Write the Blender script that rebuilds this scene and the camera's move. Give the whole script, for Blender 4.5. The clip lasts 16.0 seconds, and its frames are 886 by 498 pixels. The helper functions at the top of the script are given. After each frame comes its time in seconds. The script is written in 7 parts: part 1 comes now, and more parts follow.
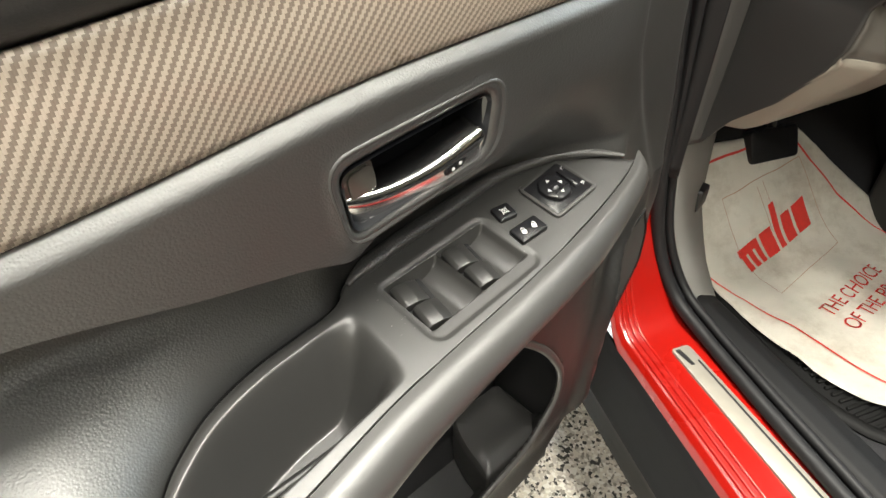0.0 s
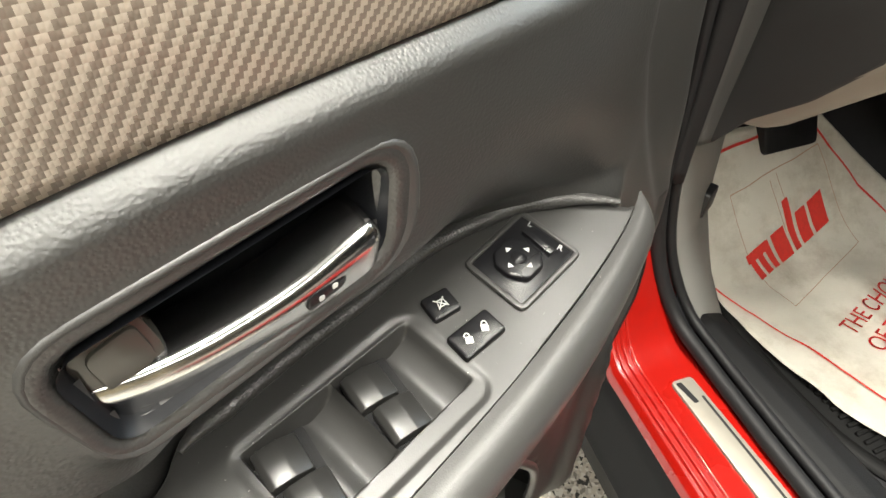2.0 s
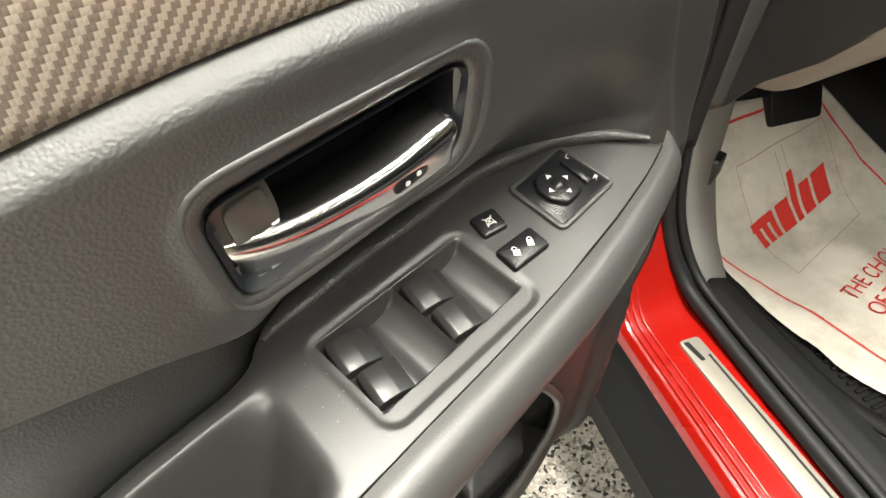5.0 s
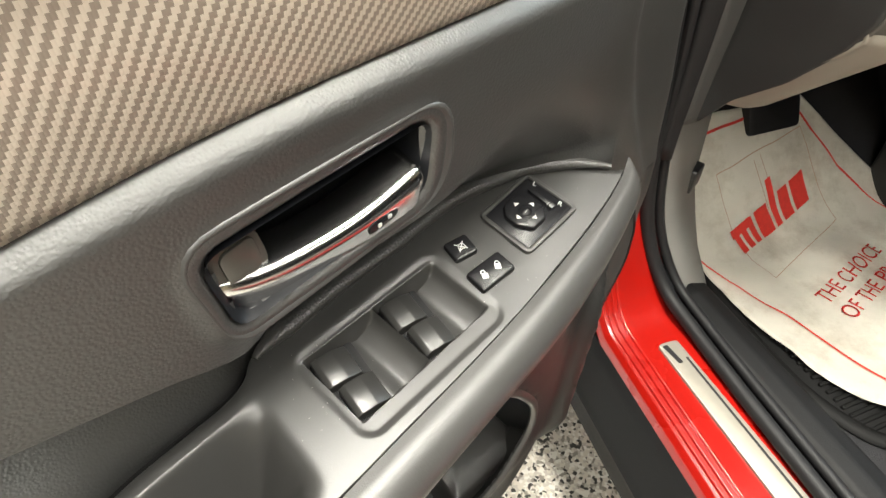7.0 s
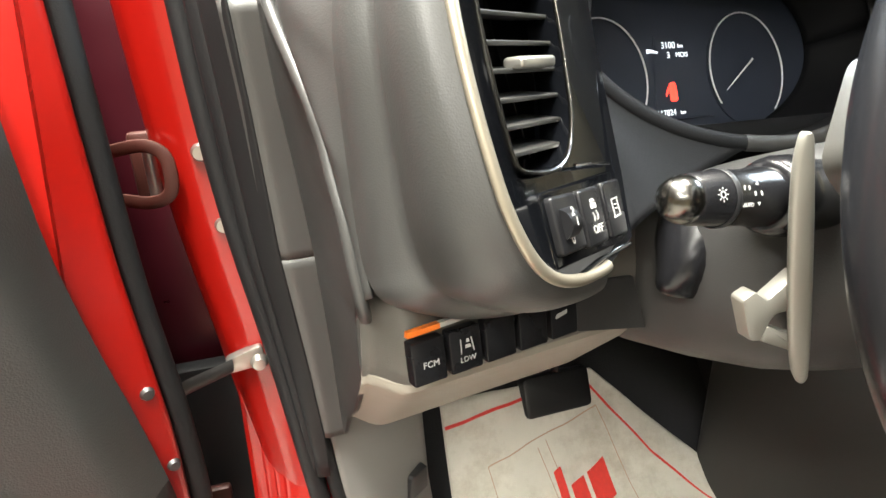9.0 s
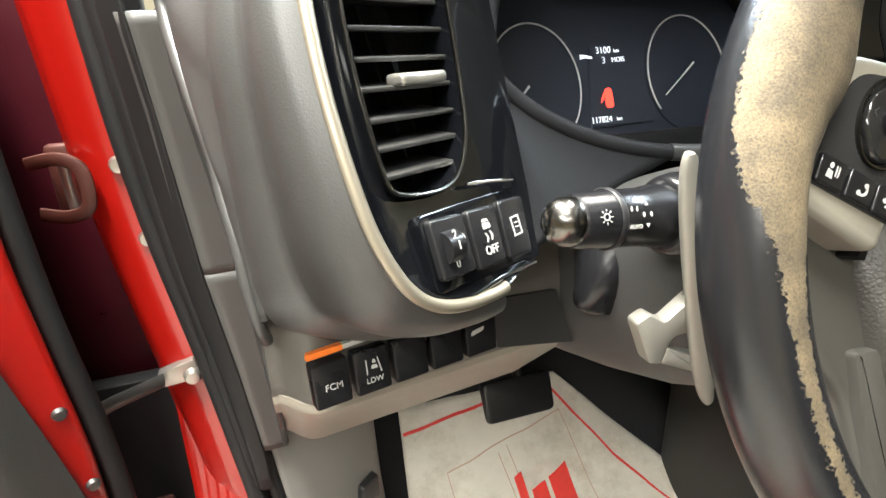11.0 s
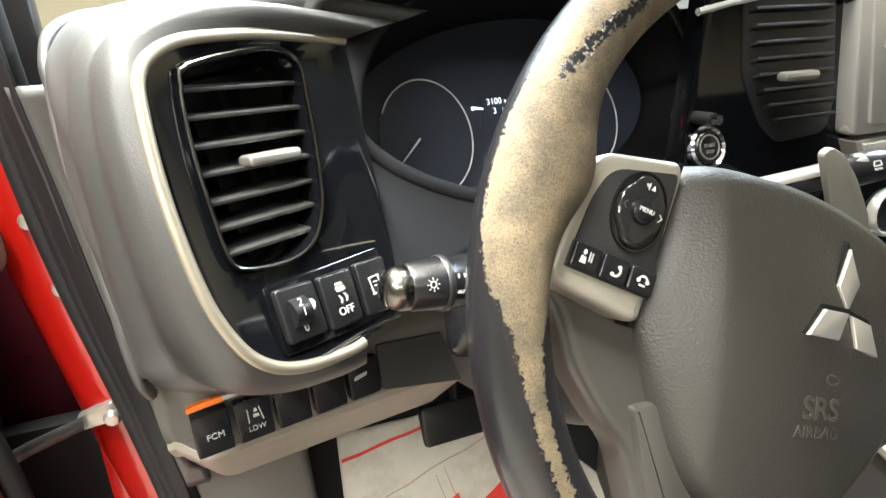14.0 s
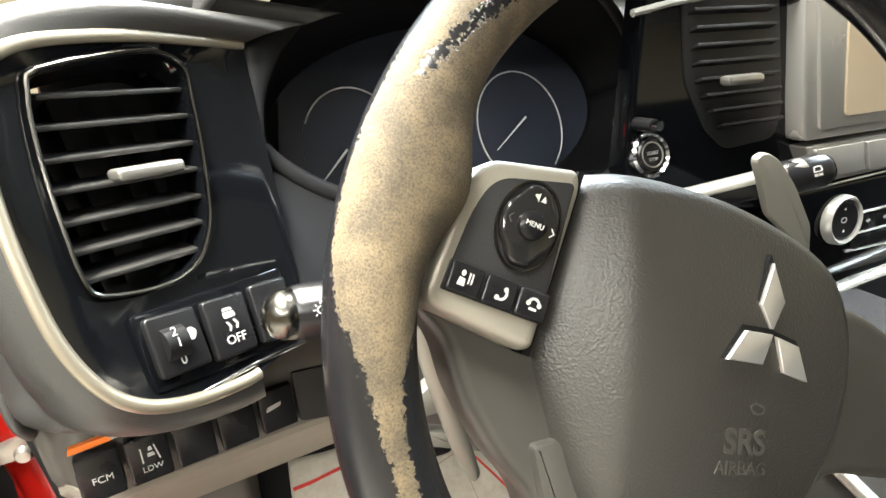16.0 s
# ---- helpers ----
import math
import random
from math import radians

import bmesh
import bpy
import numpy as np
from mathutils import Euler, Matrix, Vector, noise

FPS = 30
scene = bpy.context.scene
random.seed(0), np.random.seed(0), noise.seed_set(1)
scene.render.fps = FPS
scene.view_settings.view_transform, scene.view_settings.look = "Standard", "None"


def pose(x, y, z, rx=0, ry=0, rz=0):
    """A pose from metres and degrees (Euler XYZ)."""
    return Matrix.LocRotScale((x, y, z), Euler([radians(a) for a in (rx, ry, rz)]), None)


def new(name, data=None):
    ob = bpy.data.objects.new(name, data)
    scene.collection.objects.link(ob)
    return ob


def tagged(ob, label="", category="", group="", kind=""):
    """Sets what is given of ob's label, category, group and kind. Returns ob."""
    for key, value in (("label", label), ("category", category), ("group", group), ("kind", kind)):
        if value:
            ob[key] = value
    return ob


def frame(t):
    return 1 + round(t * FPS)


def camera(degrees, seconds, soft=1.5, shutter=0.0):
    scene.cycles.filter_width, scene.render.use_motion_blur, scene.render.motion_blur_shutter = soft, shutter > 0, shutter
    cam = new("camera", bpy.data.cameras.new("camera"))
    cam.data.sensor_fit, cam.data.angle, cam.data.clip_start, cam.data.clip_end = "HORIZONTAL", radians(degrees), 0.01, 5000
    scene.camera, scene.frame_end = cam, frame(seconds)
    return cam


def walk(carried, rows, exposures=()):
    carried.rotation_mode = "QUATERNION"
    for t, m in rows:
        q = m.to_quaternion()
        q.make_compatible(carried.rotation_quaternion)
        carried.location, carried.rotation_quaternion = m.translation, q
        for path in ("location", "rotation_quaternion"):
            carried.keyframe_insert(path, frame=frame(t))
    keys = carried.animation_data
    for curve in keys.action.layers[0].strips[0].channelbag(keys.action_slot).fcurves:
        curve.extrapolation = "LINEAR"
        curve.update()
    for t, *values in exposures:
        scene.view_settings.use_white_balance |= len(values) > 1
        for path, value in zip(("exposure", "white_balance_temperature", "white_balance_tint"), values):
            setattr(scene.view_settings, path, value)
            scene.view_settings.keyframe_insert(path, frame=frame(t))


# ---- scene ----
cam = camera(74.4, 16.0)
METRES, EYE, TILT, LEAN, TURN = 1.0, 1.075, -38.0, 0.0, -20.0
ROWS = [
    (0.0, 0.0, 0.0, 0.0, 0.0, 0.0, 0.0),
    (0.5, -0.0002, 0.0461, 0.0194, -0.29, -1.95, 0.13),
    (1.0, 0.0113, 0.0887, 0.0401, -0.5, -3.05, 0.19),
    (1.5, 0.0254, 0.1087, 0.0536, -0.66, -3.54, 0.32),
    (2.0, 0.0409, 0.139, 0.0701, -0.77, -3.72, 0.58),
    (2.5, 0.0434, 0.1631, 0.0711, -0.85, -3.93, 0.62),
    (3.0, 0.041, 0.1508, 0.0673, -0.82, -4.27, 0.28),
    (3.5, 0.0293, 0.1294, 0.0599, -0.68, -4.42, 0.09),
    (4.0, 0.0218, 0.1179, 0.0424, -0.84, -4.62, -0.05),
    (4.5, 0.0139, 0.1143, 0.0371, -0.97, -4.73, 0.02),
    (7.0, 0.0256, 0.0835, 0.0547, -1.32, -5.07, 0.33),
    (7.5, 0.1485, 0.0938, 0.0755, -0.75, -4.86, 0.49),
    (8.0, 0.328, 0.1426, 0.1066, 0.37, 1.73, 0.6),
    (8.5, 0.4279, 0.1693, 0.1394, 1.54, 14.52, 0.25),
    (8.8, 0.4561, 0.1606, 0.1569, 1.69, 15.82, 0.24),
    (9.0, 0.4589, 0.1597, 0.1586, 1.7, 15.95, 0.24),
    (11.5, 0.5452, 0.1658, 0.1857, 1.8, 15.19, 0.84),
    (12.0, 0.5738, 0.1439, 0.1939, 1.8, 15.17, 1.02),
    (12.5, 0.5759, 0.1445, 0.202, 1.52, 15.59, 1.3),
    (13.0, 0.5813, 0.1421, 0.1993, 1.18, 15.77, 1.65),
    (13.5, 0.5868, 0.1403, 0.1964, 0.96, 15.98, 1.98),
    (14.0, 0.5945, 0.1326, 0.1952, 0.67, 16.13, 2.33),
    (14.5, 0.5972, 0.1326, 0.1946, 0.4, 16.34, 2.67),
    (15.0, 0.6011, 0.1376, 0.1949, 0.13, 16.61, 3.0),
    (15.5, 0.6094, 0.154, 0.2003, -0.04, 16.92, 3.3),
    (16.0, 0.6415, 0.1607, 0.2044, -0.26, 17.32, 3.59),
]
walk(cam, [(t, pose(0, 0, EYE, TILT, LEAN, TURN) @ pose(METRES * x, METRES * y, METRES * z, 90 + pitch, roll, yaw)) for t, x, y, z, yaw, pitch, roll in ROWS],
     [(0.0, 0.12, 6450, 10), (7.2, 0.12, 6450, 10), (8.4, 0.9, 6400, 10), (9.2, 0.98, 6350, 10), (11.5, 0.94, 6250, 10), (15.0, 1.0, 6250, 10), (16.0, 1.04, 6350, 10)])
# ---------------------------------------------------------------- light
world = bpy.data.worlds.new("garage_air")
scene.world = world
world.use_nodes = True
world.node_tree.nodes["Background"].inputs[0].default_value = (0.55, 0.6, 0.7, 1)
world.node_tree.nodes["Background"].inputs[1].default_value = 0.045


def unseen_lamp(x, y, sx, sy, watts, colour):
    data = bpy.data.lights.new("unseen_lamp_light", "AREA")
    data.shape, data.size, data.size_y, data.energy, data.color = "RECTANGLE", sx, sy, watts, colour
    ob = new("unseen_lamp_light", data)
    ob.location = (x, y, 2.93)
    return ob


WARM, COOL = (1.0, 0.965, 0.85), (0.80, 0.93, 1.0)
# Unseen overhead lamps; the over-car and cool ones are added to brighten lining and dash.
for lx, ly, lw, lh, watts, tone in ((1.25, -0.1, 0.3, 2.2, 120, WARM), (0.20, 0.5, 0.24, 2.2, 315, WARM), (-1.1, -1.7, 0.3, 2.0, 105, WARM), (0.3, -2.6, 2.4, 0.3, 60, WARM),
                                    (1.2, 2.2, 2.4, 0.3, 430, COOL), (3.6, 0.2, 0.3, 2.6, 220, COOL)):
    unseen_lamp(lx, ly, lw, lh, watts, tone)


# ---------------------------------------------------------------- materials
def mat(name, colour, rough=0.5, metal=0.0, grain=0.0, grain_size=400.0, vary=0.12, vary_size=12.0, coat=0.0, spec=0.5, kind="noise"):
    m = bpy.data.materials.new(name)
    m.use_nodes = True
    n, k = m.node_tree.nodes, m.node_tree.links
    p = n["Principled BSDF"]
    p.inputs["Roughness"].default_value = rough
    p.inputs["Metallic"].default_value = metal
    p.inputs["Coat Weight"].default_value = coat
    p.inputs["Coat Roughness"].default_value = 0.05
    p.inputs["Specular IOR Level"].default_value = spec
    co = n.new("ShaderNodeTexCoord")
    big = n.new("ShaderNodeTexNoise")
    big.inputs["Scale"].default_value, big.inputs["Detail"].default_value = vary_size, 5
    k.new(co.outputs["Object"], big.inputs["Vector"])
    ramp = n.new("ShaderNodeMix")
    ramp.data_type = "RGBA"
    ramp.inputs["A"].default_value = (*[c * (1 - vary) for c in colour], 1)
    ramp.inputs["B"].default_value = (*[min(1, c * (1 + vary)) for c in colour], 1)
    k.new(big.outputs["Fac"], ramp.inputs["Factor"])
    k.new(ramp.outputs["Result"], p.inputs["Base Color"])
    rr = n.new("ShaderNodeMapRange")
    rr.inputs["To Min"].default_value, rr.inputs["To Max"].default_value = max(0.02, rough - 0.08), min(1, rough + 0.08)
    k.new(big.outputs["Fac"], rr.inputs["Value"])
    k.new(rr.outputs["Result"], p.inputs["Roughness"])
    if grain:
        if kind == "leather":
            fine = n.new("ShaderNodeTexVoronoi")
            fine.feature = "SMOOTH_F1"
            out = "Distance"
        else:
            fine = n.new("ShaderNodeTexNoise")
            fine.inputs["Detail"].default_value = 4
            out = "Fac"
        fine.inputs["Scale"].default_value = grain_size
        k.new(co.outputs["Object"], fine.inputs["Vector"])
        b = n.new("ShaderNodeBump")
        b.inputs["Strength"].default_value, b.inputs["Distance"].default_value = grain, 0.0008
        k.new(fine.outputs[out], b.inputs["Height"])
        k.new(b.outputs["Normal"], p.inputs["Normal"])
    return m


def glow(name, colour, strength):
    m = bpy.data.materials.new(name)
    m.use_nodes = True
    p = m.node_tree.nodes["Principled BSDF"]
    p.inputs["Base Color"].default_value = (*colour, 1)
    p.inputs["Emission Color"].default_value = (*colour, 1)
    p.inputs["Emission Strength"].default_value = strength
    return m


M_panel = mat("soft_panel", (0.0165, 0.0163, 0.0158), 0.46, spec=1.15, grain=0.26, grain_size=850, kind="leather", vary=0.1)
M_piping = mat("piping_skin", (0.036, 0.0353, 0.0345), 0.36, grain=0.5, grain_size=700, kind="leather")
M_satin = mat("satin_plastic", (0.026, 0.0255, 0.0247), 0.36, spec=0.55, grain=0.08, grain_size=1500)
M_dark = mat("dark_plastic", (0.014, 0.014, 0.0145), 0.62, spec=0.28, grain=0.25, grain_size=900)
M_black = mat("black_plastic", (0.012, 0.012, 0.013), 0.38, grain=0.1, grain_size=900)
M_gloss = mat("piano_black", (0.0025, 0.0028, 0.0036), 0.04, vary=0.05, spec=0.4)
M_button = mat("button_black", (0.008, 0.008, 0.009), 0.27, spec=0.35, grain=0.05, grain_size=1200)
M_chrome = mat("chrome", (0.82, 0.82, 0.83), 0.12, 1.0, vary=0.05)
M_lever = mat("handle_chrome", (0.62, 0.615, 0.61), 0.17, 1.0, vary=0.06)
M_silver = mat("satin_silver", (0.44, 0.425, 0.395), 0.3, 0.85, vary=0.06)
M_cream = mat("champagne_trim", (0.285, 0.255, 0.20), 0.40, 0.7, vary=0.05)
M_kick = mat("kick_plastic", (0.15, 0.146, 0.137), 0.5, grain=0.3, grain_size=900)
M_shroud = mat("shroud_plastic", (0.030, 0.0295, 0.029), 0.5, grain=0.3, grain_size=900)
M_frame = mat("frame_silver", (0.44, 0.435, 0.415), 0.26, 0.55, vary=0.05)
# Beige reflection on the glossy screen, given as its base colour.
M_screenglare = mat("screen_glare", (0.42, 0.35, 0.255), 0.3, vary=0.05)
M_paddle = mat("paddle_satin", (0.24, 0.231, 0.205), 0.42, 0.35, vary=0.05)
M_rocker = mat("rocker_satin", (0.018, 0.0177, 0.0172), 0.30, spec=0.5, grain=0.06, grain_size=1500)
M_slat = mat("slat_plastic", (0.011, 0.011, 0.0115), 0.42, spec=0.4, grain=0.1, grain_size=900)
M_stalk = mat("stalk_plastic", (0.007, 0.007, 0.008), 0.24, spec=0.35, grain=0.1, grain_size=1200)
M_lower = mat("lower_lining", (0.010, 0.0099, 0.0096), 0.48, spec=0.6, grain=0.2, grain_size=1000)
M_clad = mat("cladding", (0.0055, 0.0055, 0.006), 0.65, spec=0.2, grain=0.2, grain_size=700)
M_base = mat("base_chrome", (0.062, 0.058, 0.051), 0.24, 0.12, vary=0.1)
M_mirror = mat("dark_chrome", (0.13, 0.125, 0.115), 0.22, 1.0, vary=0.05)
M_hard = mat("hard_lining", (0.036, 0.0355, 0.0346), 0.38, spec=0.5, grain=0.15, grain_size=1200)
M_ring = mat("gauge_silver", (0.75, 0.76, 0.78), 0.45, 0.2, vary=0.03)
M_strap = mat("dull_steel", (0.085, 0.082, 0.08), 0.4, 0.8, vary=0.3, vary_size=80)
M_plate = mat("scuff_plate", (0.255, 0.238, 0.205), 0.42, 0.4, vary=0.12, vary_size=60)
M_steel = mat("bare_steel", (0.36, 0.34, 0.31), 0.35, 0.9, vary=0.2, vary_size=80)
M_red = mat("red_paint", (0.24, 0.0045, 0.0022), 0.3, coat=0.5, spec=0.35, vary=0.06, vary_size=4)
# Body red with the shade behind the door mixed into the colour.
M_redshade = mat("shaded_red", (0.030, 0.003, 0.006), 0.3, vary=0.3, vary_size=20)
M_hinge = mat("painted_hinge", (0.045, 0.012, 0.008), 0.45, vary=0.4, vary_size=60)
M_rubber = mat("rubber_seal", (0.007, 0.007, 0.0077), 0.6, spec=0.3, grain=0.3, grain_size=700)
M_dash = mat("dash_skin", (0.034, 0.034, 0.033), 0.43, grain=0.12, grain_size=1000, kind="leather", vary=0.08)
M_hood = mat("hood_plastic", (0.0080, 0.0083, 0.0095), 0.55, spec=0.16, grain=0.2, grain_size=900)
M_strip = mat("strip_plastic", (0.044, 0.043, 0.0415), 0.42, grain=0.2, grain_size=900)
M_sill = mat("sill_plastic", (0.0050, 0.0050, 0.0053), 0.62, spec=0.2, grain=0.3, grain_size=700)
M_trim = mat("grey_trim", (0.024, 0.0237, 0.0232), 0.48, spec=0.4, grain=0.3, grain_size=900)
# Row and knee are one plastic; the knee's colour carries its bounce light.
M_row = mat("row_panel", (0.075, 0.070, 0.062), 0.5, grain=0.3, grain_size=900)
M_kneelit = mat("knee_panel", (0.22, 0.198, 0.165), 0.5, grain=0.3, grain_size=900)
M_carpet = mat("black_carpet", (0.012, 0.012, 0.014), 0.95, grain=1.0, grain_size=500, vary=0.4, vary_size=90)
M_mat = mat("rubber_mat", (0.0050, 0.0050, 0.0050), 0.65, spec=0.2, grain=0.3, grain_size=400)
M_wallp = mat("garage_wall_paint", (0.50, 0.42, 0.28), 0.8, grain=0.2, grain_size=60)
M_ceil = mat("ceiling_paint", (0.22, 0.215, 0.21), 0.9)
M_white = mat("print_white", (0.38, 0.38, 0.37), 0.5, vary=0.03)
M_orange = mat("orange_label", (0.66, 0.15, 0.015), 0.5, vary=0.05)
M_ink = mat("red_ink", (0.62, 0.035, 0.025), 0.7, vary=0.2, vary_size=150)
M_inkthin = mat("faint_ink", (0.40, 0.26, 0.19), 0.7, vary=0.1)
# Dark face raised and blued: the haze over the cluster is in the colour.
M_hazeface = mat("hazed_gauge_face", (0.034, 0.041, 0.060), 0.35)
M_redlamp = glow("red_warning_light", (1.0, 0.05, 0.03), 1.6)
M_lcd = glow("display_white", (0.8, 0.85, 0.9), 0.7)
M_seat = mat("seat_cloth", (0.03, 0.03, 0.032), 0.9, grain=0.8, grain_size=700)
M_grille = mat("speaker_mesh", (0.045, 0.044, 0.042), 0.8, spec=0.2, grain=0.9, grain_size=1400)

wave = M_grille.node_tree.nodes.new("ShaderNodeTexWave")
wave.bands_direction = "DIAGONAL"
wave.inputs["Scale"].default_value = 260
ribs = M_grille.node_tree.nodes.new("ShaderNodeBump")
ribs.inputs["Strength"].default_value, ribs.inputs["Distance"].default_value = 0.25, 0.0003
M_grille.node_tree.links.new(M_grille.node_tree.nodes["Texture Coordinate"].outputs["Object"], wave.inputs["Vector"])
M_grille.node_tree.links.new(wave.outputs["Fac"], ribs.inputs["Height"])
M_grille.node_tree.links.new(ribs.outputs["Normal"], M_grille.node_tree.nodes["Principled BSDF"].inputs["Normal"])


# ---------------------------------------------------------------- builders
def thing(name, label, category, m=None, group="", kind=""):
    ob = new(name)
    ob.empty_display_size = 0.05
    if m is not None:
        ob.matrix_world = m
    return tagged(ob, label, category, group, kind)


def finish(mesh, name, material, parent=None, label="", sharp=42):
    mesh.materials.append(material)
    mesh.polygons.foreach_set("use_smooth", [True] * len(mesh.polygons))
    mesh.set_sharp_from_angle(angle=radians(sharp))
    ob = new(name, mesh)
    if parent is not None:
        ob.parent = parent
    return tagged(ob, label)


def part(name, bm, material, parent=None, label="", sharp=42):
    bmesh.ops.recalc_face_normals(bm, faces=bm.faces)
    mesh = bpy.data.meshes.new(name)
    bm.to_mesh(mesh)
    bm.free()
    return finish(mesh, name, material, parent, label, sharp)


def sheet(name, fn, a, b, material, parent=None, label="", keep=None, thick=0.0, sharp=50, closed=False):
    """A surface fn(s, t) over the stations a and b, with some thickness behind it."""
    verts = [fn(s, t) for s in a for t in b]
    nb, faces = len(b), []
    for i in range(len(a) - 1):
        for j in range(nb if closed else nb - 1):
            k = (j + 1) % nb
            if keep is None or keep(0.5 * (a[i] + a[i + 1]), 0.5 * (b[j] + b[k])):
                faces.append((i * nb + j, (i + 1) * nb + j, (i + 1) * nb + k, i * nb + k))
    mesh = bpy.data.meshes.new(name)
    mesh.from_pydata([tuple(v) for v in verts], [], faces)
    bm = bmesh.new()
    bm.from_mesh(mesh)
    loose = [v for v in bm.verts if not v.link_faces]
    bmesh.ops.delete(bm, geom=loose, context="VERTS")
    bmesh.ops.recalc_face_normals(bm, faces=bm.faces)
    bm.to_mesh(mesh)
    bm.free()
    ob = finish(mesh, name, material, parent, label, sharp)
    if thick:
        so = ob.modifiers.new("thickness", "SOLIDIFY")
        so.thickness, so.offset = abs(thick), -1 if thick > 0 else 1
    return ob


def prism(outline, low, high, bevel=0.0, seg=2, m=None):
    """A plate with that outline (x, y) from z = low to z = high, its upper rim rounded."""
    bm = bmesh.new()
    f = bm.faces.new([bm.verts.new((x, y, low)) for x, y in outline])
    top = [g for g in bmesh.ops.extrude_face_region(bm, geom=[f])["geom"]]
    for v in [g for g in top if isinstance(g, bmesh.types.BMVert)]:
        v.co.z = high
    bmesh.ops.recalc_face_normals(bm, faces=bm.faces)
    if bevel:
        rim = [e for e in bm.edges if all(abs(v.co.z - high) < 1e-6 for v in e.verts)]
        bmesh.ops.bevel(bm, geom=rim, offset=bevel, segments=seg, affect="EDGES", profile=0.5)
    if m is not None:
        bm.transform(m)
    return bm


def rounded(points, r, n=5):
    """An outline with its corners rounded by r (one radius, or one a corner)."""
    out, k = [], len(points)
    for i, p in enumerate(points):
        p = Vector(p)
        a, b = Vector(points[i - 1]) - p, Vector(points[(i + 1) % k]) - p
        rad = r[i] if isinstance(r, (list, tuple)) else r
        d = min(rad, 0.49 * a.length, 0.49 * b.length)
        a, b = p + a.normalized() * d, p + b.normalized() * d
        for j in range(n + 1):
            t = j / n
            out.append(tuple((1 - t) ** 2 * a + 2 * t * (1 - t) * p + t * t * b))
    return out


def oval(cx, cy, rx, ry, n=28):
    return [(cx + rx * math.cos(2 * math.pi * i / n), cy + ry * math.sin(2 * math.pi * i / n)) for i in range(n)]


def box(x0, x1, y0, y1, z0, z1, bevel=0.0, seg=2):
    bm = bmesh.new()
    bmesh.ops.create_cube(bm, size=1)
    for v in bm.verts:
        v.co = ((x0 + x1) / 2 + v.co.x * (x1 - x0), (y0 + y1) / 2 + v.co.y * (y1 - y0), (z0 + z1) / 2 + v.co.z * (z1 - z0))
    if bevel:
        bmesh.ops.bevel(bm, geom=bm.edges[:], offset=bevel, segments=seg, affect="EDGES", profile=0.5)
    return bm


def ring_cut(outer, inner, low, high, m=None):
    """A flat frame between two outlines of the same count."""
    bm, n = bmesh.new(), len(outer)
    rows = [[bm.verts.new((x, y, z)) for x, y in line] for line, z in ((outer, low), (outer, high), (inner, high), (inner, low))]
    for r in range(4):
        for i in range(n):
            j = (i + 1) % n
            bm.faces.new((rows[r][i], rows[r][j], rows[(r + 1) % 4][j], rows[(r + 1) % 4][i]))
    if m is not None:
        bm.transform(m)
    return bm


def smooth_path(points, n=8, closed=False):
    """A Catmull-Rom line through the points."""
    pts = [Vector(p) for p in points]
    k, out = len(pts), []
    for i in range(k if closed else k - 1):
        if closed:
            a, b, c, d = (pts[(i + q) % k] for q in (-1, 0, 1, 2))
        else:
            a, b, c, d = pts[max(i - 1, 0)], pts[i], pts[i + 1], pts[min(i + 2, k - 1)]
        for j in range(n):
            t = j / n
            out.append(0.5 * (2 * b + (c - a) * t + (2 * a - 5 * b + 4 * c - d) * t * t + (3 * b - a - 3 * c + d) * t ** 3))
    if not closed:
        out.append(pts[-1])
    return out


def sweep(path, ra, rb=None, n=12, up=(0, 0, 1), closed=False, square=2.0):
    """A bar along the path with an oval section: ra along up, rb across. Radii: numbers or functions of the way from 0 to 1."""
    bm, rows, k = bmesh.new(), [], len(path)
    up = Vector(up)
    for i, p in enumerate(path):
        p = Vector(p)
        if closed:
            d = Vector(path[(i + 1) % k]) - Vector(path[i - 1])
        else:
            d = Vector(path[min(i + 1, k - 1)]) - Vector(path[max(i - 1, 0)])
        d.normalize()
        side = d.cross(up).normalized()
        top = side.cross(d).normalized()
        s = i / max(1, k - 1)
        a = ra(s) if callable(ra) else ra
        b = a if rb is None else (rb(s) if callable(rb) else rb)
        row = []
        for j in range(n):
            w = 2 * math.pi * j / n
            cx, cy = math.cos(w), math.sin(w)
            e = 2.0 / square
            cx, cy = math.copysign(abs(cx) ** e, cx), math.copysign(abs(cy) ** e, cy)
            row.append(bm.verts.new(p + side * (b * cx) + top * (a * cy)))
        rows.append(row)
    for i in range(k if closed else k - 1):
        for j in range(n):
            a, b = rows[i], rows[(i + 1) % k]
            bm.faces.new((a[j], a[(j + 1) % n], b[(j + 1) % n], b[j]))
    if not closed:
        bm.faces.new(rows[0][::-1])
        bm.faces.new(rows[-1])
    return bm


def lathe(profile, n=40, m=None):
    """Turned about z: profile of (radius, z)."""
    bm, rows = bmesh.new(), []
    for r, z in profile:
        rows.append([bm.verts.new((r * math.cos(2 * math.pi * i / n), r * math.sin(2 * math.pi * i / n), z)) for i in range(n)] if r > 1e-6 else [bm.verts.new((0, 0, z))])
    for a, b in zip(rows, rows[1:]):
        for i in range(n):
            j = (i + 1) % n
            if len(a) == 1 and len(b) > 1:
                bm.faces.new((a[0], b[i], b[j]))
            elif len(b) == 1 and len(a) > 1:
                bm.faces.new((a[i], b[0], a[j]))
            elif len(a) > 1:
                bm.faces.new((a[i], b[i], b[j], a[j]))
    if m is not None:
        bm.transform(m)
    return bm


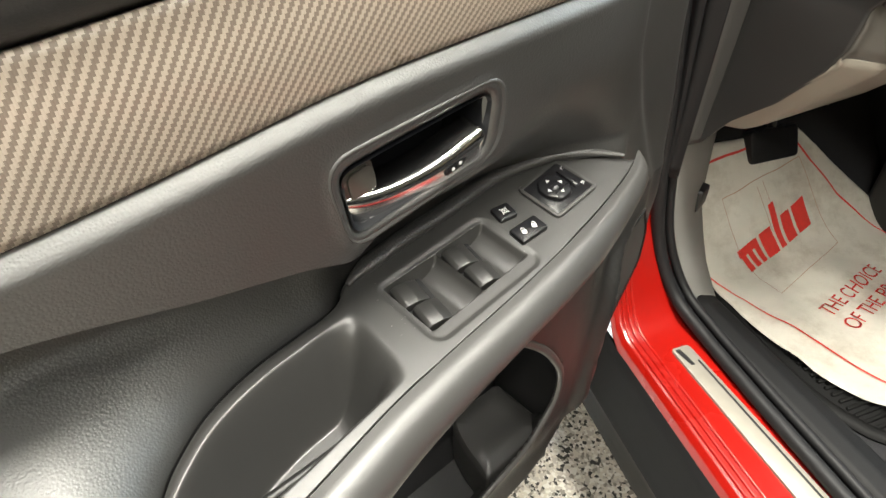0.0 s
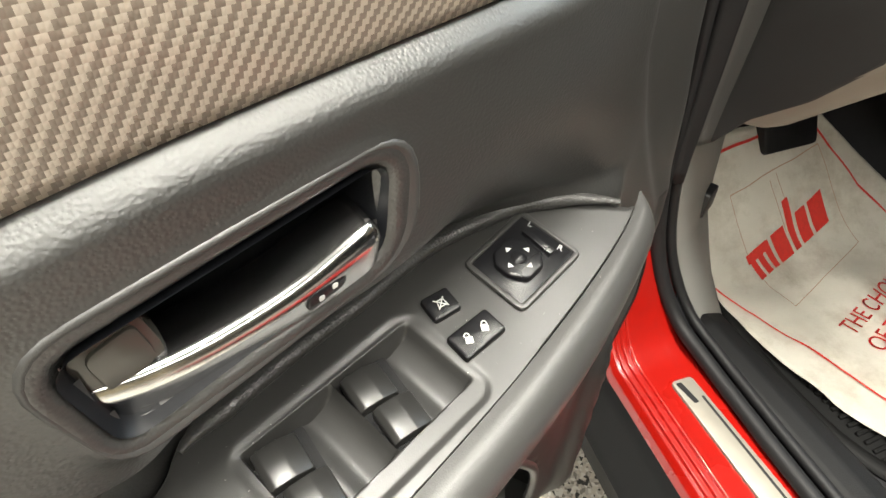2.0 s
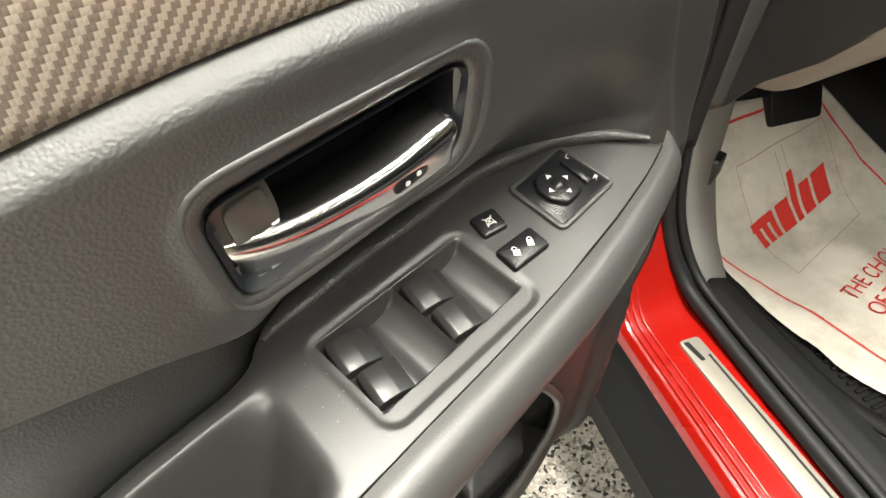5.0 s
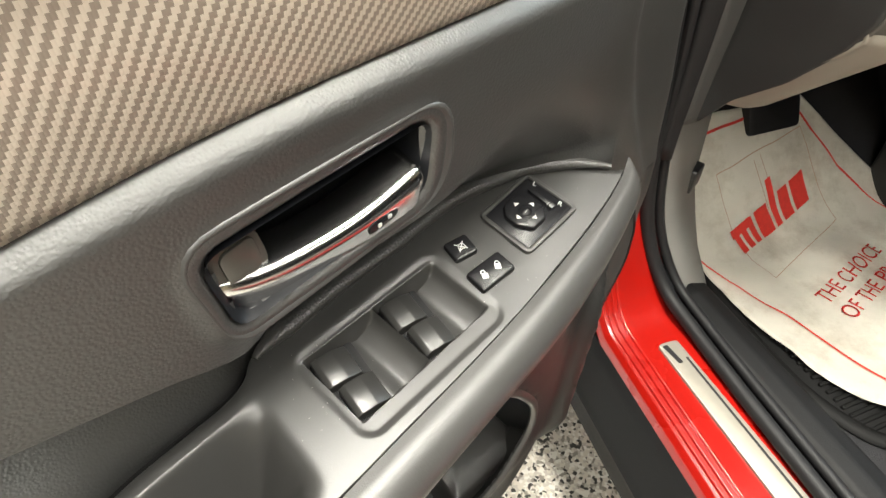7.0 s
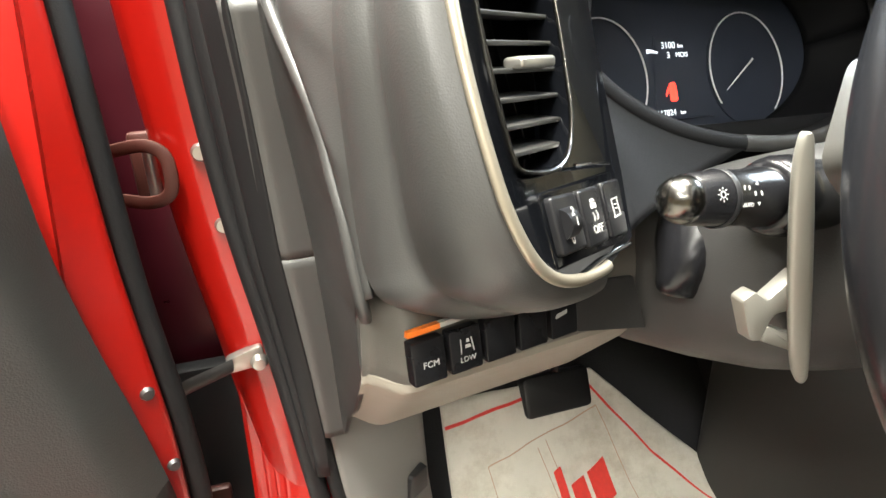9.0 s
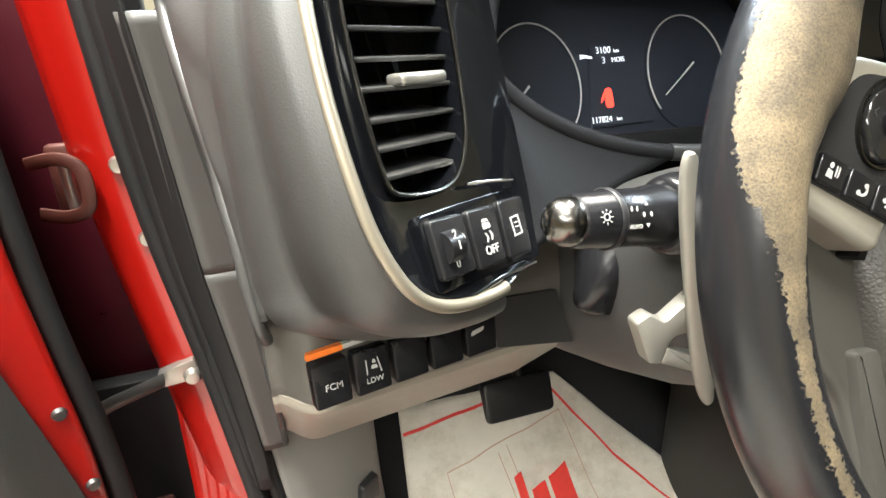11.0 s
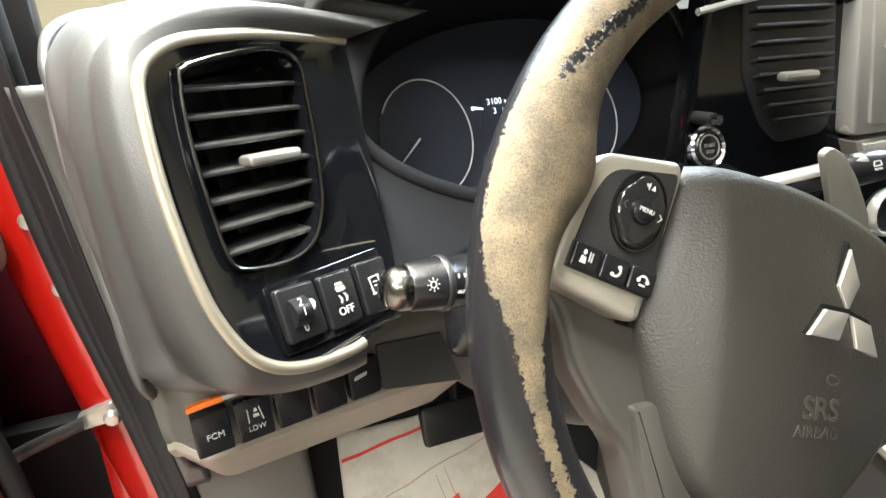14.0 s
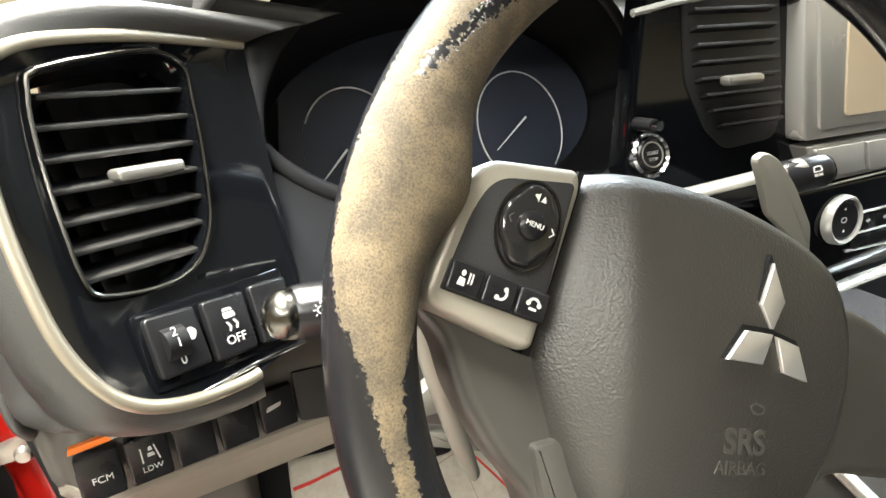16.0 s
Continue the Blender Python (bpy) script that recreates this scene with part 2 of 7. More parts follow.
def words(text, size, m, material, parent, name="lettering", bold=0.0):
    cu = bpy.data.curves.new(name, "FONT")
    cu.body, cu.size, cu.extrude, cu.align_x, cu.align_y, cu.offset = text, size, 0.0002, "CENTER", "CENTER", bold
    tmp = bpy.data.objects.new("tmp_text", cu)
    scene.collection.objects.link(tmp)
    bpy.context.view_layer.update()
    mesh = bpy.data.meshes.new_from_object(tmp.evaluated_get(bpy.context.evaluated_depsgraph_get()))
    bpy.data.objects.remove(tmp)
    bpy.data.curves.remove(cu)
    mesh.transform(m)
    return finish(mesh, name, material, parent)


def lerp_table(rows):
    xs, ys = [r[0] for r in rows], [r[1] for r in rows]
    return lambda x: float(np.interp(x, xs, ys))


def smooth_table(rows):
    """Smooth interpolation through sorted (x, y) rows."""
    xs, ys = [r[0] for r in rows], [r[1] for r in rows]
    ms = [0.0] * len(xs)
    for i in range(len(xs)):
        a, b = max(i - 1, 0), min(i + 1, len(xs) - 1)
        ms[i] = (ys[b] - ys[a]) / (xs[b] - xs[a])

    def f(x):
        if x <= xs[0]:
            return ys[0] + ms[0] * (x - xs[0])
        if x >= xs[-1]:
            return ys[-1] + ms[-1] * (x - xs[-1])
        i = max(k for k in range(len(xs) - 1) if xs[k] <= x)
        h = xs[i + 1] - xs[i]
        t = (x - xs[i]) / h
        return ((2 * t ** 3 - 3 * t * t + 1) * ys[i] + (t ** 3 - 2 * t * t + t) * h * ms[i]
                + (-2 * t ** 3 + 3 * t * t) * ys[i + 1] + (t ** 3 - t * t) * h * ms[i + 1])
    return f


def step(a, b, x):
    t = min(1.0, max(0.0, (x - a) / (b - a)))
    return t * t * (3 - 2 * t)


def spread(a, b, n):
    return [a + (b - a) * i / (n - 1) for i in range(n)]


def axes(o, x, y, z):
    return Matrix(((x[0], y[0], z[0], o[0]), (x[1], y[1], z[1], o[1]), (x[2], y[2], z[2], o[2]), (0, 0, 0, 1)))


def poly_distance(p, poly):
    """Signed distance to a closed outline, minus inside."""
    best, inside, n = 1e9, False, len(poly)
    px, py = p
    for i in range(n):
        ax, ay = poly[i]
        bx, by = poly[(i + 1) % n]
        dx, dy = bx - ax, by - ay
        t = max(0, min(1, ((px - ax) * dx + (py - ay) * dy) / (dx * dx + dy * dy + 1e-18)))
        best = min(best, math.hypot(px - ax - t * dx, py - ay - t * dy))
        if (ay > py) != (by > py) and px < (bx - ax) * (py - ay) / (by - ay) + ax:
            inside = not inside
    return -best if inside else best


# ---------------------------------------------------------------- garage
def flake_floor():
    m = mat("flake_epoxy", (0.5, 0.47, 0.42), 0.32, coat=0.3)
    n, k = m.node_tree.nodes, m.node_tree.links
    p = n["Principled BSDF"]
    co = n.new("ShaderNodeTexCoord")
    v = n.new("ShaderNodeTexVoronoi")
    v.inputs["Scale"].default_value = 170
    k.new(co.outputs["Object"], v.inputs["Vector"])
    sep = n.new("ShaderNodeSeparateColor")
    k.new(v.outputs["Color"], sep.inputs["Color"])
    r = n.new("ShaderNodeValToRGB")
    r.color_ramp.interpolation = "CONSTANT"
    e = r.color_ramp.elements
    e[0].position, e[0].color = 0.0, (0.035, 0.033, 0.03, 1)
    e[1].position, e[1].color = 0.13, (0.24, 0.22, 0.19, 1)
    for pos, c in ((0.28, (0.46, 0.43, 0.38)), (0.5, (0.58, 0.54, 0.47)), (0.78, (0.68, 0.66, 0.61))):
        q = e.new(pos)
        q.color = (*c, 1)
    k.new(sep.outputs["Red"], r.inputs["Fac"])
    k.new(r.outputs["Color"], p.inputs["Base Color"])
    return m


M_floor = flake_floor()
tagged(part("floor", box(-6, 7, -6, 8, -0.1, 0.0), M_floor), "grey speckled epoxy flake garage floor", "floor", kind="structure")
for nm, dims in (("wall_west", (-6.1, -6, -6, 8, 0, 3)), ("wall_east", (7, 7.1, -6, 8, 0, 3)), ("wall_south", (-6, 7, -6.1, -6, 0, 3)), ("wall_north", (-6, 7, 8, 8.1, 0, 3))):
    tagged(part(nm, box(*dims), M_wallp), "plain warm beige painted garage wall", "wall", kind="structure")
tagged(part("ceiling", box(-6.1, 7.1, -6.1, 8.1, 3.0, 3.1), M_ceil), "plain pale grey garage ceiling", "ceiling", kind="structure")


# ---------------------------------------------------------------- the open front door
# door axes: x along the door towards its hinges, y up, z out of the lining into the cabin
A22 = radians(22)
DOOR_M = axes((0.137, 0.278, 0), (math.cos(A22), math.sin(A22), 0), (0, 0, 1), (math.sin(A22), -math.cos(A22), 0))
door = thing("door_1", "open red front car door with dark grey lining", "car door", DOOR_M, kind="structure")

strip_low = smooth_table([(-0.75, 0.925), (-0.45, 0.942), (-0.239, 0.957), (-0.182, 0.963), (-0.105, 0.9735), (-0.039, 0.979), (0.046, 0.984), (0.16, 0.988), (0.33, 0.99)])
strip_top = smooth_table([(-0.75, 0.985), (-0.45, 1.000), (-0.22, 1.0145), (-0.15, 1.022), (0.0, 1.034), (0.16, 1.043), (0.33, 1.05)])
crease_v = smooth_table([(-0.75, 0.965), (-0.40, 0.942), (-0.253, 0.920), (-0.187, 0.902), (-0.13, 0.888), (-0.10, 0.876), (-0.04, 0.878), (0.05, 0.885), (0.12, 0.885), (0.2, 0.87), (0.33, 0.86)])
hinge_w = smooth_table([(-0.8, 0.02), (-0.4, 0.006), (-0.1, 0.0), (0.08, 0.0), (0.15, -0.010), (0.2, -0.020), (0.26, -0.028), (0.31, -0.032), (0.34, -0.034)])
edge_u = smooth_table([(0.36, 0.334), (0.60, 0.334), (0.66, 0.333), (0.75, 0.326), (0.83, 0.314), (0.90, 0.301), (0.97, 0.291), (1.06, 0.286), (1.16, 0.284)])


def edge_roll(u, v):
    """How far the lining falls away at its rounded hinge edge."""
    d = edge_u(v) - u
    return 0.030 * (1 - step(-0.012, 0.034, d))
RECESS = [(-0.1115, 0.9365), (-0.0085, 0.9500), (-0.0125, 0.9130), (-0.1055, 0.8960)]
RECESS_R = rounded(RECESS, [0.010, 0.012, 0.012, 0.010], 6)

arm_in = smooth_table([(-0.30, 0.10), (-0.27, 0.058), (-0.250, 0.030), (-0.234, 0.0096), (-0.222, -0.002), (-0.198, -0.0164), (-0.166, -0.025), (-0.135, -0.028), (-0.108, -0.031), (-0.089, -0.041), (-0.046, -0.0475), (0.0, -0.050), (0.05, -0.0535), (0.09, -0.0465), (0.1065, -0.0412), (0.1276, -0.0286), (0.1455, -0.0122), (0.154, -0.003), (0.166, 0.000)])
arm_out = smooth_table([(-0.75, 0.11), (-0.34, 0.078), (-0.1818, 0.0545), (-0.122, 0.0440), (-0.072, 0.0388), (-0.02, 0.0345), (0.03, 0.0292), (0.083, 0.0213), (0.1225, 0.0134), (0.1406, 0.0086), (0.154, 0.0042), (0.166, -0.001)])
arm_top = lambda u, w: 0.8352 + 0.0702 * u - 0.1874 * (w + 0.005)


def valley_raw(u):
    d = hinge_w(u) - arm_in(min(0.166, max(u, -0.262))) + 0.004
    return d if u < 0 else max(0.004, d) * (1 - step(0.185, 0.27, u))



def valley(u):
    """How far the lining falls back to meet the armrest."""
    soft = sum(valley_raw(u + d) for d in (-0.03, -0.02, -0.01, 0.0, 0.01, 0.02, 0.03)) / 7
    f = step(0.06, 0.11, u)
    return valley_raw(u) * (1 - f) + (soft - 0.002) * f


def panel_w(u, v):
    """Depth of the lining between the patterned strip and the armrest."""
    top, cr = strip_low(u), min(crease_v(u), strip_low(u) - 0.02)
    w = hinge_w(u) - edge_roll(u, v)
    w -= 0.012 * (1 - step(0.15, 0.17, u)) * step(top - 0.016, top + 0.002, v) ** 1.5
    deep = valley(u)
    near, far = 1 - step(-0.13, -0.06, u), step(-0.13, -0.06, u)
    at = arm_top(u, arm_in(min(0.166, max(u, -0.262))))
    hollow = max(0.0, 1 - max(0.0, v - at) / (cr + 0.062 - at)) ** 2
    flow = step(-0.02, 0.06, u)
    round_fall = (1 - step(cr - 0.027, cr + 0.026, v)) * (1 - flow) + hollow * flow
    under = (0.056 + 0.010 * step(-0.12, -0.3, u)) * (1 - step(cr - 0.007, cr + 0.002, v))
    slope = 1 - step(0.802, min(0.868, cr), v)
    curl = step(0.03, 0.10, u)
    w += curl * 0.009 * (1 - step(0.160, 0.180, u)) * (1 - step(at - 0.003, at + 0.015, v))
    w -= far * deep * round_fall + near * (under * (1 - slope) + deep * slope)
    w += near * 0.020 * step(-0.16, -0.30, u) * math.exp(-((v - cr + 0.085) / 0.035) ** 2)
    arc = 0.166 + 0.010 * step(1.0, 0.9, v) + 0.75 * max(0.0, 0.925 - v) ** 1.12
    w -= 0.008 * step(-0.014, 0.010, u - arc) * step(0.72, 0.80, v)
    d = poly_distance((u, v), RECESS_R)
    if d < 0.012:
        lip = step(0.012, 0.004, d)
        w += 0.0015 * lip - 0.006 * step(0.0035, -0.004, d)
    return w


def us(fine=0.0025):
    out, u = [], -0.75
    while u < 0.325:
        out.append(u)
        u += 0.02 if u < -0.3 else (0.006 if u < -0.13 or u > 0.012 else fine)
    return out + [0.325]


def panel_v(u, s):
    """Height on the lining; the rows follow the crease."""
    top, cr = strip_low(u) + 0.004, min(crease_v(u), strip_low(u) - 0.02)
    low = 0.772
    if s < 0.55:
        return top + (cr + 0.003 - top) * s / 0.55
    if s < 0.68:
        return cr + 0.003 - 0.012 * (s - 0.55) / 0.13
    return cr - 0.009 + (low - cr + 0.009) * (s - 0.68) / 0.32


def panel_pt(u, s):
    v = panel_v(u, s)
    e = u if u < 0.18 else 0.18 + (u - 0.18) / 0.145 * (edge_u(v) - 0.18)
    return (e, v, panel_w(e, v))


inner = sheet("inner_panel", panel_pt, us(), [i / 100 for i in range(101)], M_panel, door, "grained dark grey soft-touch lining",
              keep=lambda u, s: poly_distance((u, panel_v(u, s)), RECESS_R) > -0.003 or u > 0.1)
part("panel_backing", box(-0.7, 0.27, 0.80, 0.985, -0.090, -0.080, 0.002), M_black, door)
FRAME_R = rounded([(-0.1215, 0.9445), (0.0020, 0.9582), (0.0035, 0.9090), (-0.1085, 0.8870)], [0.020, 0.020, 0.026, 0.018], 6)


def handle_frame():
    """Wide smooth frame standing proud of the lining, its inner lip rolled into the recess."""
    bm, rows = bmesh.new(), []
    for f, h in ((0.0, -0.0015), (0.05, 0.0006), (0.14, 0.0016), (0.24, 0.0016), (0.45, 0.0006), (0.75, -0.0014), (0.92, -0.0026), (1.0, -0.0050), (1.04, -0.0110)):
        row = []
        for (ox, oy), (ix, iy) in zip(FRAME_R, RECESS_R):
            x, y = ox + (ix - ox) * f, oy + (iy - oy) * f
            fall = 0.5 * (panel_w(ox, oy) - hinge_w(ox)) * (1 - min(1.0, f * 1.6))
            row.append(bm.verts.new((x, y, (panel_w(ox, oy) - 0.0012) if f == 0.0 else hinge_w(x) + h + min(0.0, fall))))
        rows.append(row)
    n = len(FRAME_R)
    for a, b in zip(rows, rows[1:]):
        for i in range(n):
            bm.faces.new((a[i], a[(i + 1) % n], b[(i + 1) % n], b[i]))
    return bm


part("handle_bezel", handle_frame(), M_hard, door, "smooth raised frame round the handle", 60)


# patterned strip and the dark upper roll
def weave_material():
    m = mat("woven_strip", (0.3, 0.26, 0.22), 0.30, coat=0.2)
    n, k = m.node_tree.nodes, m.node_tree.links
    p = n["Principled BSDF"]
    co = n.new("ShaderNodeTexCoord")
    sep = n.new("ShaderNodeSeparateXYZ")
    k.new(co.outputs["Object"], sep.inputs["Vector"])

    def op(kind, a, b=None):
        q = n.new("ShaderNodeMath")
        q.operation = kind
        for i, x in enumerate((a, b)):
            if x is None:
                continue
            if isinstance(x, (int, float)):
                q.inputs[i].default_value = x
            else:
                k.new(x, q.inputs[i])
        return q.outputs[0]
    i = op("FLOOR", op("DIVIDE", sep.outputs["X"], 0.00112))
    j = op("FLOOR", op("DIVIDE", sep.outputs["Y"], 0.0018))
    phase = op("FLOORED_MODULO", op("SUBTRACT", i, j), 4.0)
    over = op("LESS_THAN", phase, 1.5)
    fx = op("FRACT", op("DIVIDE", sep.outputs["X"], 0.00112))
    fy = op("FRACT", op("DIVIDE", sep.outputs["Y"], 0.0018))
    bow = op("MULTIPLY", op("SINE", op("MULTIPLY", fx, math.pi)), op("SINE", op("MULTIPLY", fy, math.pi)))
    mix = n.new("ShaderNodeMix")
    mix.data_type = "RGBA"
    mix.inputs["A"].default_value = (0.215, 0.178, 0.145, 1)
    mix.inputs["B"].default_value = (0.46, 0.40, 0.335, 1)
    k.new(over, mix.inputs["Factor"])
    k.new(mix.outputs["Result"], p.inputs["Base Color"])
    b = n.new("ShaderNodeBump")
    b.inputs["Strength"].default_value, b.inputs["Distance"].default_value = 0.35, 0.0006
    k.new(op("ADD", over, op("MULTIPLY", bow, 0.5)), b.inputs["Height"])
    k.new(b.outputs["Normal"], p.inputs["Normal"])
    return m


M_weave = weave_material()


def strip_pt(u, s):
    v = strip_low(u) - 0.001 + s * (strip_top(u) + 0.004 - strip_low(u))
    return (u, v, hinge_w(u) - 0.010 + 0.010 * math.sin(min(1, s * 1.15) * 1.6))


sheet("patterned_strip", strip_pt, spread(-0.75, 0.165, 60), spread(0, 1, 14), M_weave, door, "beige woven carbon-look inlay strip", thick=0.004)


def roll_pt(u, s):
    a = -0.5 + s * 3.4
    v = strip_top(u) + 0.036 - 0.036 * math.cos(a) * 1.0
    return (u, v, hinge_w(u) - 0.012 + 0.030 * math.sin(min(a, 1.9)) - 0.03 * step(1.9, 2.9, a))


sheet("upper_roll", roll_pt, spread(-0.75, 0.168, 40), spread(0, 1, 16), M_black, door, "black padded upper door roll", thick=0.004)


corner_e = lambda u, v: 0.165 + (u - 0.165) / 0.16 * (edge_u(v) - 0.165)
sheet("corner_panel", lambda u, v: (corner_e(u, v), v + (strip_low(u) + 0.004 - 0.99) * step(1.16, 0.99, v), panel_w(corner_e(u, v), v)), spread(0.165, 0.325, 40), spread(0.99, 1.18, 20), M_panel, door, "grey corner panel at the mirror end")

# handle bowl and lever
BOWL = rounded([(-0.1095, 0.9345), (-0.0100, 0.9475), (-0.0145, 0.9145), (-0.1035, 0.8985)], 0.009, 5)


M_bowl = mat("bowl_plastic", (0.005, 0.0055, 0.007), 0.45, vary=0.1, spec=0.25)


def bowl():
    bm, rows = bmesh.new(), []
    cx, cy = -0.052, 0.924
    for f, w in ((1.035, 0.0005), (0.99, -0.003), (0.95, -0.016), (0.86, -0.030), (0.4, -0.034)):
        rows.append([bm.verts.new((cx + (x - cx) * f, cy + (y - cy) * f, w)) for x, y in BOWL])
    n = len(BOWL)
    for a, b in zip(rows, rows[1:]):
        for i in range(n):
            bm.faces.new((a[i], a[(i + 1) % n], b[(i + 1) % n], b[i]))
    bm.faces.new(rows[-1])
    return bm


part("handle_bowl", bowl(), M_bowl, door, "black recessed bowl behind the handle")
lever_hi = smooth_table([(-0.1110, 0.9150), (-0.1075, 0.9170), (-0.0900, 0.9155), (-0.0700, 0.9165), (-0.0460, 0.9212), (-0.0215, 0.9298), (-0.0175, 0.9290), (-0.0145, 0.9250)])
lever_lo = smooth_table([(-0.1110, 0.9075), (-0.1075, 0.9035), (-0.0915, 0.9000), (-0.0700, 0.9020), (-0.0450, 0.9062), (-0.0215, 0.9118), (-0.0175, 0.9140), (-0.0145, 0.9190)])
lever_w = smooth_table([(-0.1110, -0.0100), (-0.1075, -0.0060), (-0.0900, -0.0022), (-0.0700, 0.0002), (-0.0460, 0.0026), (-0.0215, 0.0044), (-0.0175, 0.0034), (-0.0145, 0.0000)])


def lever_mesh():
    bm, rows = bmesh.new(), []
    for u in spread(-0.111, -0.0145, 48):
        hi, lo, w = lever_hi(u), lever_lo(u), lever_w(u)
        sec = rounded([(hi + 0.0035, w - 0.018), (hi, w - 0.0012), (hi - 0.30 * (hi - lo), w + 0.0006), (lo - 0.0010, w - 0.0020), (lo, w - 0.016)], [0.001, 0.0022, 0.0022, 0.0014, 0.001], 5)
        rows.append([bm.verts.new((u, v, q)) for v, q in sec])
    n = len(rows[0])
    for a, b in zip(rows, rows[1:]):
        for i in range(n):
            bm.faces.new((a[i], a[(i + 1) % n], b[(i + 1) % n], b[i]))
    bm.faces.new(rows[0])
    bm.faces.new(rows[-1][::-1])
    return bm


lever = part("door_handle", lever_mesh(), M_lever, door, "chrome pull lever with a mirror-like face", 60)
block = rounded([(-0.1092, 0.9310), (-0.0868, 0.9362), (-0.0825, 0.9110), (-0.1065, 0.9085)], [0.008, 0.006, 0.010, 0.006], 5)


def pillow(outline, levels):
    """A smooth cushion: the outline scaled about its middle at each (scale, height)."""
    bm, rows = bmesh.new(), []
    cx, cy = sum(p[0] for p in outline) / len(outline), sum(p[1] for p in outline) / len(outline)
    for f, w in levels:
        rows.append([bm.verts.new((cx + (x - cx) * f, cy + (y - cy) * f, w)) for x, y in outline])
    n = len(outline)
    for a, b in zip(rows, rows[1:]):
        for i in range(n):
            bm.faces.new((a[i], a[(i + 1) % n], b[(i + 1) % n], b[i]))
    top = bm.verts.new((cx, cy, levels[-1][1]))
    for i in range(n):
        bm.faces.new((rows[-1][i], rows[-1][(i + 1) % n], top))
    return bm


part("handle_base", pillow(block, ((1.0, -0.028), (1.0, -0.012), (0.97, -0.0085), (0.90, -0.0065), (0.6, -0.0058), (0.3, -0.0058))), M_base, lever, "dark chrome handle base")
part("base_field", prism(rounded([(-0.1035, 0.9285), (-0.0895, 0.9318), (-0.0868, 0.9160), (-0.1015, 0.9135)], [0.004, 0.003, 0.006, 0.003], 4), -0.0080, -0.0046, 0.0008, 2), M_base, lever, "brighter inset field of the handle base")
tab = [(-0.0465, 0.9095), (-0.0310, 0.9130), (-0.0305, 0.9190), (-0.0455, 0.9158)]
part("lock_tab", prism(rounded(tab, 0.003, 4), -0.004, 0.0036, 0.001, 2), M_button, lever, "small black lock tab")
for du, dv in ((-0.0410, 0.9132), (-0.0358, 0.9152)):
    part("lock_mark", prism(rounded([(du - 0.0011, dv - 0.0009), (du + 0.0008, dv - 0.0009), (du + 0.0011, dv + 0.0008), (du - 0.0008, dv + 0.0011)], 0.0005, 2), 0.0034, 0.0039), M_white, lever, "white padlock mark")

# armrest: the hard switch panel on top, the padded roll along its edge


def bay_edges(u):
    return -0.0205 - 0.04 * (u + 0.06), 0.0215 - 0.06 * (u + 0.06)


def bay(u, w, u0, u1):
    """Finger scoop beside a pair of window switches."""
    lo, hi = bay_edges(u)
    skew = 0.10 * w
    q = (u - u0 - skew) / (u1 - u0)
    side = step(lo - 0.0005, lo + 0.0020, w) * (1 - step(hi - 0.0020, hi + 0.0005, w))
    if q < -0.02 or q > 1.02:
        return 0.0
    prof = step(-0.02, 0.02, q) * math.sqrt(max(0.0, 1 - max(0.0, (q - 0.60) / 0.41) ** 2)) * (1 - 0.35 * step(0.30, 0.48, q) * (1 - step(0.48, 0.72, q)))
    return 0.0115 * side * prof


def bezel_dip(u, w):
    d = bay(u, w, -0.0745, -0.0315) + bay(u, w, -0.0300, 0.0130)
    cx, cw, hu, hw, r = -0.0310, 0.0005, 0.0480, 0.0265, 0.008
    x, y = abs(u - cx - 0.1 * w) - hu + r, abs(w - cw + 0.05 * u) - hw + r
    e = math.hypot(max(0.0, x), max(0.0, y)) + min(0.0, max(x, y)) - r
    return d + 0.0012 * step(0.0032, -0.0014, e)


switch_zone = lambda u: step(-0.105, -0.088, u) * (1 - step(0.03, 0.06, u))


def row_w(u, s):
    """Depth of a row of the armrest top; beside the switches the rows follow the edges of the bezel."""
    a, b = arm_in(u), arm_out(u)
    lo, hi = bay_edges(u)
    rows = ((0.0, a), (0.15, -0.0260 - 0.05 * u), (0.25, lo), (0.75, hi), (0.87, 0.0270 - 0.05 * u), (1.0, b))
    k = switch_zone(u)
    return (a + s * (b - a)) * (1 - k) + (lerp_table(rows)(s) * k if k > 0 else 0.0)


def switch_panel_pt(u, s):
    a, b = arm_in(u), arm_out(u)
    w = row_w(u, s)
    u += 0.1 * w * switch_zone(u)
    v = arm_top(u, w)
    cup = step(-0.101, -0.134, u)
    if cup > 0:
        d = min(w - a - 0.017, b - 0.0095 - 0.06 * max(0.0, -0.12 - u) - w)
        v -= 0.056 * cup * step(-0.005, 0.014, d)
    rim = step(-0.090, -0.125, u)
    v -= 0.006 * rim * max(0.0, 1 - (w - a) / 0.010) ** 2
    v -= bezel_dip(u, w)
    v -= 0.006 * step(0.004, 0.0, w - a)
    return (u, v, w)


def arm_us():
    out, u = [], -0.266
    while u < 0.166:
        out.append(u)
        u += 0.004 if u < -0.125 else (0.0011 if -0.085 < u < 0.02 else (0.0022 if u < 0.03 else 0.005))
    return out + [0.166]


sheet("armrest_skirt", lambda u, s: (u, arm_top(u, arm_in(u)) - 0.004 - 0.045 * s, arm_in(u) + 0.001 - 0.004 * s), spread(-0.262, 0.160, 90), [0.0, 0.5, 1.0], M_dark, door)
sheet("switch_panel", switch_panel_pt, arm_us(), spread(0, 1, 121), M_satin, door, "satin charcoal armrest top with pull cup", thick=0.0025)


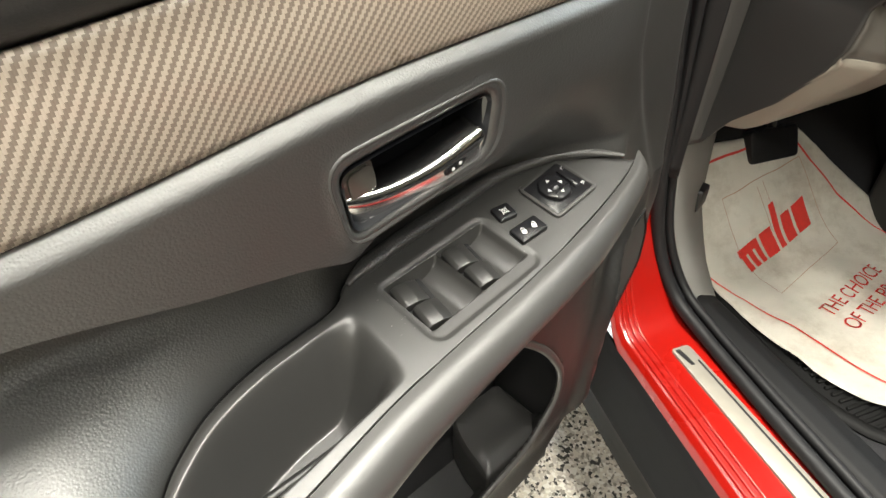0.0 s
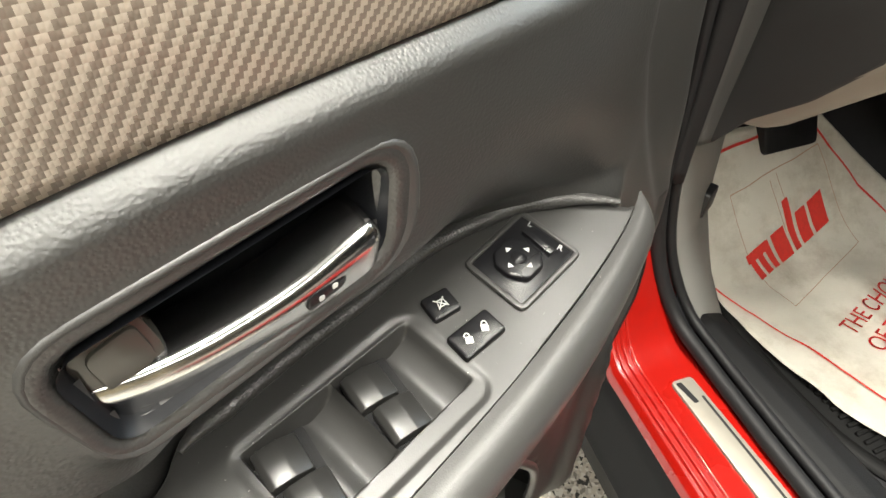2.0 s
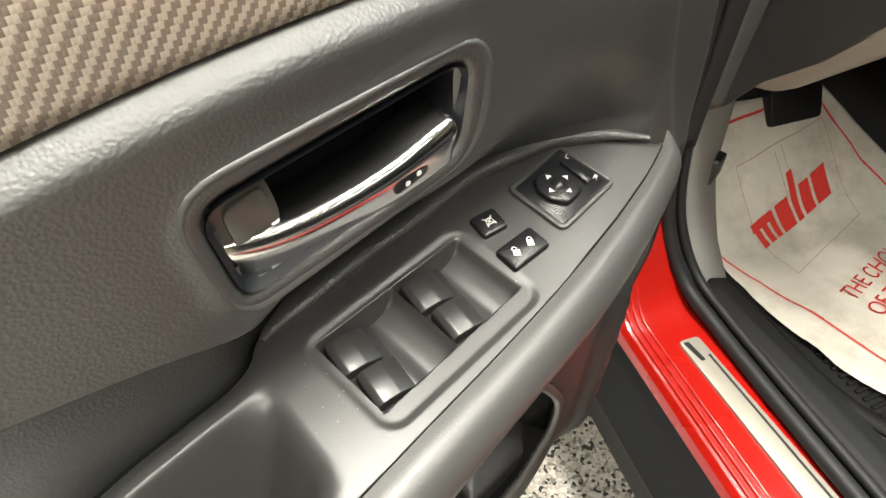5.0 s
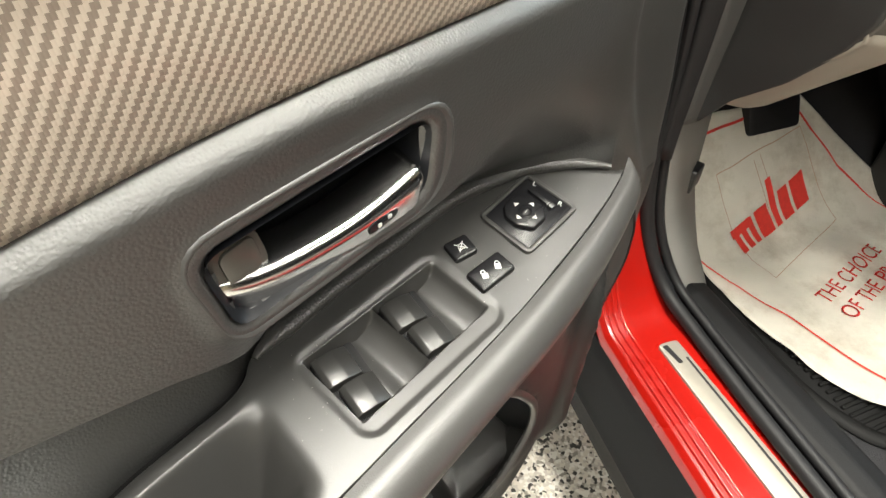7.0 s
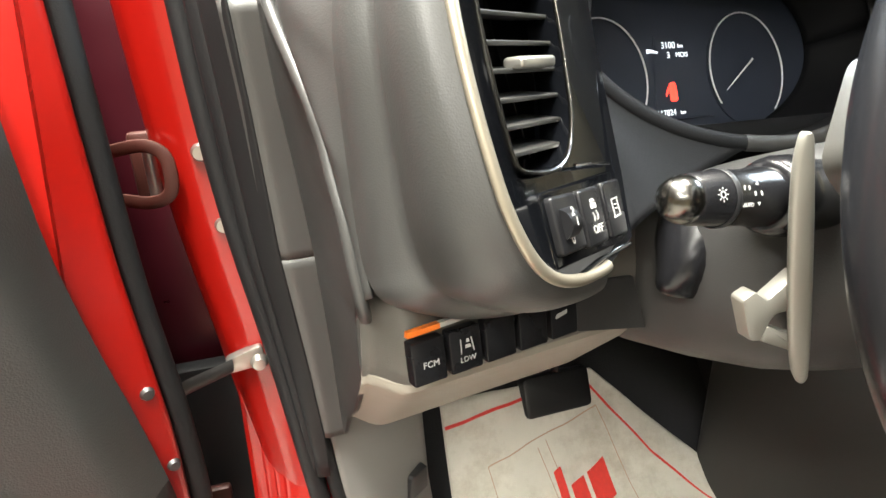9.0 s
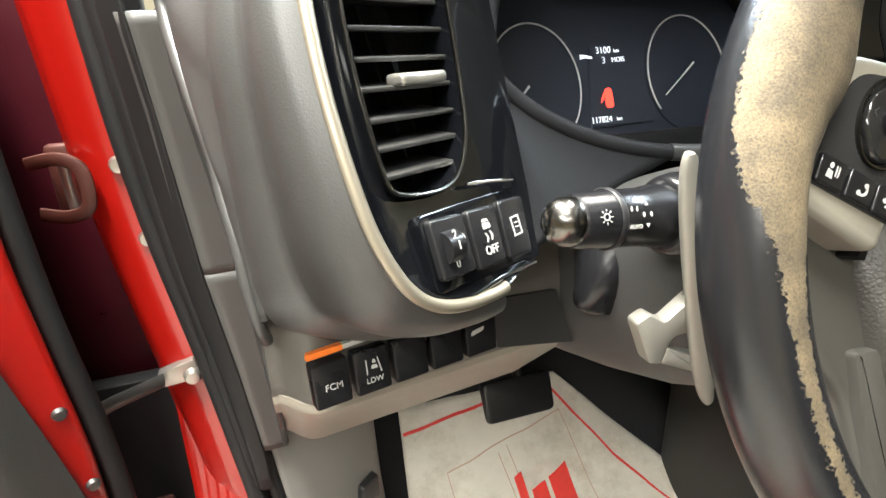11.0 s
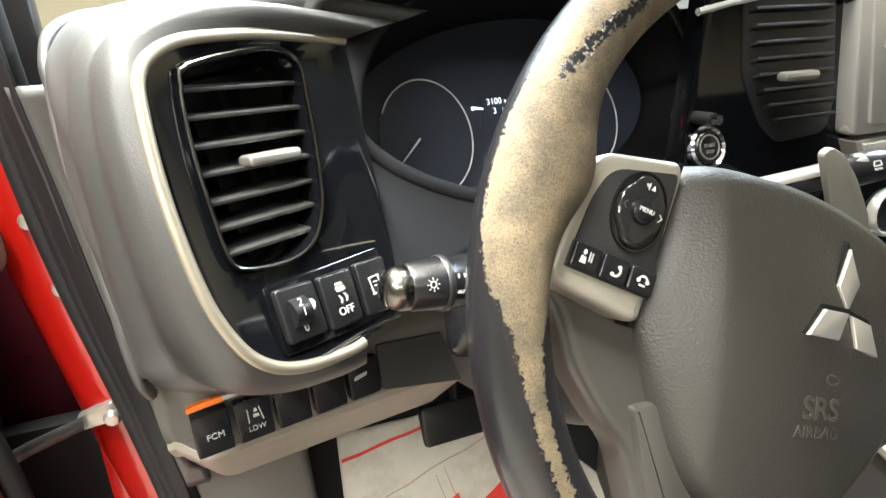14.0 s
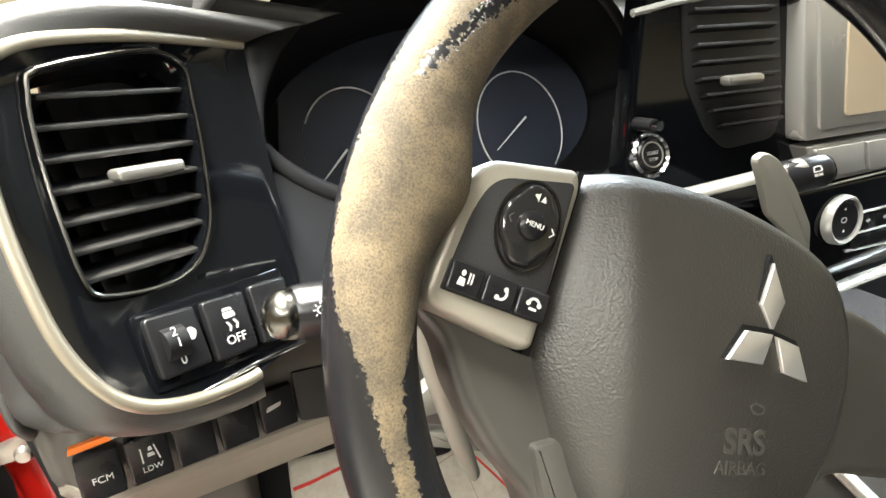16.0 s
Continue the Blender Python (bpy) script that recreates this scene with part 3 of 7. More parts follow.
def roll_section(u, s):
    b = arm_out(u)
    v0 = arm_top(u, b)
    fat = 0.0195 + 0.004 * step(0.0, -0.2, u) - 0.004 * step(0.05, 0.15, u)
    tip = math.sqrt(max(0.0, 1 - (max(0.0, u - 0.158) / 0.013) ** 2))
    fat *= tip
    tall = 0.036 + 0.012 * step(0.0, -0.25, u) - 0.010 * step(0.05, 0.17, u)
    groove = 0.0016 * math.exp(-((s - 0.02) / 0.018) ** 2)
    a = s * math.pi * 1.02
    return (u, v0 - 0.0004 - groove - tall * (1 - math.cos(a)) * 0.5, b + 0.0007 + fat * max(0.0, math.sin(a)) ** 0.8 - 0.035 * max(0, s - 0.62))


sheet("armrest_roll", roll_section, spread(-0.6, 0.160, 110) + [0.162, 0.164, 0.166, 0.1675, 0.169, 0.170, 0.1706, 0.1709], spread(0.0, 1.0, 26), M_hard, door, "padded dark grey armrest edge")
part("armrest_piping", sweep([(u, arm_top(u, arm_in(u)) + 0.0004 + 0.002 * step(0.06, 0.12, u), arm_in(u) + 0.0045) for u in spread(-0.094, 0.150, 76)], lambda s: 0.0046 * min(1.0, 0.25 + 9 * s, 0.3 + 6 * (1 - s)), lambda s: 0.0068 * min(1.0, 0.25 + 9 * s, 0.3 + 6 * (1 - s)), 14, (0, 1, 0)), M_piping, door, "grained padded piping along the armrest")
cup_lid = rounded([(-0.205, 0.020), (-0.168, 0.012), (-0.160, 0.030), (-0.20, 0.046)], 0.006, 4)
part("cup_cover", prism([(u, -w) for u, w in cup_lid], 0, 0.0015, 0.0006, 2, pose(0, 0.7630, 0, -90)), M_satin, door, "small screw cover in the pull cup")


# window switches, lock buttons and mirror control, each seated on the armrest top
def seat_on(u, w, turn=0.0):
    """Pose on the armrest top: local x along the armrest, y towards the lining, z up."""
    ex = Vector((1, 0.0702, 0)).normalized()
    ey = Vector((0, 0.1874, -1)).normalized()
    ez = ex.cross(ey).normalized()
    ey = ez.cross(ex)
    return axes((u, arm_top(u, w), w), ex, ey, ez) @ pose(0, 0, 0, 0, 0, turn)


def rocker():
    bm = bmesh.new()
    xs = [(-0.0098, -0.0085), (-0.0098, -0.0012), (-0.0070, 0.0008), (0.0015, 0.0006), (0.0095, -0.0030), (0.0102, -0.0085)]
    rows = [[bm.verts.new((x, y, z)) for x, z in xs] for y in (-0.0088, 0.0088)]
    n = len(xs)
    for i in range(n):
        bm.faces.new((rows[0][i], rows[0][(i + 1) % n], rows[1][(i + 1) % n], rows[1][i]))
    bm.faces.new(rows[0])
    bm.faces.new(rows[1][::-1])
    bmesh.ops.recalc_face_normals(bm, faces=bm.faces)
    bmesh.ops.bevel(bm, geom=bm.edges[:], offset=0.0008, segments=2, affect="EDGES", profile=0.5)
    return bm


for u, w in ((-0.0660, -0.0075), (-0.0635, 0.0118), (-0.0205, -0.0100), (-0.0180, 0.0093)):
    sw = part("window_switch", rocker(), M_rocker, door, "satin black power window rocker")
    sw.matrix_parent_inverse = Matrix()
    sw.matrix_basis = seat_on(u, w, -6) @ pose(0, 0, -0.0008)


# Black plates put the shade of the gaps round the rockers into colour.
for u, w in ((-0.0648, 0.0022), (-0.0193, -0.0003)):
    well = part("gap_shade_plate", prism(rounded([(-0.0118, -0.0200), (0.0118, -0.0200), (0.0118, 0.0200), (-0.0118, 0.0200)], 0.002, 3), -0.012, -0.0062), M_clad, door, "black plate under the rocker pair for the gap's shade")
    well.matrix_basis = seat_on(u, w, -6) @ pose(0, 0, -0.0008)


def button_at(name, u, w, sx, sy, h, r, turn, label, material=M_button):
    out = rounded([(-sx, -sy), (sx, -sy), (sx, sy), (-sx, sy)], r, 4)
    base = part(name, prism(out, -0.003, h, 0.0016, 3), material, door, label)
    base.matrix_basis = seat_on(u, w, turn)
    return base


def mark(outline, parent, z, material=M_white, name="printed_mark"):
    return part(name, prism(outline, z, z + 0.0002), material, parent)


b1 = button_at("window_lock_button", 0.0292, -0.0185, 0.0078, 0.0070, 0.0032, 0.0022, -8, "square black window lock button")
part("printed_mark", ring_cut([(-0.0026, -0.0020), (0.0026, -0.0020), (0.0022, 0.0020), (-0.0014, 0.0020)], [(-0.0020, -0.0015), (0.0021, -0.0015), (0.0018, 0.0015), (-0.0011, 0.0015)], 0.0031, 0.0034), M_white, b1)
for s in (-1, 1):
    mark([(-0.0030, s * 0.0026), (-0.0026, s * 0.0030), (0.0030, s * -0.0026), (0.0026, s * -0.0030)], b1, 0.0032)
b2 = button_at("door_lock_button", 0.0312, 0.0034, 0.0128, 0.0074, 0.0032, 0.0022, 0, "rectangular black door lock rocker")
for s in (-1, 1):
    upright_lock = Matrix.Translation((s * 0.0050, 0, 0)) @ pose(0, 0, 0, 0, 0, 58)
    part("printed_mark", prism(rounded([(-0.0024, -0.0018), (0.0012, -0.0018), (0.0012, 0.0018), (-0.0024, 0.0018)], 0.0004, 2), 0.0032, 0.0034, 0, 1, upright_lock), M_white, b2)
    bow = [upright_lock @ Vector((0.0010 + 0.0020 * math.sin(a), (0.0008 if s < 0 else 0.0) + 0.0013 * math.cos(a), 0.0033)) for a in spread(0, math.pi, 9)]
    part("printed_mark", sweep(bow, 0.0001, 0.0003, 6), M_white, b2)

mc = part("mirror_control", prism(rounded([(-0.0215, -0.0205), (0.0240, -0.0165), (0.0215, 0.0190), (-0.0235, 0.0135)], 0.003, 3), -0.003, 0.0012, 0.0008, 2), M_stalk, door, "black mirror adjuster panel")
mc.matrix_basis = seat_on(0.0802, -0.0135, 0)
octa = rounded([(-0.0150, -0.0050), (-0.0085, -0.0135), (0.0030, -0.0125), (0.0085, -0.0060), (0.0080, 0.0055), (0.0015, 0.0120), (-0.0100, 0.0105), (-0.0155, 0.0040)], 0.002, 3)
part("control_frame", sweep([(x, y, 0.001) for x, y in rounded([(-0.0225, -0.0215), (0.0250, -0.0175), (0.0225, 0.0200), (-0.0245, 0.0145)], 0.003, 3)], 0.0014, 0.0018, 8, (0, 0, 1), True), M_satin, mc)
part("direction_pad", prism(octa, 0.0010, 0.0045, 0.0018, 3), M_button, mc, "black direction pad")
part("pad_knob", lathe([(0, 0.0062), (0.0030, 0.0058), (0.0042, 0.0045), (0.0044, 0.0042)], 20, pose(-0.0035, -0.001, 0)), M_button, mc)
for a in range(4):
    c, s = math.cos(a * math.pi / 2 + 0.1), math.sin(a * math.pi / 2 + 0.1)
    tip = [(0.0088, 0), (0.0062, 0.0019), (0.0062, -0.0019)]
    mark([(-0.0035 + x * c - y * s, -0.001 + x * s + y * c) for x, y in tip], mc, 0.0046, name="arrow_mark")
part("mirror_selector", box(0.0120, 0.0165, -0.0095, 0.0110, 0.001, 0.0030, 0.0008), M_button, mc)
for text, yy_ in (("L", 0.0115), ("R", -0.0095)):
    words(text, 0.0052, pose(0.0200, yy_, 0.0014, 0, 0, -70), M_white, mc)

# dust on the armrest
def dust():
    rng, bm = random.Random(7), bmesh.new()
    for _ in range(70):
        u, w = rng.uniform(-0.10, 0.13), rng.uniform(-0.028, 0.022)
        if u > 0.1 and w < -0.02:
            continue
        m, r = seat_on(u, w, rng.uniform(0, 90)), rng.uniform(0.00008, 0.00022)
        z = 0.0004 - bezel_dip(u, w)
        bm.faces.new([bm.verts.new(m @ Vector((r * x * rng.uniform(0.5, 1.6), r * y, z))) for x, y in ((-1, -1), (1, -1), (1, 1), (-1, 1))])
    return bm


M_dust = mat("dust", (0.30, 0.29, 0.27), 0.9)
part("dust_specks", dust(), M_dust, door, "fine pale dust specks")

# pocket, bottle holder, lower lining, speaker
foot = smooth_table([(-0.8, 0.40), (-0.2, 0.41), (0.0, 0.425), (0.05, 0.432), (0.10, 0.444), (0.138, 0.462), (0.205, 0.500), (0.252, 0.545), (0.294, 0.594), (0.322, 0.645), (0.335, 0.700)])
POCKET = [(-0.58, 0.500), (-0.15, 0.503), (-0.02, 0.515), (0.030, 0.545), (0.066, 0.585), (0.090, 0.610), (0.0935, 0.635), (0.086, 0.660), (0.062, 0.700), (0.030, 0.735), (-0.02, 0.775), (-0.58, 0.79)]
POCKET_R = rounded(POCKET, 0.02, 5)


grille_u = smooth_table([(0.45, 0.148), (0.53, 0.153), (0.57, 0.158), (0.65, 0.174), (0.70, 0.196), (0.72, 0.220), (0.74, 0.262), (0.80, 0.30)])


def lower_w(u, v):
    up = step(0.69, 0.80, v) * step(0.12, 0.19, u)
    w = hinge_w(u) + 0.002 * (1 - up) - edge_roll(u, v)
    w += (0.014 * step(0.30, 0.06, u) * step(0.50, 0.58, v) + 0.02 * step(0.05, -0.15, u)) * (1 - up)
    w -= 0.040 * (1 - step(-0.004, 0.034, v - foot(u))) ** 1.5
    # soft ridge in front of the loudspeaker
    line = grille_u(v)
    near = step(0.76, 0.70, v) * step(0.50, 0.57, v)
    w += 0.015 * math.exp(-((u - line + 0.012) / 0.013) ** 2) * near
    w -= 0.009 * step(-0.006, 0.008, u - line) * near
    if u > 0.12:
        t = step(0.68, 0.772, v) * step(0.12, 0.165, u)
        w = w * (1 - t) + panel_w(u, max(v, 0.772)) * t - 0.0025 * step(0.770, 0.778, v)
    return w


def lower_pt(u, s):
    top = 0.80 - 0.01 * step(0.12, 0.15, u)
    v = foot(u) + (1 - s) * (top - foot(u))
    e = u if u < 0.18 else 0.18 + (u - 0.18) / 0.155 * (edge_u(v) - 0.18)
    return (e, v, lower_w(e, v))


sheet("lower_panel", lower_pt, spread(-0.6, 0.335, 150), spread(0, 1, 60), M_lower, door, "dark grey hard lower door lining",
      keep=lambda u, s: poly_distance((u, foot(u) + (1 - s) * (0.80 - foot(u))), POCKET_R) > 0.0, thick=0.004)


def pocket_pt(u, s):
    back = -0.118
    pts = [(0.80, back), (0.43, back), (0.405, back + 0.02), (0.405, -0.040), (0.42, -0.034)]
    q = s * (len(pts) - 1)
    i = min(int(q), len(pts) - 2)
    f = q - i
    return (u, pts[i][0] * (1 - f) + pts[i + 1][0] * f, pts[i][1] * (1 - f) + pts[i + 1][1] * f)


part("pocket_rim", sweep([(x, y, lower_w(x, y) - 0.001) for x, y in POCKET_R], 0.0032, 0.0040, 10, (0, 0, 1), True), M_hard, door, "rounded pocket rim")
sheet("map_pocket", pocket_pt, spread(-0.6, 0.152, 44), spread(0, 1, 25), M_black, door, "black open map pocket", thick=0.003)
part("pocket_end", box(0.150, 0.154, 0.40, 0.80, -0.120, -0.024, 0.002), M_black, door)
holder = pillow(rounded([(0.044, 0.024), (0.052, 0.075), (0.0680, 0.114), (0.152, 0.114), (0.152, 0.024)], [0.006, 0.02, 0.018, 0.006, 0.006], 5), ((1.0, 0.0), (1.0, 0.057), (0.97, 0.0625), (0.90, 0.0655), (0.5, 0.066), (0.2, 0.066)))
holder.transform(pose(0, 0.404, 0, -90))
part("bottle_holder", holder, M_satin, door, "moulded grey bottle holder step")
GR = rounded([(0.262, 0.738), (0.296, 0.690), (0.298, 0.640), (0.255, 0.583), (0.200, 0.538), (0.160, 0.532), (0.164, 0.600), (0.179, 0.655), (0.207, 0.708)], 0.016, 5)


def grille():
    bm = bmesh.new()
    c = Vector((0.230, 0.635))
    vs = [bm.verts.new((x, y, lower_w(x, y) + 0.001)) for x, y in GR]
    ins = [bm.verts.new((c.x + (x - c.x) * 0.5, c.y + (y - c.y) * 0.5, lower_w(c.x + (x - c.x) * 0.5, c.y + (y - c.y) * 0.5) + 0.006)) for x, y in GR]
    mid = bm.verts.new((c.x, c.y, lower_w(c.x, c.y) + 0.006))
    n = len(GR)
    for i in range(n):
        j = (i + 1) % n
        bm.faces.new((vs[i], vs[j], ins[j], ins[i]))
        bm.faces.new((ins[i], ins[j], mid))
    return bm


gr = part("speaker_grille", grille(), M_grille, door, "fine dark grey perforated speaker grille", 60)
part("grille_groove", sweep([(x, y, lower_w(x, y) + 0.0008) for x, y in GR], 0.0022, 0.0016, 8, (0, 0, 1), True), M_clad, gr, "black groove round the grille")


# red shell behind the lining
part("door_shell", prism(rounded([(-0.76, 0.33), (0.20, 0.40), (0.31, 0.52), (0.338, 0.70), (0.338, 0.80), (0.327, 0.95), (0.322, 1.20), (-0.76, 1.20)], [0.03, 0.06, 0.06, 0.03, 0.03, 0.03, 0.005, 0.005], 5), -0.215, -0.125, 0.006, 3), M_red, door, "glossy red door shell")
part("shell_flange", prism(rounded([(0.245, 0.46), (0.31, 0.52), (0.338, 0.70), (0.338, 0.80), (0.327, 0.95), (0.322, 1.20), (0.255, 1.20), (0.265, 0.80)], [0.02, 0.05, 0.03, 0.03, 0.03, 0.003, 0.003, 0.02], 5), -0.150, -0.072, 0.006, 3), M_red, door, "red flange along the hinge edge")
part("edge_rubber", sweep(smooth_path([(0.329, 1.20, -0.088), (0.334, 0.95, -0.088), (0.345, 0.80, -0.088), (0.345, 0.68, -0.088), (0.318, 0.52, -0.088), (0.235, 0.43, -0.100)], 8), 0.007, 0.010, 10, (0, 0, 1)), M_rubber, door, "black rubber door edge seal")
for v, u in ((0.845, 0.325), (0.775, 0.331)):
    part("shell_bolt", lathe([(0, 0.004), (0.004, 0.0035), (0.0055, 0.0)], 12, Matrix.Translation((u, v, -0.072))), M_strap, door)


# ---------------------------------------------------------------- body side: pillar, sill, hinges
body = thing("car", "red car side around the open door", "car", Matrix())
sill_x = lambda y: 0.07 * (y - 0.4)


def sill_pt(y, s):
    prof = [(0.450, 0.405), (0.454, 0.420), (0.460, 0.427), (0.464, 0.4285), (0.4655, 0.4265), (0.467, 0.429), (0.473, 0.430), (0.4745, 0.4275), (0.476, 0.430), (0.482, 0.431), (0.484, 0.4285), (0.486, 0.431), (0.496, 0.4315), (0.548, 0.433), (0.562, 0.433)]
    q = s * (len(prof) - 1)
    i = min(int(q), len(prof) - 2)
    f = q - i
    x = prof[i][0] * (1 - f) + prof[i + 1][0] * f
    z = prof[i][1] * (1 - f) + prof[i + 1][1] * f
    rise = 0.0
    if y > 0.47:
        rise = 0.30 * ((y - 0.47) / 0.12) ** 2
    return (x + sill_x(y), min(y, 0.585), z + rise)


sheet("sill", sill_pt, spread(-1.2, 0.62, 90), spread(0, 1, 71), M_red, body, "glossy red painted door sill", thick=0.006)


def rocker_pt(y, s):
    prof = [(0.456, 0.408), (0.447, 0.396), (0.436, 0.360), (0.428, 0.335), (0.424, 0.325), (0.430, 0.315), (0.47, 0.18), (0.60, 0.17)]
    q = s * (len(prof) - 1)
    i = min(int(q), len(prof) - 2)
    f = q - i
    return (prof[i][0] * (1 - f) + prof[i + 1][0] * f + sill_x(y), y, prof[i][1] * (1 - f) + prof[i + 1][1] * f)


sheet("rocker_cladding", rocker_pt, spread(-1.2, 1.2, 40), spread(0, 1, 36), M_clad, body, "dark grey plastic rocker cladding", thick=0.004)

plate = thing("sill_plate", "brushed metal sill scuff plate with dark slot", "sill plate", Matrix.Translation((0, 0, 0)))
pl = rounded([(0.511, 0.432), (0.541, 0.431), (0.536, -0.20), (0.490, -0.20)], [0.006, 0.006, 0.003, 0.003], 4)
part("plate", prism(pl, 0.4325, 0.4365, 0.001, 2), M_plate, plate)
part("dark_slot", prism(rounded([(0.5145, 0.4275), (0.5225, 0.4272), (0.5255, 0.396), (0.5190, 0.396)], 0.002, 3), 0.436, 0.4369), M_black, plate)
part("dark_inlay", prism(rounded([(0.5330, 0.402), (0.5362, 0.4015), (0.5250, -0.20), (0.5215, -0.20)], 0.002, 3), 0.436, 0.4368), M_dark, plate)

# hinge pillar
pillar_x = smooth_table([(0.40, 0.545), (0.50, 0.538), (0.62, 0.524), (0.80, 0.5015), (0.96, 0.480), (1.115, 0.469), (1.3, 0.462)])


def pillar_pt(z, s):
    x1 = pillar_x(z)
    prof = [(0.0, 0.572), (-0.020, 0.574), (-0.036, 0.580), (-0.044, 0.592), (-0.046, 0.62), (-0.040, 0.70), (-0.04, 0.80)]
    q = s * (len(prof) - 1)
    i = min(int(q), len(prof) - 2)
    f = q - i
    back = -0.045 * step(0.60, 0.47, z)
    return (x1 + 0.004 + prof[i][0] * (1 - f) + prof[i + 1][0] * f, prof[i][1] * (1 - f) + prof[i + 1][1] * f + back, z)


sheet("hinge_pillar", pillar_pt, spread(0.40, 1.35, 60), spread(0, 1, 30), M_red, body, "glossy red hinge pillar", thick=0.006)
part("jamb", box(0.36, 0.47, 0.66, 0.70, 0.3, 1.35, 0.004), M_redshade, body, "red door jamb with its shade put into the colour")
part("fender_inner", box(0.30, 0.36, 0.60, 0.70, 0.3, 1.35, 0.004), M_redshade, body)
part("fender_liner", box(0.27, 0.505, 0.622, 0.645, 0.10, 0.765, 0.004), M_clad, body, "black plastic liner behind the door gap")
for z in (0.985, 0.60):
    loop = smooth_path([(0.405, 0.575, z + 0.020), (0.428, 0.566, z + 0.024), (0.442, 0.563, z + 0.017), (0.445, 0.562, z), (0.441, 0.563, z - 0.017), (0.426, 0.566, z - 0.023), (0.405, 0.575, z - 0.021)], 6)
    hg = part("door_hinge", sweep(loop, 0.0026, 0.0055, 12, (0, 1, 0), square=4), M_hinge, body, "paint-covered steel door hinge")
    part("hinge_plate", box(0.412, 0.438, 0.594, 0.606, z - 0.030, z + 0.030, 0.004, 2), M_hinge, hg)
    part("hinge_pin", lathe([(0, 0.026), (0.005, 0.025), (0.005, -0.025), (0, -0.026)], 14, Matrix.Translation((0.430, 0.575, z))), M_steel, hg)
# Black box added to block the bright background between seal and trim.
part("gap_blocker", box(0.466, 0.506, 0.604, 0.630, 0.75, 1.30, 0.003), M_black, body)
strap = part("check_strap", sweep([(0.395, 0.490, 0.812), (0.43, 0.525, 0.808), (0.465, 0.555, 0.802)], 0.007, 0.0022, 8, (0, 0, 1)), M_strap, body, "worn steel door check strap")
part("strap_bracket", prism(rounded([(-0.020, -0.007), (0.016, -0.011), (0.018, 0.011), (-0.018, 0.008)], 0.005, 4), -0.004, 0.006, 0.002, 2, pose(0.478, 0.566, 0.801, 90, 0, 0) @ pose(0, 0, 0, 0, 0, 12)), M_steel, strap)
part("bolt", lathe([(0, 0.009), (0.006, 0.008), (0.0085, 0.002), (0.009, 0)], 12, pose(0.489, 0.562, 0.798, 90)), M_steel, strap)
for x, y, z in ((0.470, 0.566, 1.0), (0.478, 0.568, 0.935)):
    part("bolt", lathe([(0, 0.006), (0.006, 0.005), (0.008, 0.0)], 12, pose(x, y, z, 90)), M_steel, body)

# rubber seal round the opening
seal_line = smooth_path([(0.468, 0.565, 1.35), (0.474, 0.562, 1.115), (0.485, 0.560, 0.96), (0.507, 0.558, 0.80), (0.529, 0.553, 0.62), (0.545, 0.538, 0.53), (0.562, 0.498, 0.465), (0.565, 0.43, 0.447), (0.560, 0.35, 0.444), (0.553, 0.25, 0.444), (0.52, -0.3, 0.444)], 10)
seal = part("door_seal", sweep(seal_line, 0.010, 0.012, 14, (0.6, -0.2, 0.5)), M_rubber, body, "black ribbed rubber door seal")
line2 = [(p.x + 0.018, p.y, p.z + 0.006) for p in seal_line]
seal_edge = [lerp_table([(0.70, 0.5385), (0.807, 0.530), (0.915, 0.519), (1.046, 0.512), (1.113, 0.507), (1.35, 0.500)]), lerp_table([(0.70, 0.541), (0.807, 0.529), (0.915, 0.516), (1.046, 0.501), (1.113, 0.493), (1.35, 0.490)])]


def seal_band(z, s):
    """Broad rubber flap between the seal tube and the dash end, with two soft ribs."""
    a = Vector((pillar_x(z) + 0.010, 0.557, z))
    b = Vector((seal_edge[0](z) + 0.002, seal_edge[1](z) + 0.002, z))
    return a.lerp(b, s) + Vector((-0.75, -0.60, 0)) * (0.007 * math.sin(math.pi * s) + 0.0030 * math.exp(-((s - 0.30) / 0.07) ** 2) - 0.0035 * math.exp(-((s - 0.48) / 0.05) ** 2))


sheet("seal_flap", seal_band, spread(0.66, 1.35, 40), spread(0, 1, 26), M_rubber, seal, "broad black rubber flap", thick=0.003)
part("inner_lip", sweep(line2, 0.007, 0.009, 12, (0.6, -0.2, 0.5)), M_rubber, seal)

# sill trim and kick panel inside the opening
def trim_pt(y, s):
    prof = [(0.572, 0.436), (0.590, 0.450), (0.612, 0.452), (0.640, 0.442), (0.660, 0.405), (0.662, 0.38)]
    q = s * (len(prof) - 1)
    i = min(int(q), len(prof) - 2)
    f = q - i
    x = prof[i][0] * (1 - f) + prof[i + 1][0] * f
    z = prof[i][1] * (1 - f) + prof[i + 1][1] * f
    return (x + 0.4 * sill_x(y), y, z)


sheet("sill_trim", trim_pt, spread(-0.6, 0.50, 50), spread(0, 1, 26), M_sill, body, "black plastic inner sill trim", thick=0.003)


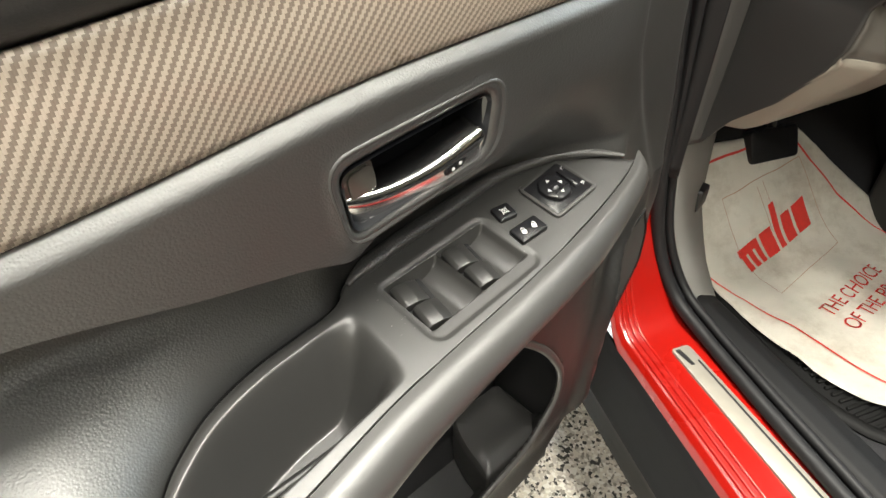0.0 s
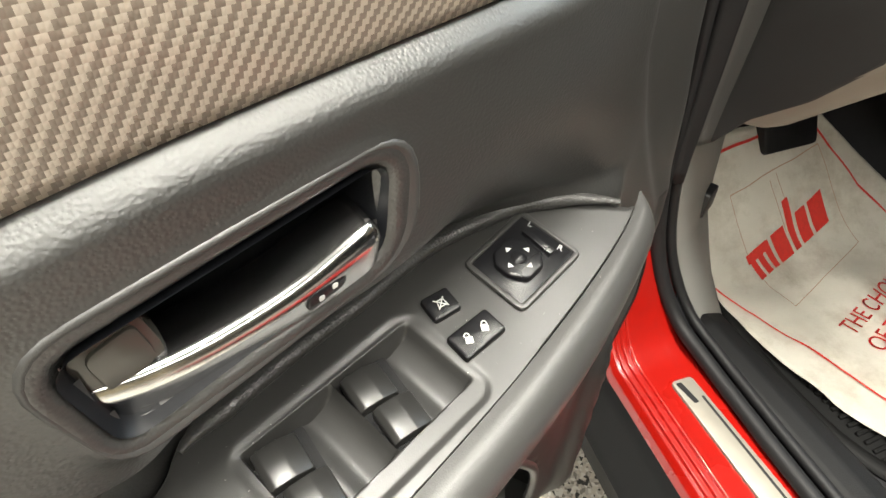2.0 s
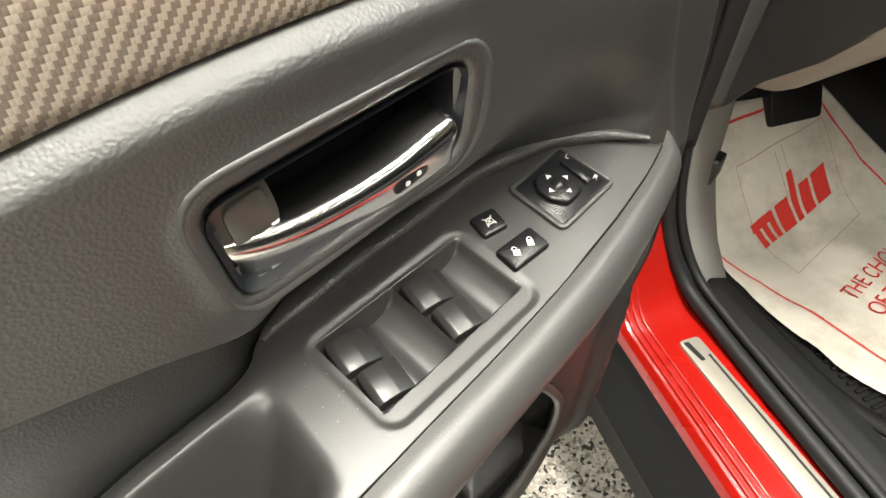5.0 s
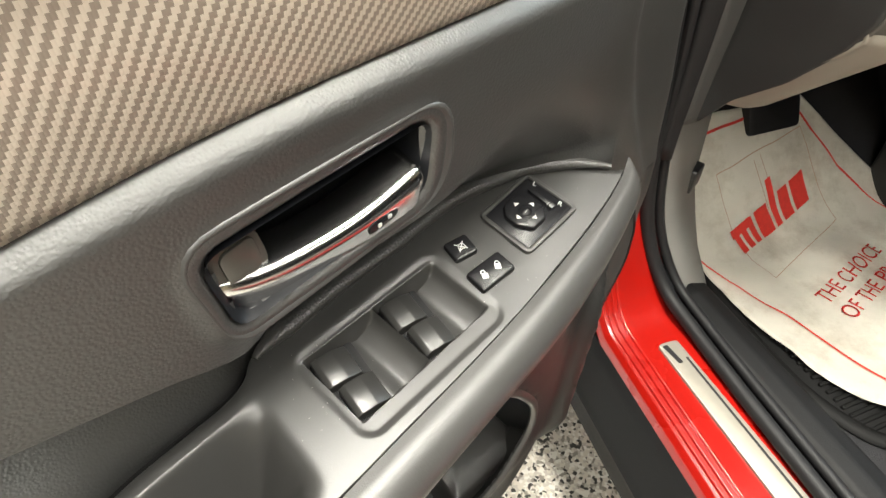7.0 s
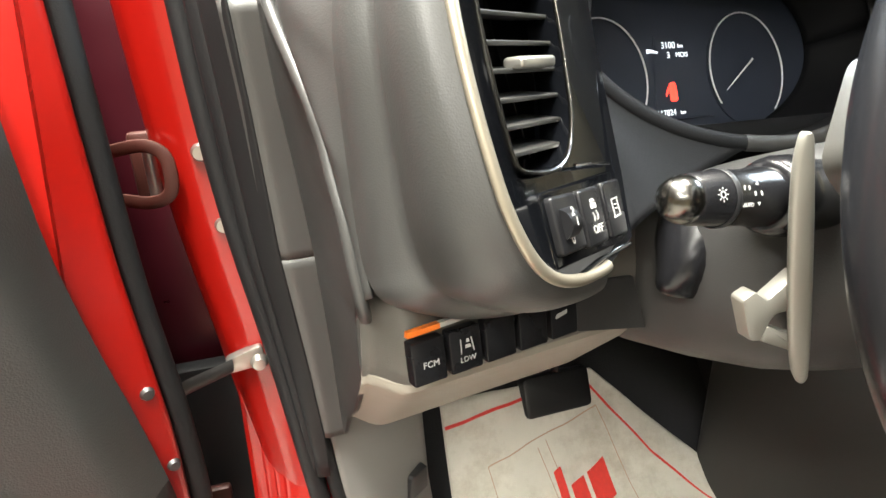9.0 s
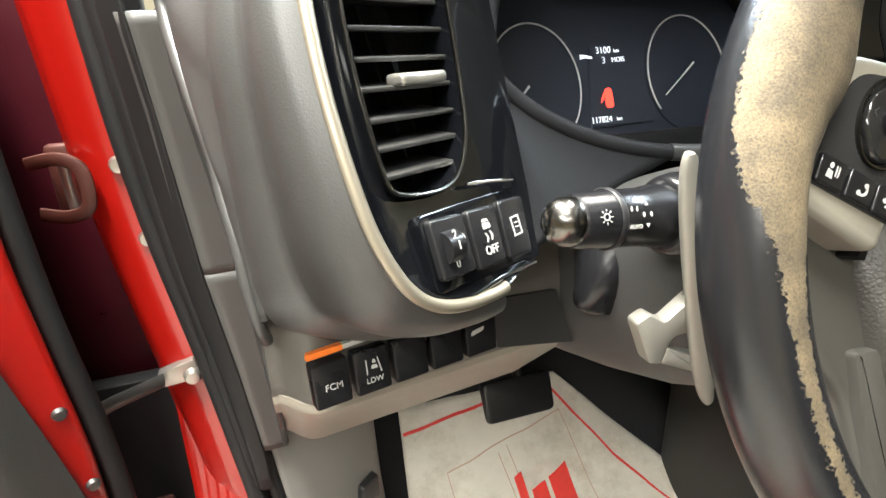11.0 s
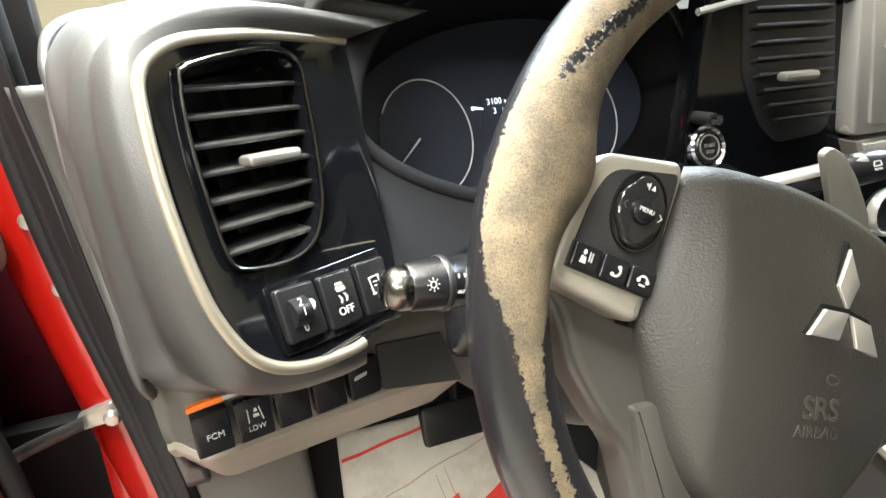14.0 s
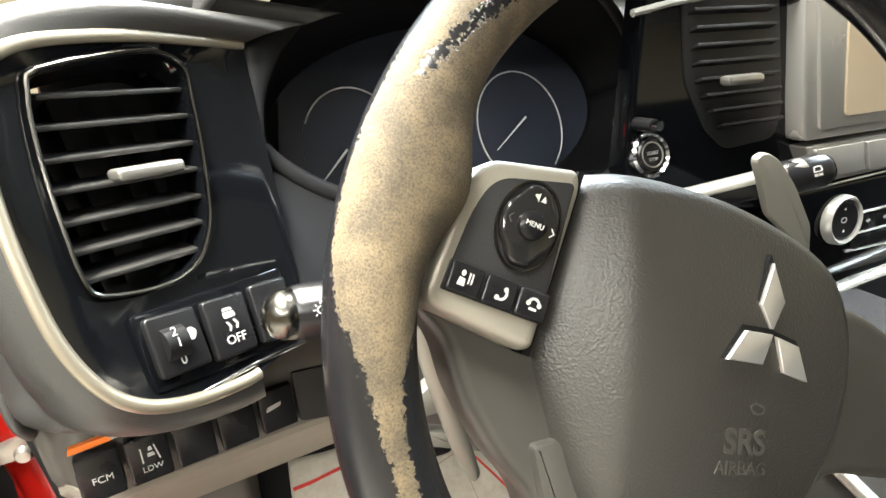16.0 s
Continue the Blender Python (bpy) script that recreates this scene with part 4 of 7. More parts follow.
def kick_pt(z, s):
    x0 = lerp_table([(0.38, 0.60), (0.45, 0.585), (0.55, 0.562), (0.71, 0.545), (0.76, 0.54)])(z)
    y0 = lerp_table([(0.38, 0.44), (0.45, 0.485), (0.52, 0.530), (0.60, 0.550), (0.76, 0.556)])(z)
    x1 = lerp_table([(0.38, 0.68), (0.50, 0.668), (0.76, 0.66)])(z)
    y1 = lerp_table([(0.38, 0.50), (0.46, 0.560), (0.56, 0.605), (0.76, 0.618)])(z)
    if s < 0.6:
        f = s / 0.6
        return (x0 + (x1 - x0) * f, y0 + (y1 - y0) * f - 0.006 * math.sin(math.pi * f), z)
    f = (s - 0.6) / 0.4
    return (x1 + 0.02 * f, y1 + 0.30 * f, z)


sheet("kick_panel", kick_pt, spread(0.38, 0.765, 40), spread(0, 1, 30), M_kick, body, "grey plastic kick panel", thick=0.003)
part("hood_latch", prism(rounded([(-0.017, -0.020), (0.017, -0.014), (0.017, 0.020), (-0.010, 0.016)], 0.005, 4), -0.004, 0.010, 0.003, 2, pose(0.640, 0.590, 0.575, 90, 0, 28)), M_black, body, "black bonnet release lever")

# unseen plain shell, added to close the cabin above and behind and shade it
M_liner = mat("headliner", (0.22, 0.21, 0.20), 0.9, grain=0.3, grain_size=500)
part("shade_roof", box(0.62, 2.02, -2.2, 0.25, 1.60, 1.64, 0.01), M_liner, body)
part("far_side", box(2.02, 2.06, -2.2, 0.95, 0.35, 1.02, 0.01), M_dark, body)
part("far_post", box(2.02, 2.06, -0.55, -0.40, 1.01, 1.61, 0.01), M_dark, body)
part("tail_end", box(0.62, 2.02, -2.24, -2.2, 0.35, 1.62, 0.01), M_dark, body)
part("passenger_floor", box(1.27, 2.02, -2.2, 0.92, 0.34, 0.38, 0.005), M_carpet, body)
part("bulkhead", box(0.56, 2.02, 0.90, 0.94, 0.35, 1.12, 0.01), M_black, body)

# ---------------------------------------------------------------- footwell
foot_y = [(-1.0, 0.385), (0.55, 0.385), (0.585, 0.402), (0.63, 0.452), (0.72, 0.565), (0.80, 0.66), (0.86, 0.80)]
floor_z = lerp_table(foot_y)


def soft_floor(y):
    return sum(floor_z(y + d) for d in (-0.02, -0.01, 0, 0.01, 0.02)) / 5


tagged(sheet("carpet", lambda x, y: (x, y, soft_floor(y)), spread(0.60, 1.32, 20), spread(-1.0, 0.86, 60), M_carpet, None, "black carpet of the driver footwell", thick=0.01), "black carpet of the driver footwell", "carpet", kind="structure")
rub = thing("floor_mat", "black ribbed rubber floor mat under the paper", "floor mat")
MAT = rounded([(0.664, 0.300), (0.700, 0.215), (0.760, 0.195), (1.16, 0.195), (1.19, 0.50), (1.10, 0.545), (0.69, 0.545), (0.664, 0.42)], [0.05, 0.03, 0.03, 0.03, 0.03, 0.03, 0.03, 0.03], 6)
part("sheet", prism(MAT, 0.385, 0.398, 0.004, 2), M_mat, rub)
part("raised_edge", sweep([(x, y, 0.399) for x, y in rounded([(0.672, 0.302), (0.705, 0.224), (0.762, 0.204), (1.152, 0.204), (1.18, 0.49), (1.10, 0.536), (0.694, 0.536), (0.672, 0.42)], [0.05, 0.03, 0.03, 0.03, 0.03, 0.03, 0.03, 0.03], 6)], 0.007, 0.011, 10, (0, 0, 1), True), M_mat, rub, "raised rounded mat rim")
for i in range(15):
    part("rib", box(0.700, 0.750, 0.240 + i * 0.0125, 0.2455 + i * 0.0125, 0.397, 0.4025, 0.0012, 1), M_mat, rub)

# paper mat with red printing


def paper_z(x, y):
    n = noise.noise(Vector((x * 9, y * 9, 0.3))) * 0.007 + abs(noise.noise(Vector((x * 16, y * 20, 2.3)))) * 0.007 + noise.noise(Vector((x * 45, y * 38, 5.3))) * 0.0008
    edge = 0.012 * step(0.30, 0.20, y - 0.25 * (x - 0.77)) * step(0.80, 0.72, x)
    return soft_floor(y) + 0.022 + n + edge


def paper_material():
    m = mat("protective_paper", (0.57, 0.54, 0.475), 0.85, grain=0.25, grain_size=300, vary=0.16, vary_size=16)
    # brown foot dirt
    n, k = m.node_tree.nodes, m.node_tree.links
    p = n["Principled BSDF"]
    clean = p.inputs["Base Color"].links[0].from_socket
    co = n.new("ShaderNodeTexCoord")
    blot = n.new("ShaderNodeTexNoise")
    blot.inputs["Scale"].default_value, blot.inputs["Detail"].default_value, blot.inputs["Roughness"].default_value = 13, 9, 0.72
    k.new(co.outputs["Object"], blot.inputs["Vector"])
    amount = n.new("ShaderNodeMapRange")
    amount.inputs["From Min"].default_value, amount.inputs["From Max"].default_value = 0.47, 0.72
    amount.inputs["To Max"].default_value = 0.55
    k.new(blot.outputs["Fac"], amount.inputs["Value"])
    mix = n.new("ShaderNodeMix")
    mix.data_type = "RGBA"
    mix.inputs["B"].default_value = (0.25, 0.20, 0.135, 1)
    k.new(clean, mix.inputs["A"])
    k.new(amount.outputs["Result"], mix.inputs["Factor"])
    k.new(mix.outputs["Result"], p.inputs["Base Color"])
    return m


paper = thing("paper_floor_mat", "soiled white paper floor mat with red printing", "paper mat")
left_edge = smooth_path([(0.770, 0.225, 0), (0.712, 0.31, 0), (0.690, 0.43, 0), (0.688, 0.52, 0), (0.700, 0.60, 0), (0.715, 0.715, 0)], 10)
right_edge = smooth_path([(1.065, 0.318, 0), (1.105, 0.40, 0), (1.160, 0.51, 0), (1.115, 0.60, 0), (1.035, 0.66, 0), (0.962, 0.715, 0)], 10)


def paper_pt(a, b):
    p = left_edge[int(round(a))].lerp(right_edge[int(round(a))], b)
    return (p.x, p.y, paper_z(p.x, p.y))


sheet("paper", paper_pt, [float(i) for i in range(len(left_edge))], spread(0, 1, 60), paper_material(), paper, thick=0.0008, sharp=80)


def ink_line(points, width, material, n=10, name="printed_line"):
    pts = smooth_path([(x, y, 0) for x, y in points], n)
    bm, rows = bmesh.new(), []
    for i, p in enumerate(pts):
        d = (pts[min(i + 1, len(pts) - 1)] - pts[max(i - 1, 0)]).normalized()
        s = Vector((-d.y, d.x, 0)) * width / 2
        rows.append([bm.verts.new((q.x, q.y, paper_z(q.x, q.y) + 0.0030)) for q in (p - s, p + s)])
    for a, b in zip(rows, rows[1:]):
        bm.faces.new((a[0], a[1], b[1], b[0]))
    ob = part(name, bm, material, paper)
    return ob


ink_line([(0.715, 0.690), (0.80, 0.698), (0.90, 0.705)], 0.003, M_ink)
ink_line([(0.690, 0.575), (0.715, 0.50), (0.742, 0.40), (0.785, 0.282)], 0.003, M_ink)
ink_line([(0.785, 0.282), (0.90, 0.315), (1.07, 0.367)], 0.003, M_ink)
ink_line([(0.950, 0.70), (1.01, 0.64), (1.08, 0.575), (1.14, 0.50)], 0.003, M_ink)
for a, b in (((0.765, 0.650), (0.785, 0.49)), ((0.785, 0.49), (0.985, 0.56)), ((0.985, 0.56), (0.955, 0.68)), ((0.955, 0.68), (0.765, 0.650)), ((0.86, 0.66), (0.875, 0.60)), ((0.845, 0.655), (0.86, 0.60))):
    ink_line([a, ((a[0] + b[0]) / 2, (a[1] + b[1]) / 2), b], 0.0012, M_inkthin)


def drape(mesh_ob, lift=0.0032):
    for v in mesh_ob.data.vertices:
        v.co.z = paper_z(v.co.x, v.co.y) + lift


def ink_bars():
    """Plain red shapes in place of the maker's mark."""
    base, d = Vector((0.775, 0.548)), Vector((0.96, 0.28)).normalized()
    e = Vector((-d.y, d.x))
    for x0, x1, h in ((0.0, 0.012, 0.036), (0.018, 0.030, 0.036), (0.036, 0.048, 0.036), (0.0, 0.048, 0.0), (0.055, 0.088, 0.036), (0.095, 0.108, 0.056), (0.115, 0.140, 0.036), (0.147, 0.180, 0.036)):
        if h == 0.0:
            quad = [(0.0, 0.026), (0.048, 0.026), (0.050, 0.037), (0.003, 0.037)]
        else:
            quad = [(x0, 0.0), (x1, 0.0), (x1 + 0.16 * h, h), (x0 + 0.16 * h, h)]
        bm = bmesh.new()
        n = 6
        rows = []
        for i in range(n + 1):
            f = i / n
            a = Vector(quad[0]).lerp(Vector(quad[1]), f)
            b = Vector(quad[3]).lerp(Vector(quad[2]), f)
            row = []
            for j in range(n + 1):
                q = a.lerp(b, j / n)
                w = base + d * q.x + e * q.y
                row.append(bm.verts.new((w.x, w.y, paper_z(w.x, w.y) + 0.0032)))
            rows.append(row)
        for i in range(n):
            for j in range(n):
                bm.faces.new((rows[i][j], rows[i + 1][j], rows[i + 1][j + 1], rows[i][j + 1]))
        part("printed_shape", bm, M_ink, paper, "plain red printed shape")


ink_bars()
for text, x, y in (("THE CHOICE", 0.905, 0.456), ("OF THE PROS", 0.918, 0.420)):
    drape(words(text, 0.034, pose(x, y, 0, 0, 0, 18), M_ink, paper))

# pedal and tunnel side
pedal = thing("brake_pedal", "black rubber-faced brake pedal", "pedal")
part("pad", prism(rounded([(-0.055, -0.030), (0.055, -0.030), (0.058, 0.030), (-0.052, 0.030)], 0.010, 4), -0.010, 0.012, 0.005, 2, pose(0.893, 0.70, 0.567, 62, 0, 0)), M_black, pedal)
part("arm", sweep(smooth_path([(0.90, 0.71, 0.58), (0.905, 0.74, 0.68), (0.91, 0.72, 0.82)], 6), 0.010, 0.006, 8, (0, 1, 0)), M_black, pedal)
gas = thing("accelerator_pedal", "black accelerator pedal beside the tunnel", "pedal")
part("pad", prism(rounded([(-0.025, -0.08), (0.025, -0.08), (0.028, 0.08), (-0.028, 0.08)], 0.008, 4), -0.008, 0.008, 0.004, 2, pose(1.06, 0.72, 0.53, 55)), M_black, gas)
part("arm", sweep([(1.06, 0.74, 0.58), (1.05, 0.76, 0.66), (1.05, 0.74, 0.76)], 0.008, 0.006, 8, (0, 1, 0)), M_steel, gas)


# ---------------------------------------------------------------- dashboard
dash = thing("dashboard", "dark grey car dashboard with vents and gauges", "dashboard", Matrix())
# outboard vent pod: x along its face, y up its face, z towards the driver
POD_M = axes((0.6619, 0.3424, 1.0618), (0.8244, 0.5659, 0.0), (-0.2039, 0.2970, 0.9328), (0.5279, -0.7691, 0.3603))
pod_trim_pts = [(0.085, 0.0755), (0.0264, 0.0830), (-0.0104, 0.0840), (-0.0338, 0.0820), (-0.0498, 0.0755), (-0.0580, 0.0670), (-0.0622, 0.0560), (-0.0672, 0.0310),
                (-0.0705, 0.0040), (-0.0718, -0.0250), (-0.0708, -0.0480), (-0.0662, -0.0672), (-0.0585, -0.0820), (-0.0455, -0.0930), (-0.0255, -0.1005), (0.0000, -0.1048), (0.0100, -0.1050)]
trim_line = smooth_path([(x, y, 0) for x, y in pod_trim_pts], 4)
# the padded skin between the trim line and the edge of the dash
PAD_EDGE = [(0.790, 0.440, 1.150), (0.700, 0.412, 1.163), (0.655, 0.405, 1.163), (0.620, 0.400, 1.160), (0.588, 0.396, 1.152), (0.568, 0.390, 1.138), (0.560, 0.382, 1.115), (0.5565, 0.376, 1.085),
            (0.5570, 0.372, 1.050), (0.5580, 0.369, 1.015), (0.5595, 0.366, 0.985), (0.5620, 0.362, 0.962), (0.5690, 0.352, 0.9475), (0.5900, 0.354, 0.9345), (0.620, 0.360, 0.9220), (0.655, 0.362, 0.918), (0.690, 0.372, 0.918)]
pad_line = smooth_path(PAD_EDGE, 4)


def pad_skin(s, t):
    i = int(round(t))
    a = POD_M @ (trim_line[i] + Vector((0, 0, 0.004)))
    b = pad_line[i]
    p = a.lerp(b, s)
    out = (b - a).cross(pad_line[min(i + 1, len(pad_line) - 1)] - pad_line[max(i - 1, 0)]).normalized()
    if out.dot(POD_M.to_3x3() @ Vector((-0.35, 0, 1))) < 0:
        out = -out
    swell = 0.011 * math.sin(math.pi * min(1.0, s / 0.62) ** 0.8) + 0.004 * math.sin(math.pi * max(0.0, s - 0.62) / 0.38) - 0.003 * math.exp(-((s - 0.03) / 0.03) ** 2)
    return p + out * swell


sheet("pod_pad", pad_skin, spread(0, 1, 22), [float(i) for i in range(len(trim_line))], M_dash, dash, "grained grey padded vent surround", sharp=70)
trim = part("pod_trim", sweep([POD_M @ (p + Vector((0, 0, 0.004))) for p in trim_line], 0.0030, 0.0035, 10, POD_M.to_3x3() @ Vector((0, 0, 1))), M_cream, dash, "champagne satin trim line")
FACE = [(p.x, p.y) for p in trim_line] + [(0.050, -0.100), (0.060, -0.060), (0.074, 0.02)]
VENT = [(0.0345, 0.0725), (0.0171, 0.0755), (-0.0300, 0.0700), (-0.0380, 0.0600), (-0.0425, 0.0440), (-0.0465, 0.0200), (-0.0490, -0.0050), (-0.0500, -0.0250), (-0.0455, -0.0355),
        (-0.0214, -0.0410), (-0.0045, -0.0400), (0.0090, -0.0325), (0.0200, -0.0180), (0.0262, -0.0015), (0.0330, 0.0214), (0.0392, 0.0481), (0.0420, 0.0640)]
VENT_S = [(p.x, p.y) for p in smooth_path([(x, y, 0) for x, y in VENT], 3, True)]


def face_plate():
    bm = bmesh.new()
    edge = [bm.verts.new((x, y, 0.0045)) for x, y in FACE]
    outer = [bm.verts.new((x * 0.91 + 0.001, (y + 0.01) * 0.925 - 0.01, 0.001)) for x, y in FACE]
    for i in range(len(FACE)):
        j = (i + 1) % len(FACE)
        bm.faces.new((edge[i], edge[j], outer[j], outer[i]))
    hole = [bm.verts.new((x, y, -0.001)) for x, y in VENT_S]
    deep = [bm.verts.new((x * 0.96, y * 0.96 + 0.0008, -0.018)) for x, y in VENT_S]
    edges = [bm.edges.get((a, b)) or bm.edges.new((a, b)) for ring in (outer, hole) for a, b in zip(ring, ring[1:] + ring[:1])]
    bmesh.ops.triangle_fill(bm, use_beauty=True, edges=edges)
    n = len(hole)
    for i in range(n):
        j = (i + 1) % n
        bm.faces.new((hole[i], hole[j], deep[j], deep[i]))
    bm.transform(POD_M)
    return bm


part("pod_face", face_plate(), M_gloss, dash, "glossy piano-black vent face", 50)
vent = part("air_vent", ring_cut([(x * 1.03, y * 1.02) for x, y in VENT_S], [(x * 0.985, y * 0.985) for x, y in VENT_S], -0.002, 0.0022, POD_M), M_gloss, dash, "tall air vent with horizontal slats")
part("vent_back", prism(VENT_S, -0.046, -0.042, 0, 1, POD_M), M_black, vent)
part("vent_ring", sweep([POD_M @ Vector((x * 1.01, y * 1.01, 0.002)) for x, y in VENT_S], 0.0016, 0.0014, 8, POD_M.to_3x3() @ Vector((0, 0, 1)), True), M_mirror, vent, "thin bright vent ring")
slat_rows = [(-0.0330, 0.0410, 0.0625), (-0.0385, 0.0385, 0.0475), (-0.0420, 0.0355, 0.0320), (-0.0440, 0.0318, 0.0172), (-0.0460, 0.0275, 0.0020), (-0.0475, 0.0225, -0.0120), (-0.0480, 0.0140, -0.0258)]
for x0, x1, y in slat_rows:
    part("slat", (lambda bm: (bm.transform(POD_M @ Matrix.Translation((0, y, -0.017)) @ pose(0, 0, 0, 20, 0, -3.5)), bm)[1])(box(x0, x1, -0.0013, 0.0013, -0.013, 0.013, 0.0008, 2)), M_satin, vent, "dark horizontal vent slat")
for x in (-0.030, -0.018, 0.004, 0.018):
    part("guide_vane", (lambda bm: (bm.transform(POD_M), bm)[1])(box(x - 0.0008, x + 0.0008, -0.034, 0.066, -0.042, -0.030)), M_black, vent)
knob = part("vent_knob", (lambda bm: (bm.transform(POD_M @ Matrix.Translation((0.0015, 0.0165, -0.004)) @ pose(0, 0, 0, 14, 0, -3)), bm)[1])(box(-0.0175, 0.0185, -0.0032, 0.0032, -0.006, 0.007, 0.0022, 3)), M_silver, vent, "silver slider knob on a slat")

# switch block in the pod
SWB = rounded([(-0.0400, -0.0490), (0.0500, -0.0565), (0.0420, -0.1000), (-0.0430, -0.0890)], 0.004, 3)
block = part("switch_block", prism(SWB, 0.000, 0.0030, 0.001, 2, POD_M), M_gloss, dash, "black switch block under the vent")
part("block_edge", sweep([POD_M @ Vector(p) for p in ((-0.028, -0.0985, 0.004), (0.010, -0.0995, 0.004), (0.045, -0.103, 0.004))], 0.0012, 0.0012, 8, (0, 0, 1)), M_chrome, block)
part("block_edge", sweep([POD_M @ Vector(p) for p in ((0.004, -0.0440, 0.004), (0.022, -0.0470, 0.0045), (0.047, -0.0520, 0.004))], 0.0010, 0.0012, 8, (0, 0, 1)), M_chrome, block)
SW3 = ([(-0.0365, -0.0525), (-0.0105, -0.0560), (-0.0125, -0.0865), (-0.0390, -0.0835)], [(-0.0065, -0.0565), (0.0185, -0.0595), (0.0145, -0.0915), (-0.0100, -0.0885)], [(0.0225, -0.0590), (0.0475, -0.0620), (0.0410, -0.0955), (0.0185, -0.0920)])
sw_obs = []
for q, lab in zip(SW3, ("headlight level thumb wheel switch", "black stability control off button", "black display menu button")):
    sw_obs.append(part("dash_switch", prism(rounded(q, 0.0028, 3), 0.002, 0.0072, 0.0016, 3, POD_M), M_button, dash, lab))
part("thumb_wheel", (lambda bm: (bm.transform(POD_M @ Matrix.Translation((-0.0270, -0.0690, 0.0045)) @ pose(0, 0, 0, 0, 90, -6)), bm)[1])(lathe([(0, 0.0055), (0.0085, 0.0055), (0.0085, -0.0055), (0, -0.0055)], 24)), M_button, sw_obs[0])
zt = 0.0076


def pod_words(text, x, y, size, parent, turn=-6):
    words(text, size, POD_M @ pose(x, y, zt, 0, 0, turn), M_white, parent)


def pod_mark(poly, parent):
    part("printed_mark", prism(poly, zt - 0.0002, zt + 0.0001, 0, 1, POD_M), M_white, parent)


for text, y in (("2", -0.0635), ("1", -0.0690), ("0", -0.0765)):
    words(text, 0.0065, POD_M @ pose(-0.0275, y, 0.0134 if text == "1" else 0.0122, 0, 0, -6) if text != "0" else POD_M @ pose(-0.0262, -0.0785, zt, 0, 0, -6), M_white, sw_obs[0])
pod_mark(rounded([(-0.0190, -0.0650), (-0.0165, -0.0650), (-0.0145, -0.0680), (-0.0165, -0.0715), (-0.0190, -0.0715)], 0.001, 2), sw_obs[0])
pod_mark([(-0.0205, -0.0655), (-0.0199, -0.0655), (-0.0199, -0.0715), (-0.0205, -0.0715)], sw_obs[0])
pod_words("OFF", 0.0040, -0.0815, 0.0068, sw_obs[1])
pod_mark(rounded([(0.0015, -0.0660), (0.0080, -0.0668), (0.0085, -0.0700), (0.0015, -0.0695)], 0.0008, 2), sw_obs[1])
pod_mark([(0.0025, -0.0640), (0.0070, -0.0645), (0.0078, -0.0662), (0.0018, -0.0655)], sw_obs[1])
for dx in (0.0, 0.0042):
    pod_mark([(0.0015 + dx, -0.0712), (0.0030 + dx, -0.0716), (0.0042 + dx, -0.0745), (0.0028 + dx, -0.0768), (0.0018 + dx, -0.0764), (0.0028 + dx, -0.0742)], sw_obs[1])
for a, b, c, d in ((0.0280, 0.0370, -0.0705, -0.0714), (0.0280, 0.0290, -0.0705, -0.0815), (0.0275, 0.0360, -0.0808, -0.0818), (0.0355, 0.0366, -0.0710, -0.0818), (0.0308, 0.0345, -0.0740, -0.0747), (0.0306, 0.0345, -0.0765, -0.0772)):
    pod_mark([(a, c), (b, c - 0.0006), (b, d - 0.0006), (a, d)], sw_obs[2])


# main dash mass
def dash_top_pt(x, s):
    prof = [(0.40, 1.120), (0.405, 1.150), (0.43, 1.168), (0.50, 1.180), (0.62, 1.185), (0.80, 1.180), (1.0, 1.15)]
    q = s * (len(prof) - 1)
    i = min(int(q), len(prof) - 2)
    f = q - i
    drop = -0.03 * step(0.60, 0.54, x)
    bump = 0.06 * step(0.66, 0.74, x) * step(1.22, 1.12, x)
    return (x, prof[i][0] * (1 - f) + prof[i + 1][0] * f, prof[i][1] * (1 - f) + prof[i + 1][1] * f + drop + bump)


sheet("dash_top", dash_top_pt, spread(0.66, 2.0, 60), spread(0, 1, 30), M_dash, dash, "dark grained dash top", thick=0.01)
part("dash_core", box(0.575, 1.95, 0.56, 0.90, 0.80, 1.14, 0.01), M_black, dash)


# end cap beside the door opening: a strip facing the driver, a hollow side and a rounded ridge
def by_height(rows):
    fx, fy = lerp_table([(r[2], r[0]) for r in rows]), lerp_table([(r[2], r[1]) for r in rows])
    return lambda z: Vector((fx(z), fy(z), z))


seal_side = by_height([(0.538, 0.543, 0.707), (0.530, 0.531, 0.807), (0.519, 0.518, 0.915), (0.512, 0.503, 1.046), (0.507, 0.496, 1.113)])
strip_side = by_height([(0.562, 0.544, 0.711), (0.556, 0.531, 0.825), (0.549, 0.520, 0.915), (0.540, 0.511, 0.995), (0.533, 0.504, 1.049), (0.529, 0.498, 1.104), (0.528, 0.497, 1.114)])
ridge_at = by_height([(0.563, 0.538, 0.711), (0.564, 0.505, 0.755), (0.564, 0.452, 0.800), (0.564, 0.410, 0.850), (0.563, 0.394, 0.880), (0.562, 0.388, 0.919), (0.5600, 0.371, 0.937), (0.557, 0.375, 0.964), (0.555, 0.382, 0.989), (0.552, 0.392, 1.011),
                      (0.550, 0.401, 1.032), (0.546, 0.412, 1.052), (0.541, 0.431, 1.072), (0.536, 0.456, 1.092), (0.532, 0.480, 1.114)])


def strip_face(z, s):
    return seal_side(z).lerp(strip_side(z), s) + Vector((-0.010 * max(0.0, 0.25 - s), 0.02 * max(0.0, 0.25 - s), 0))


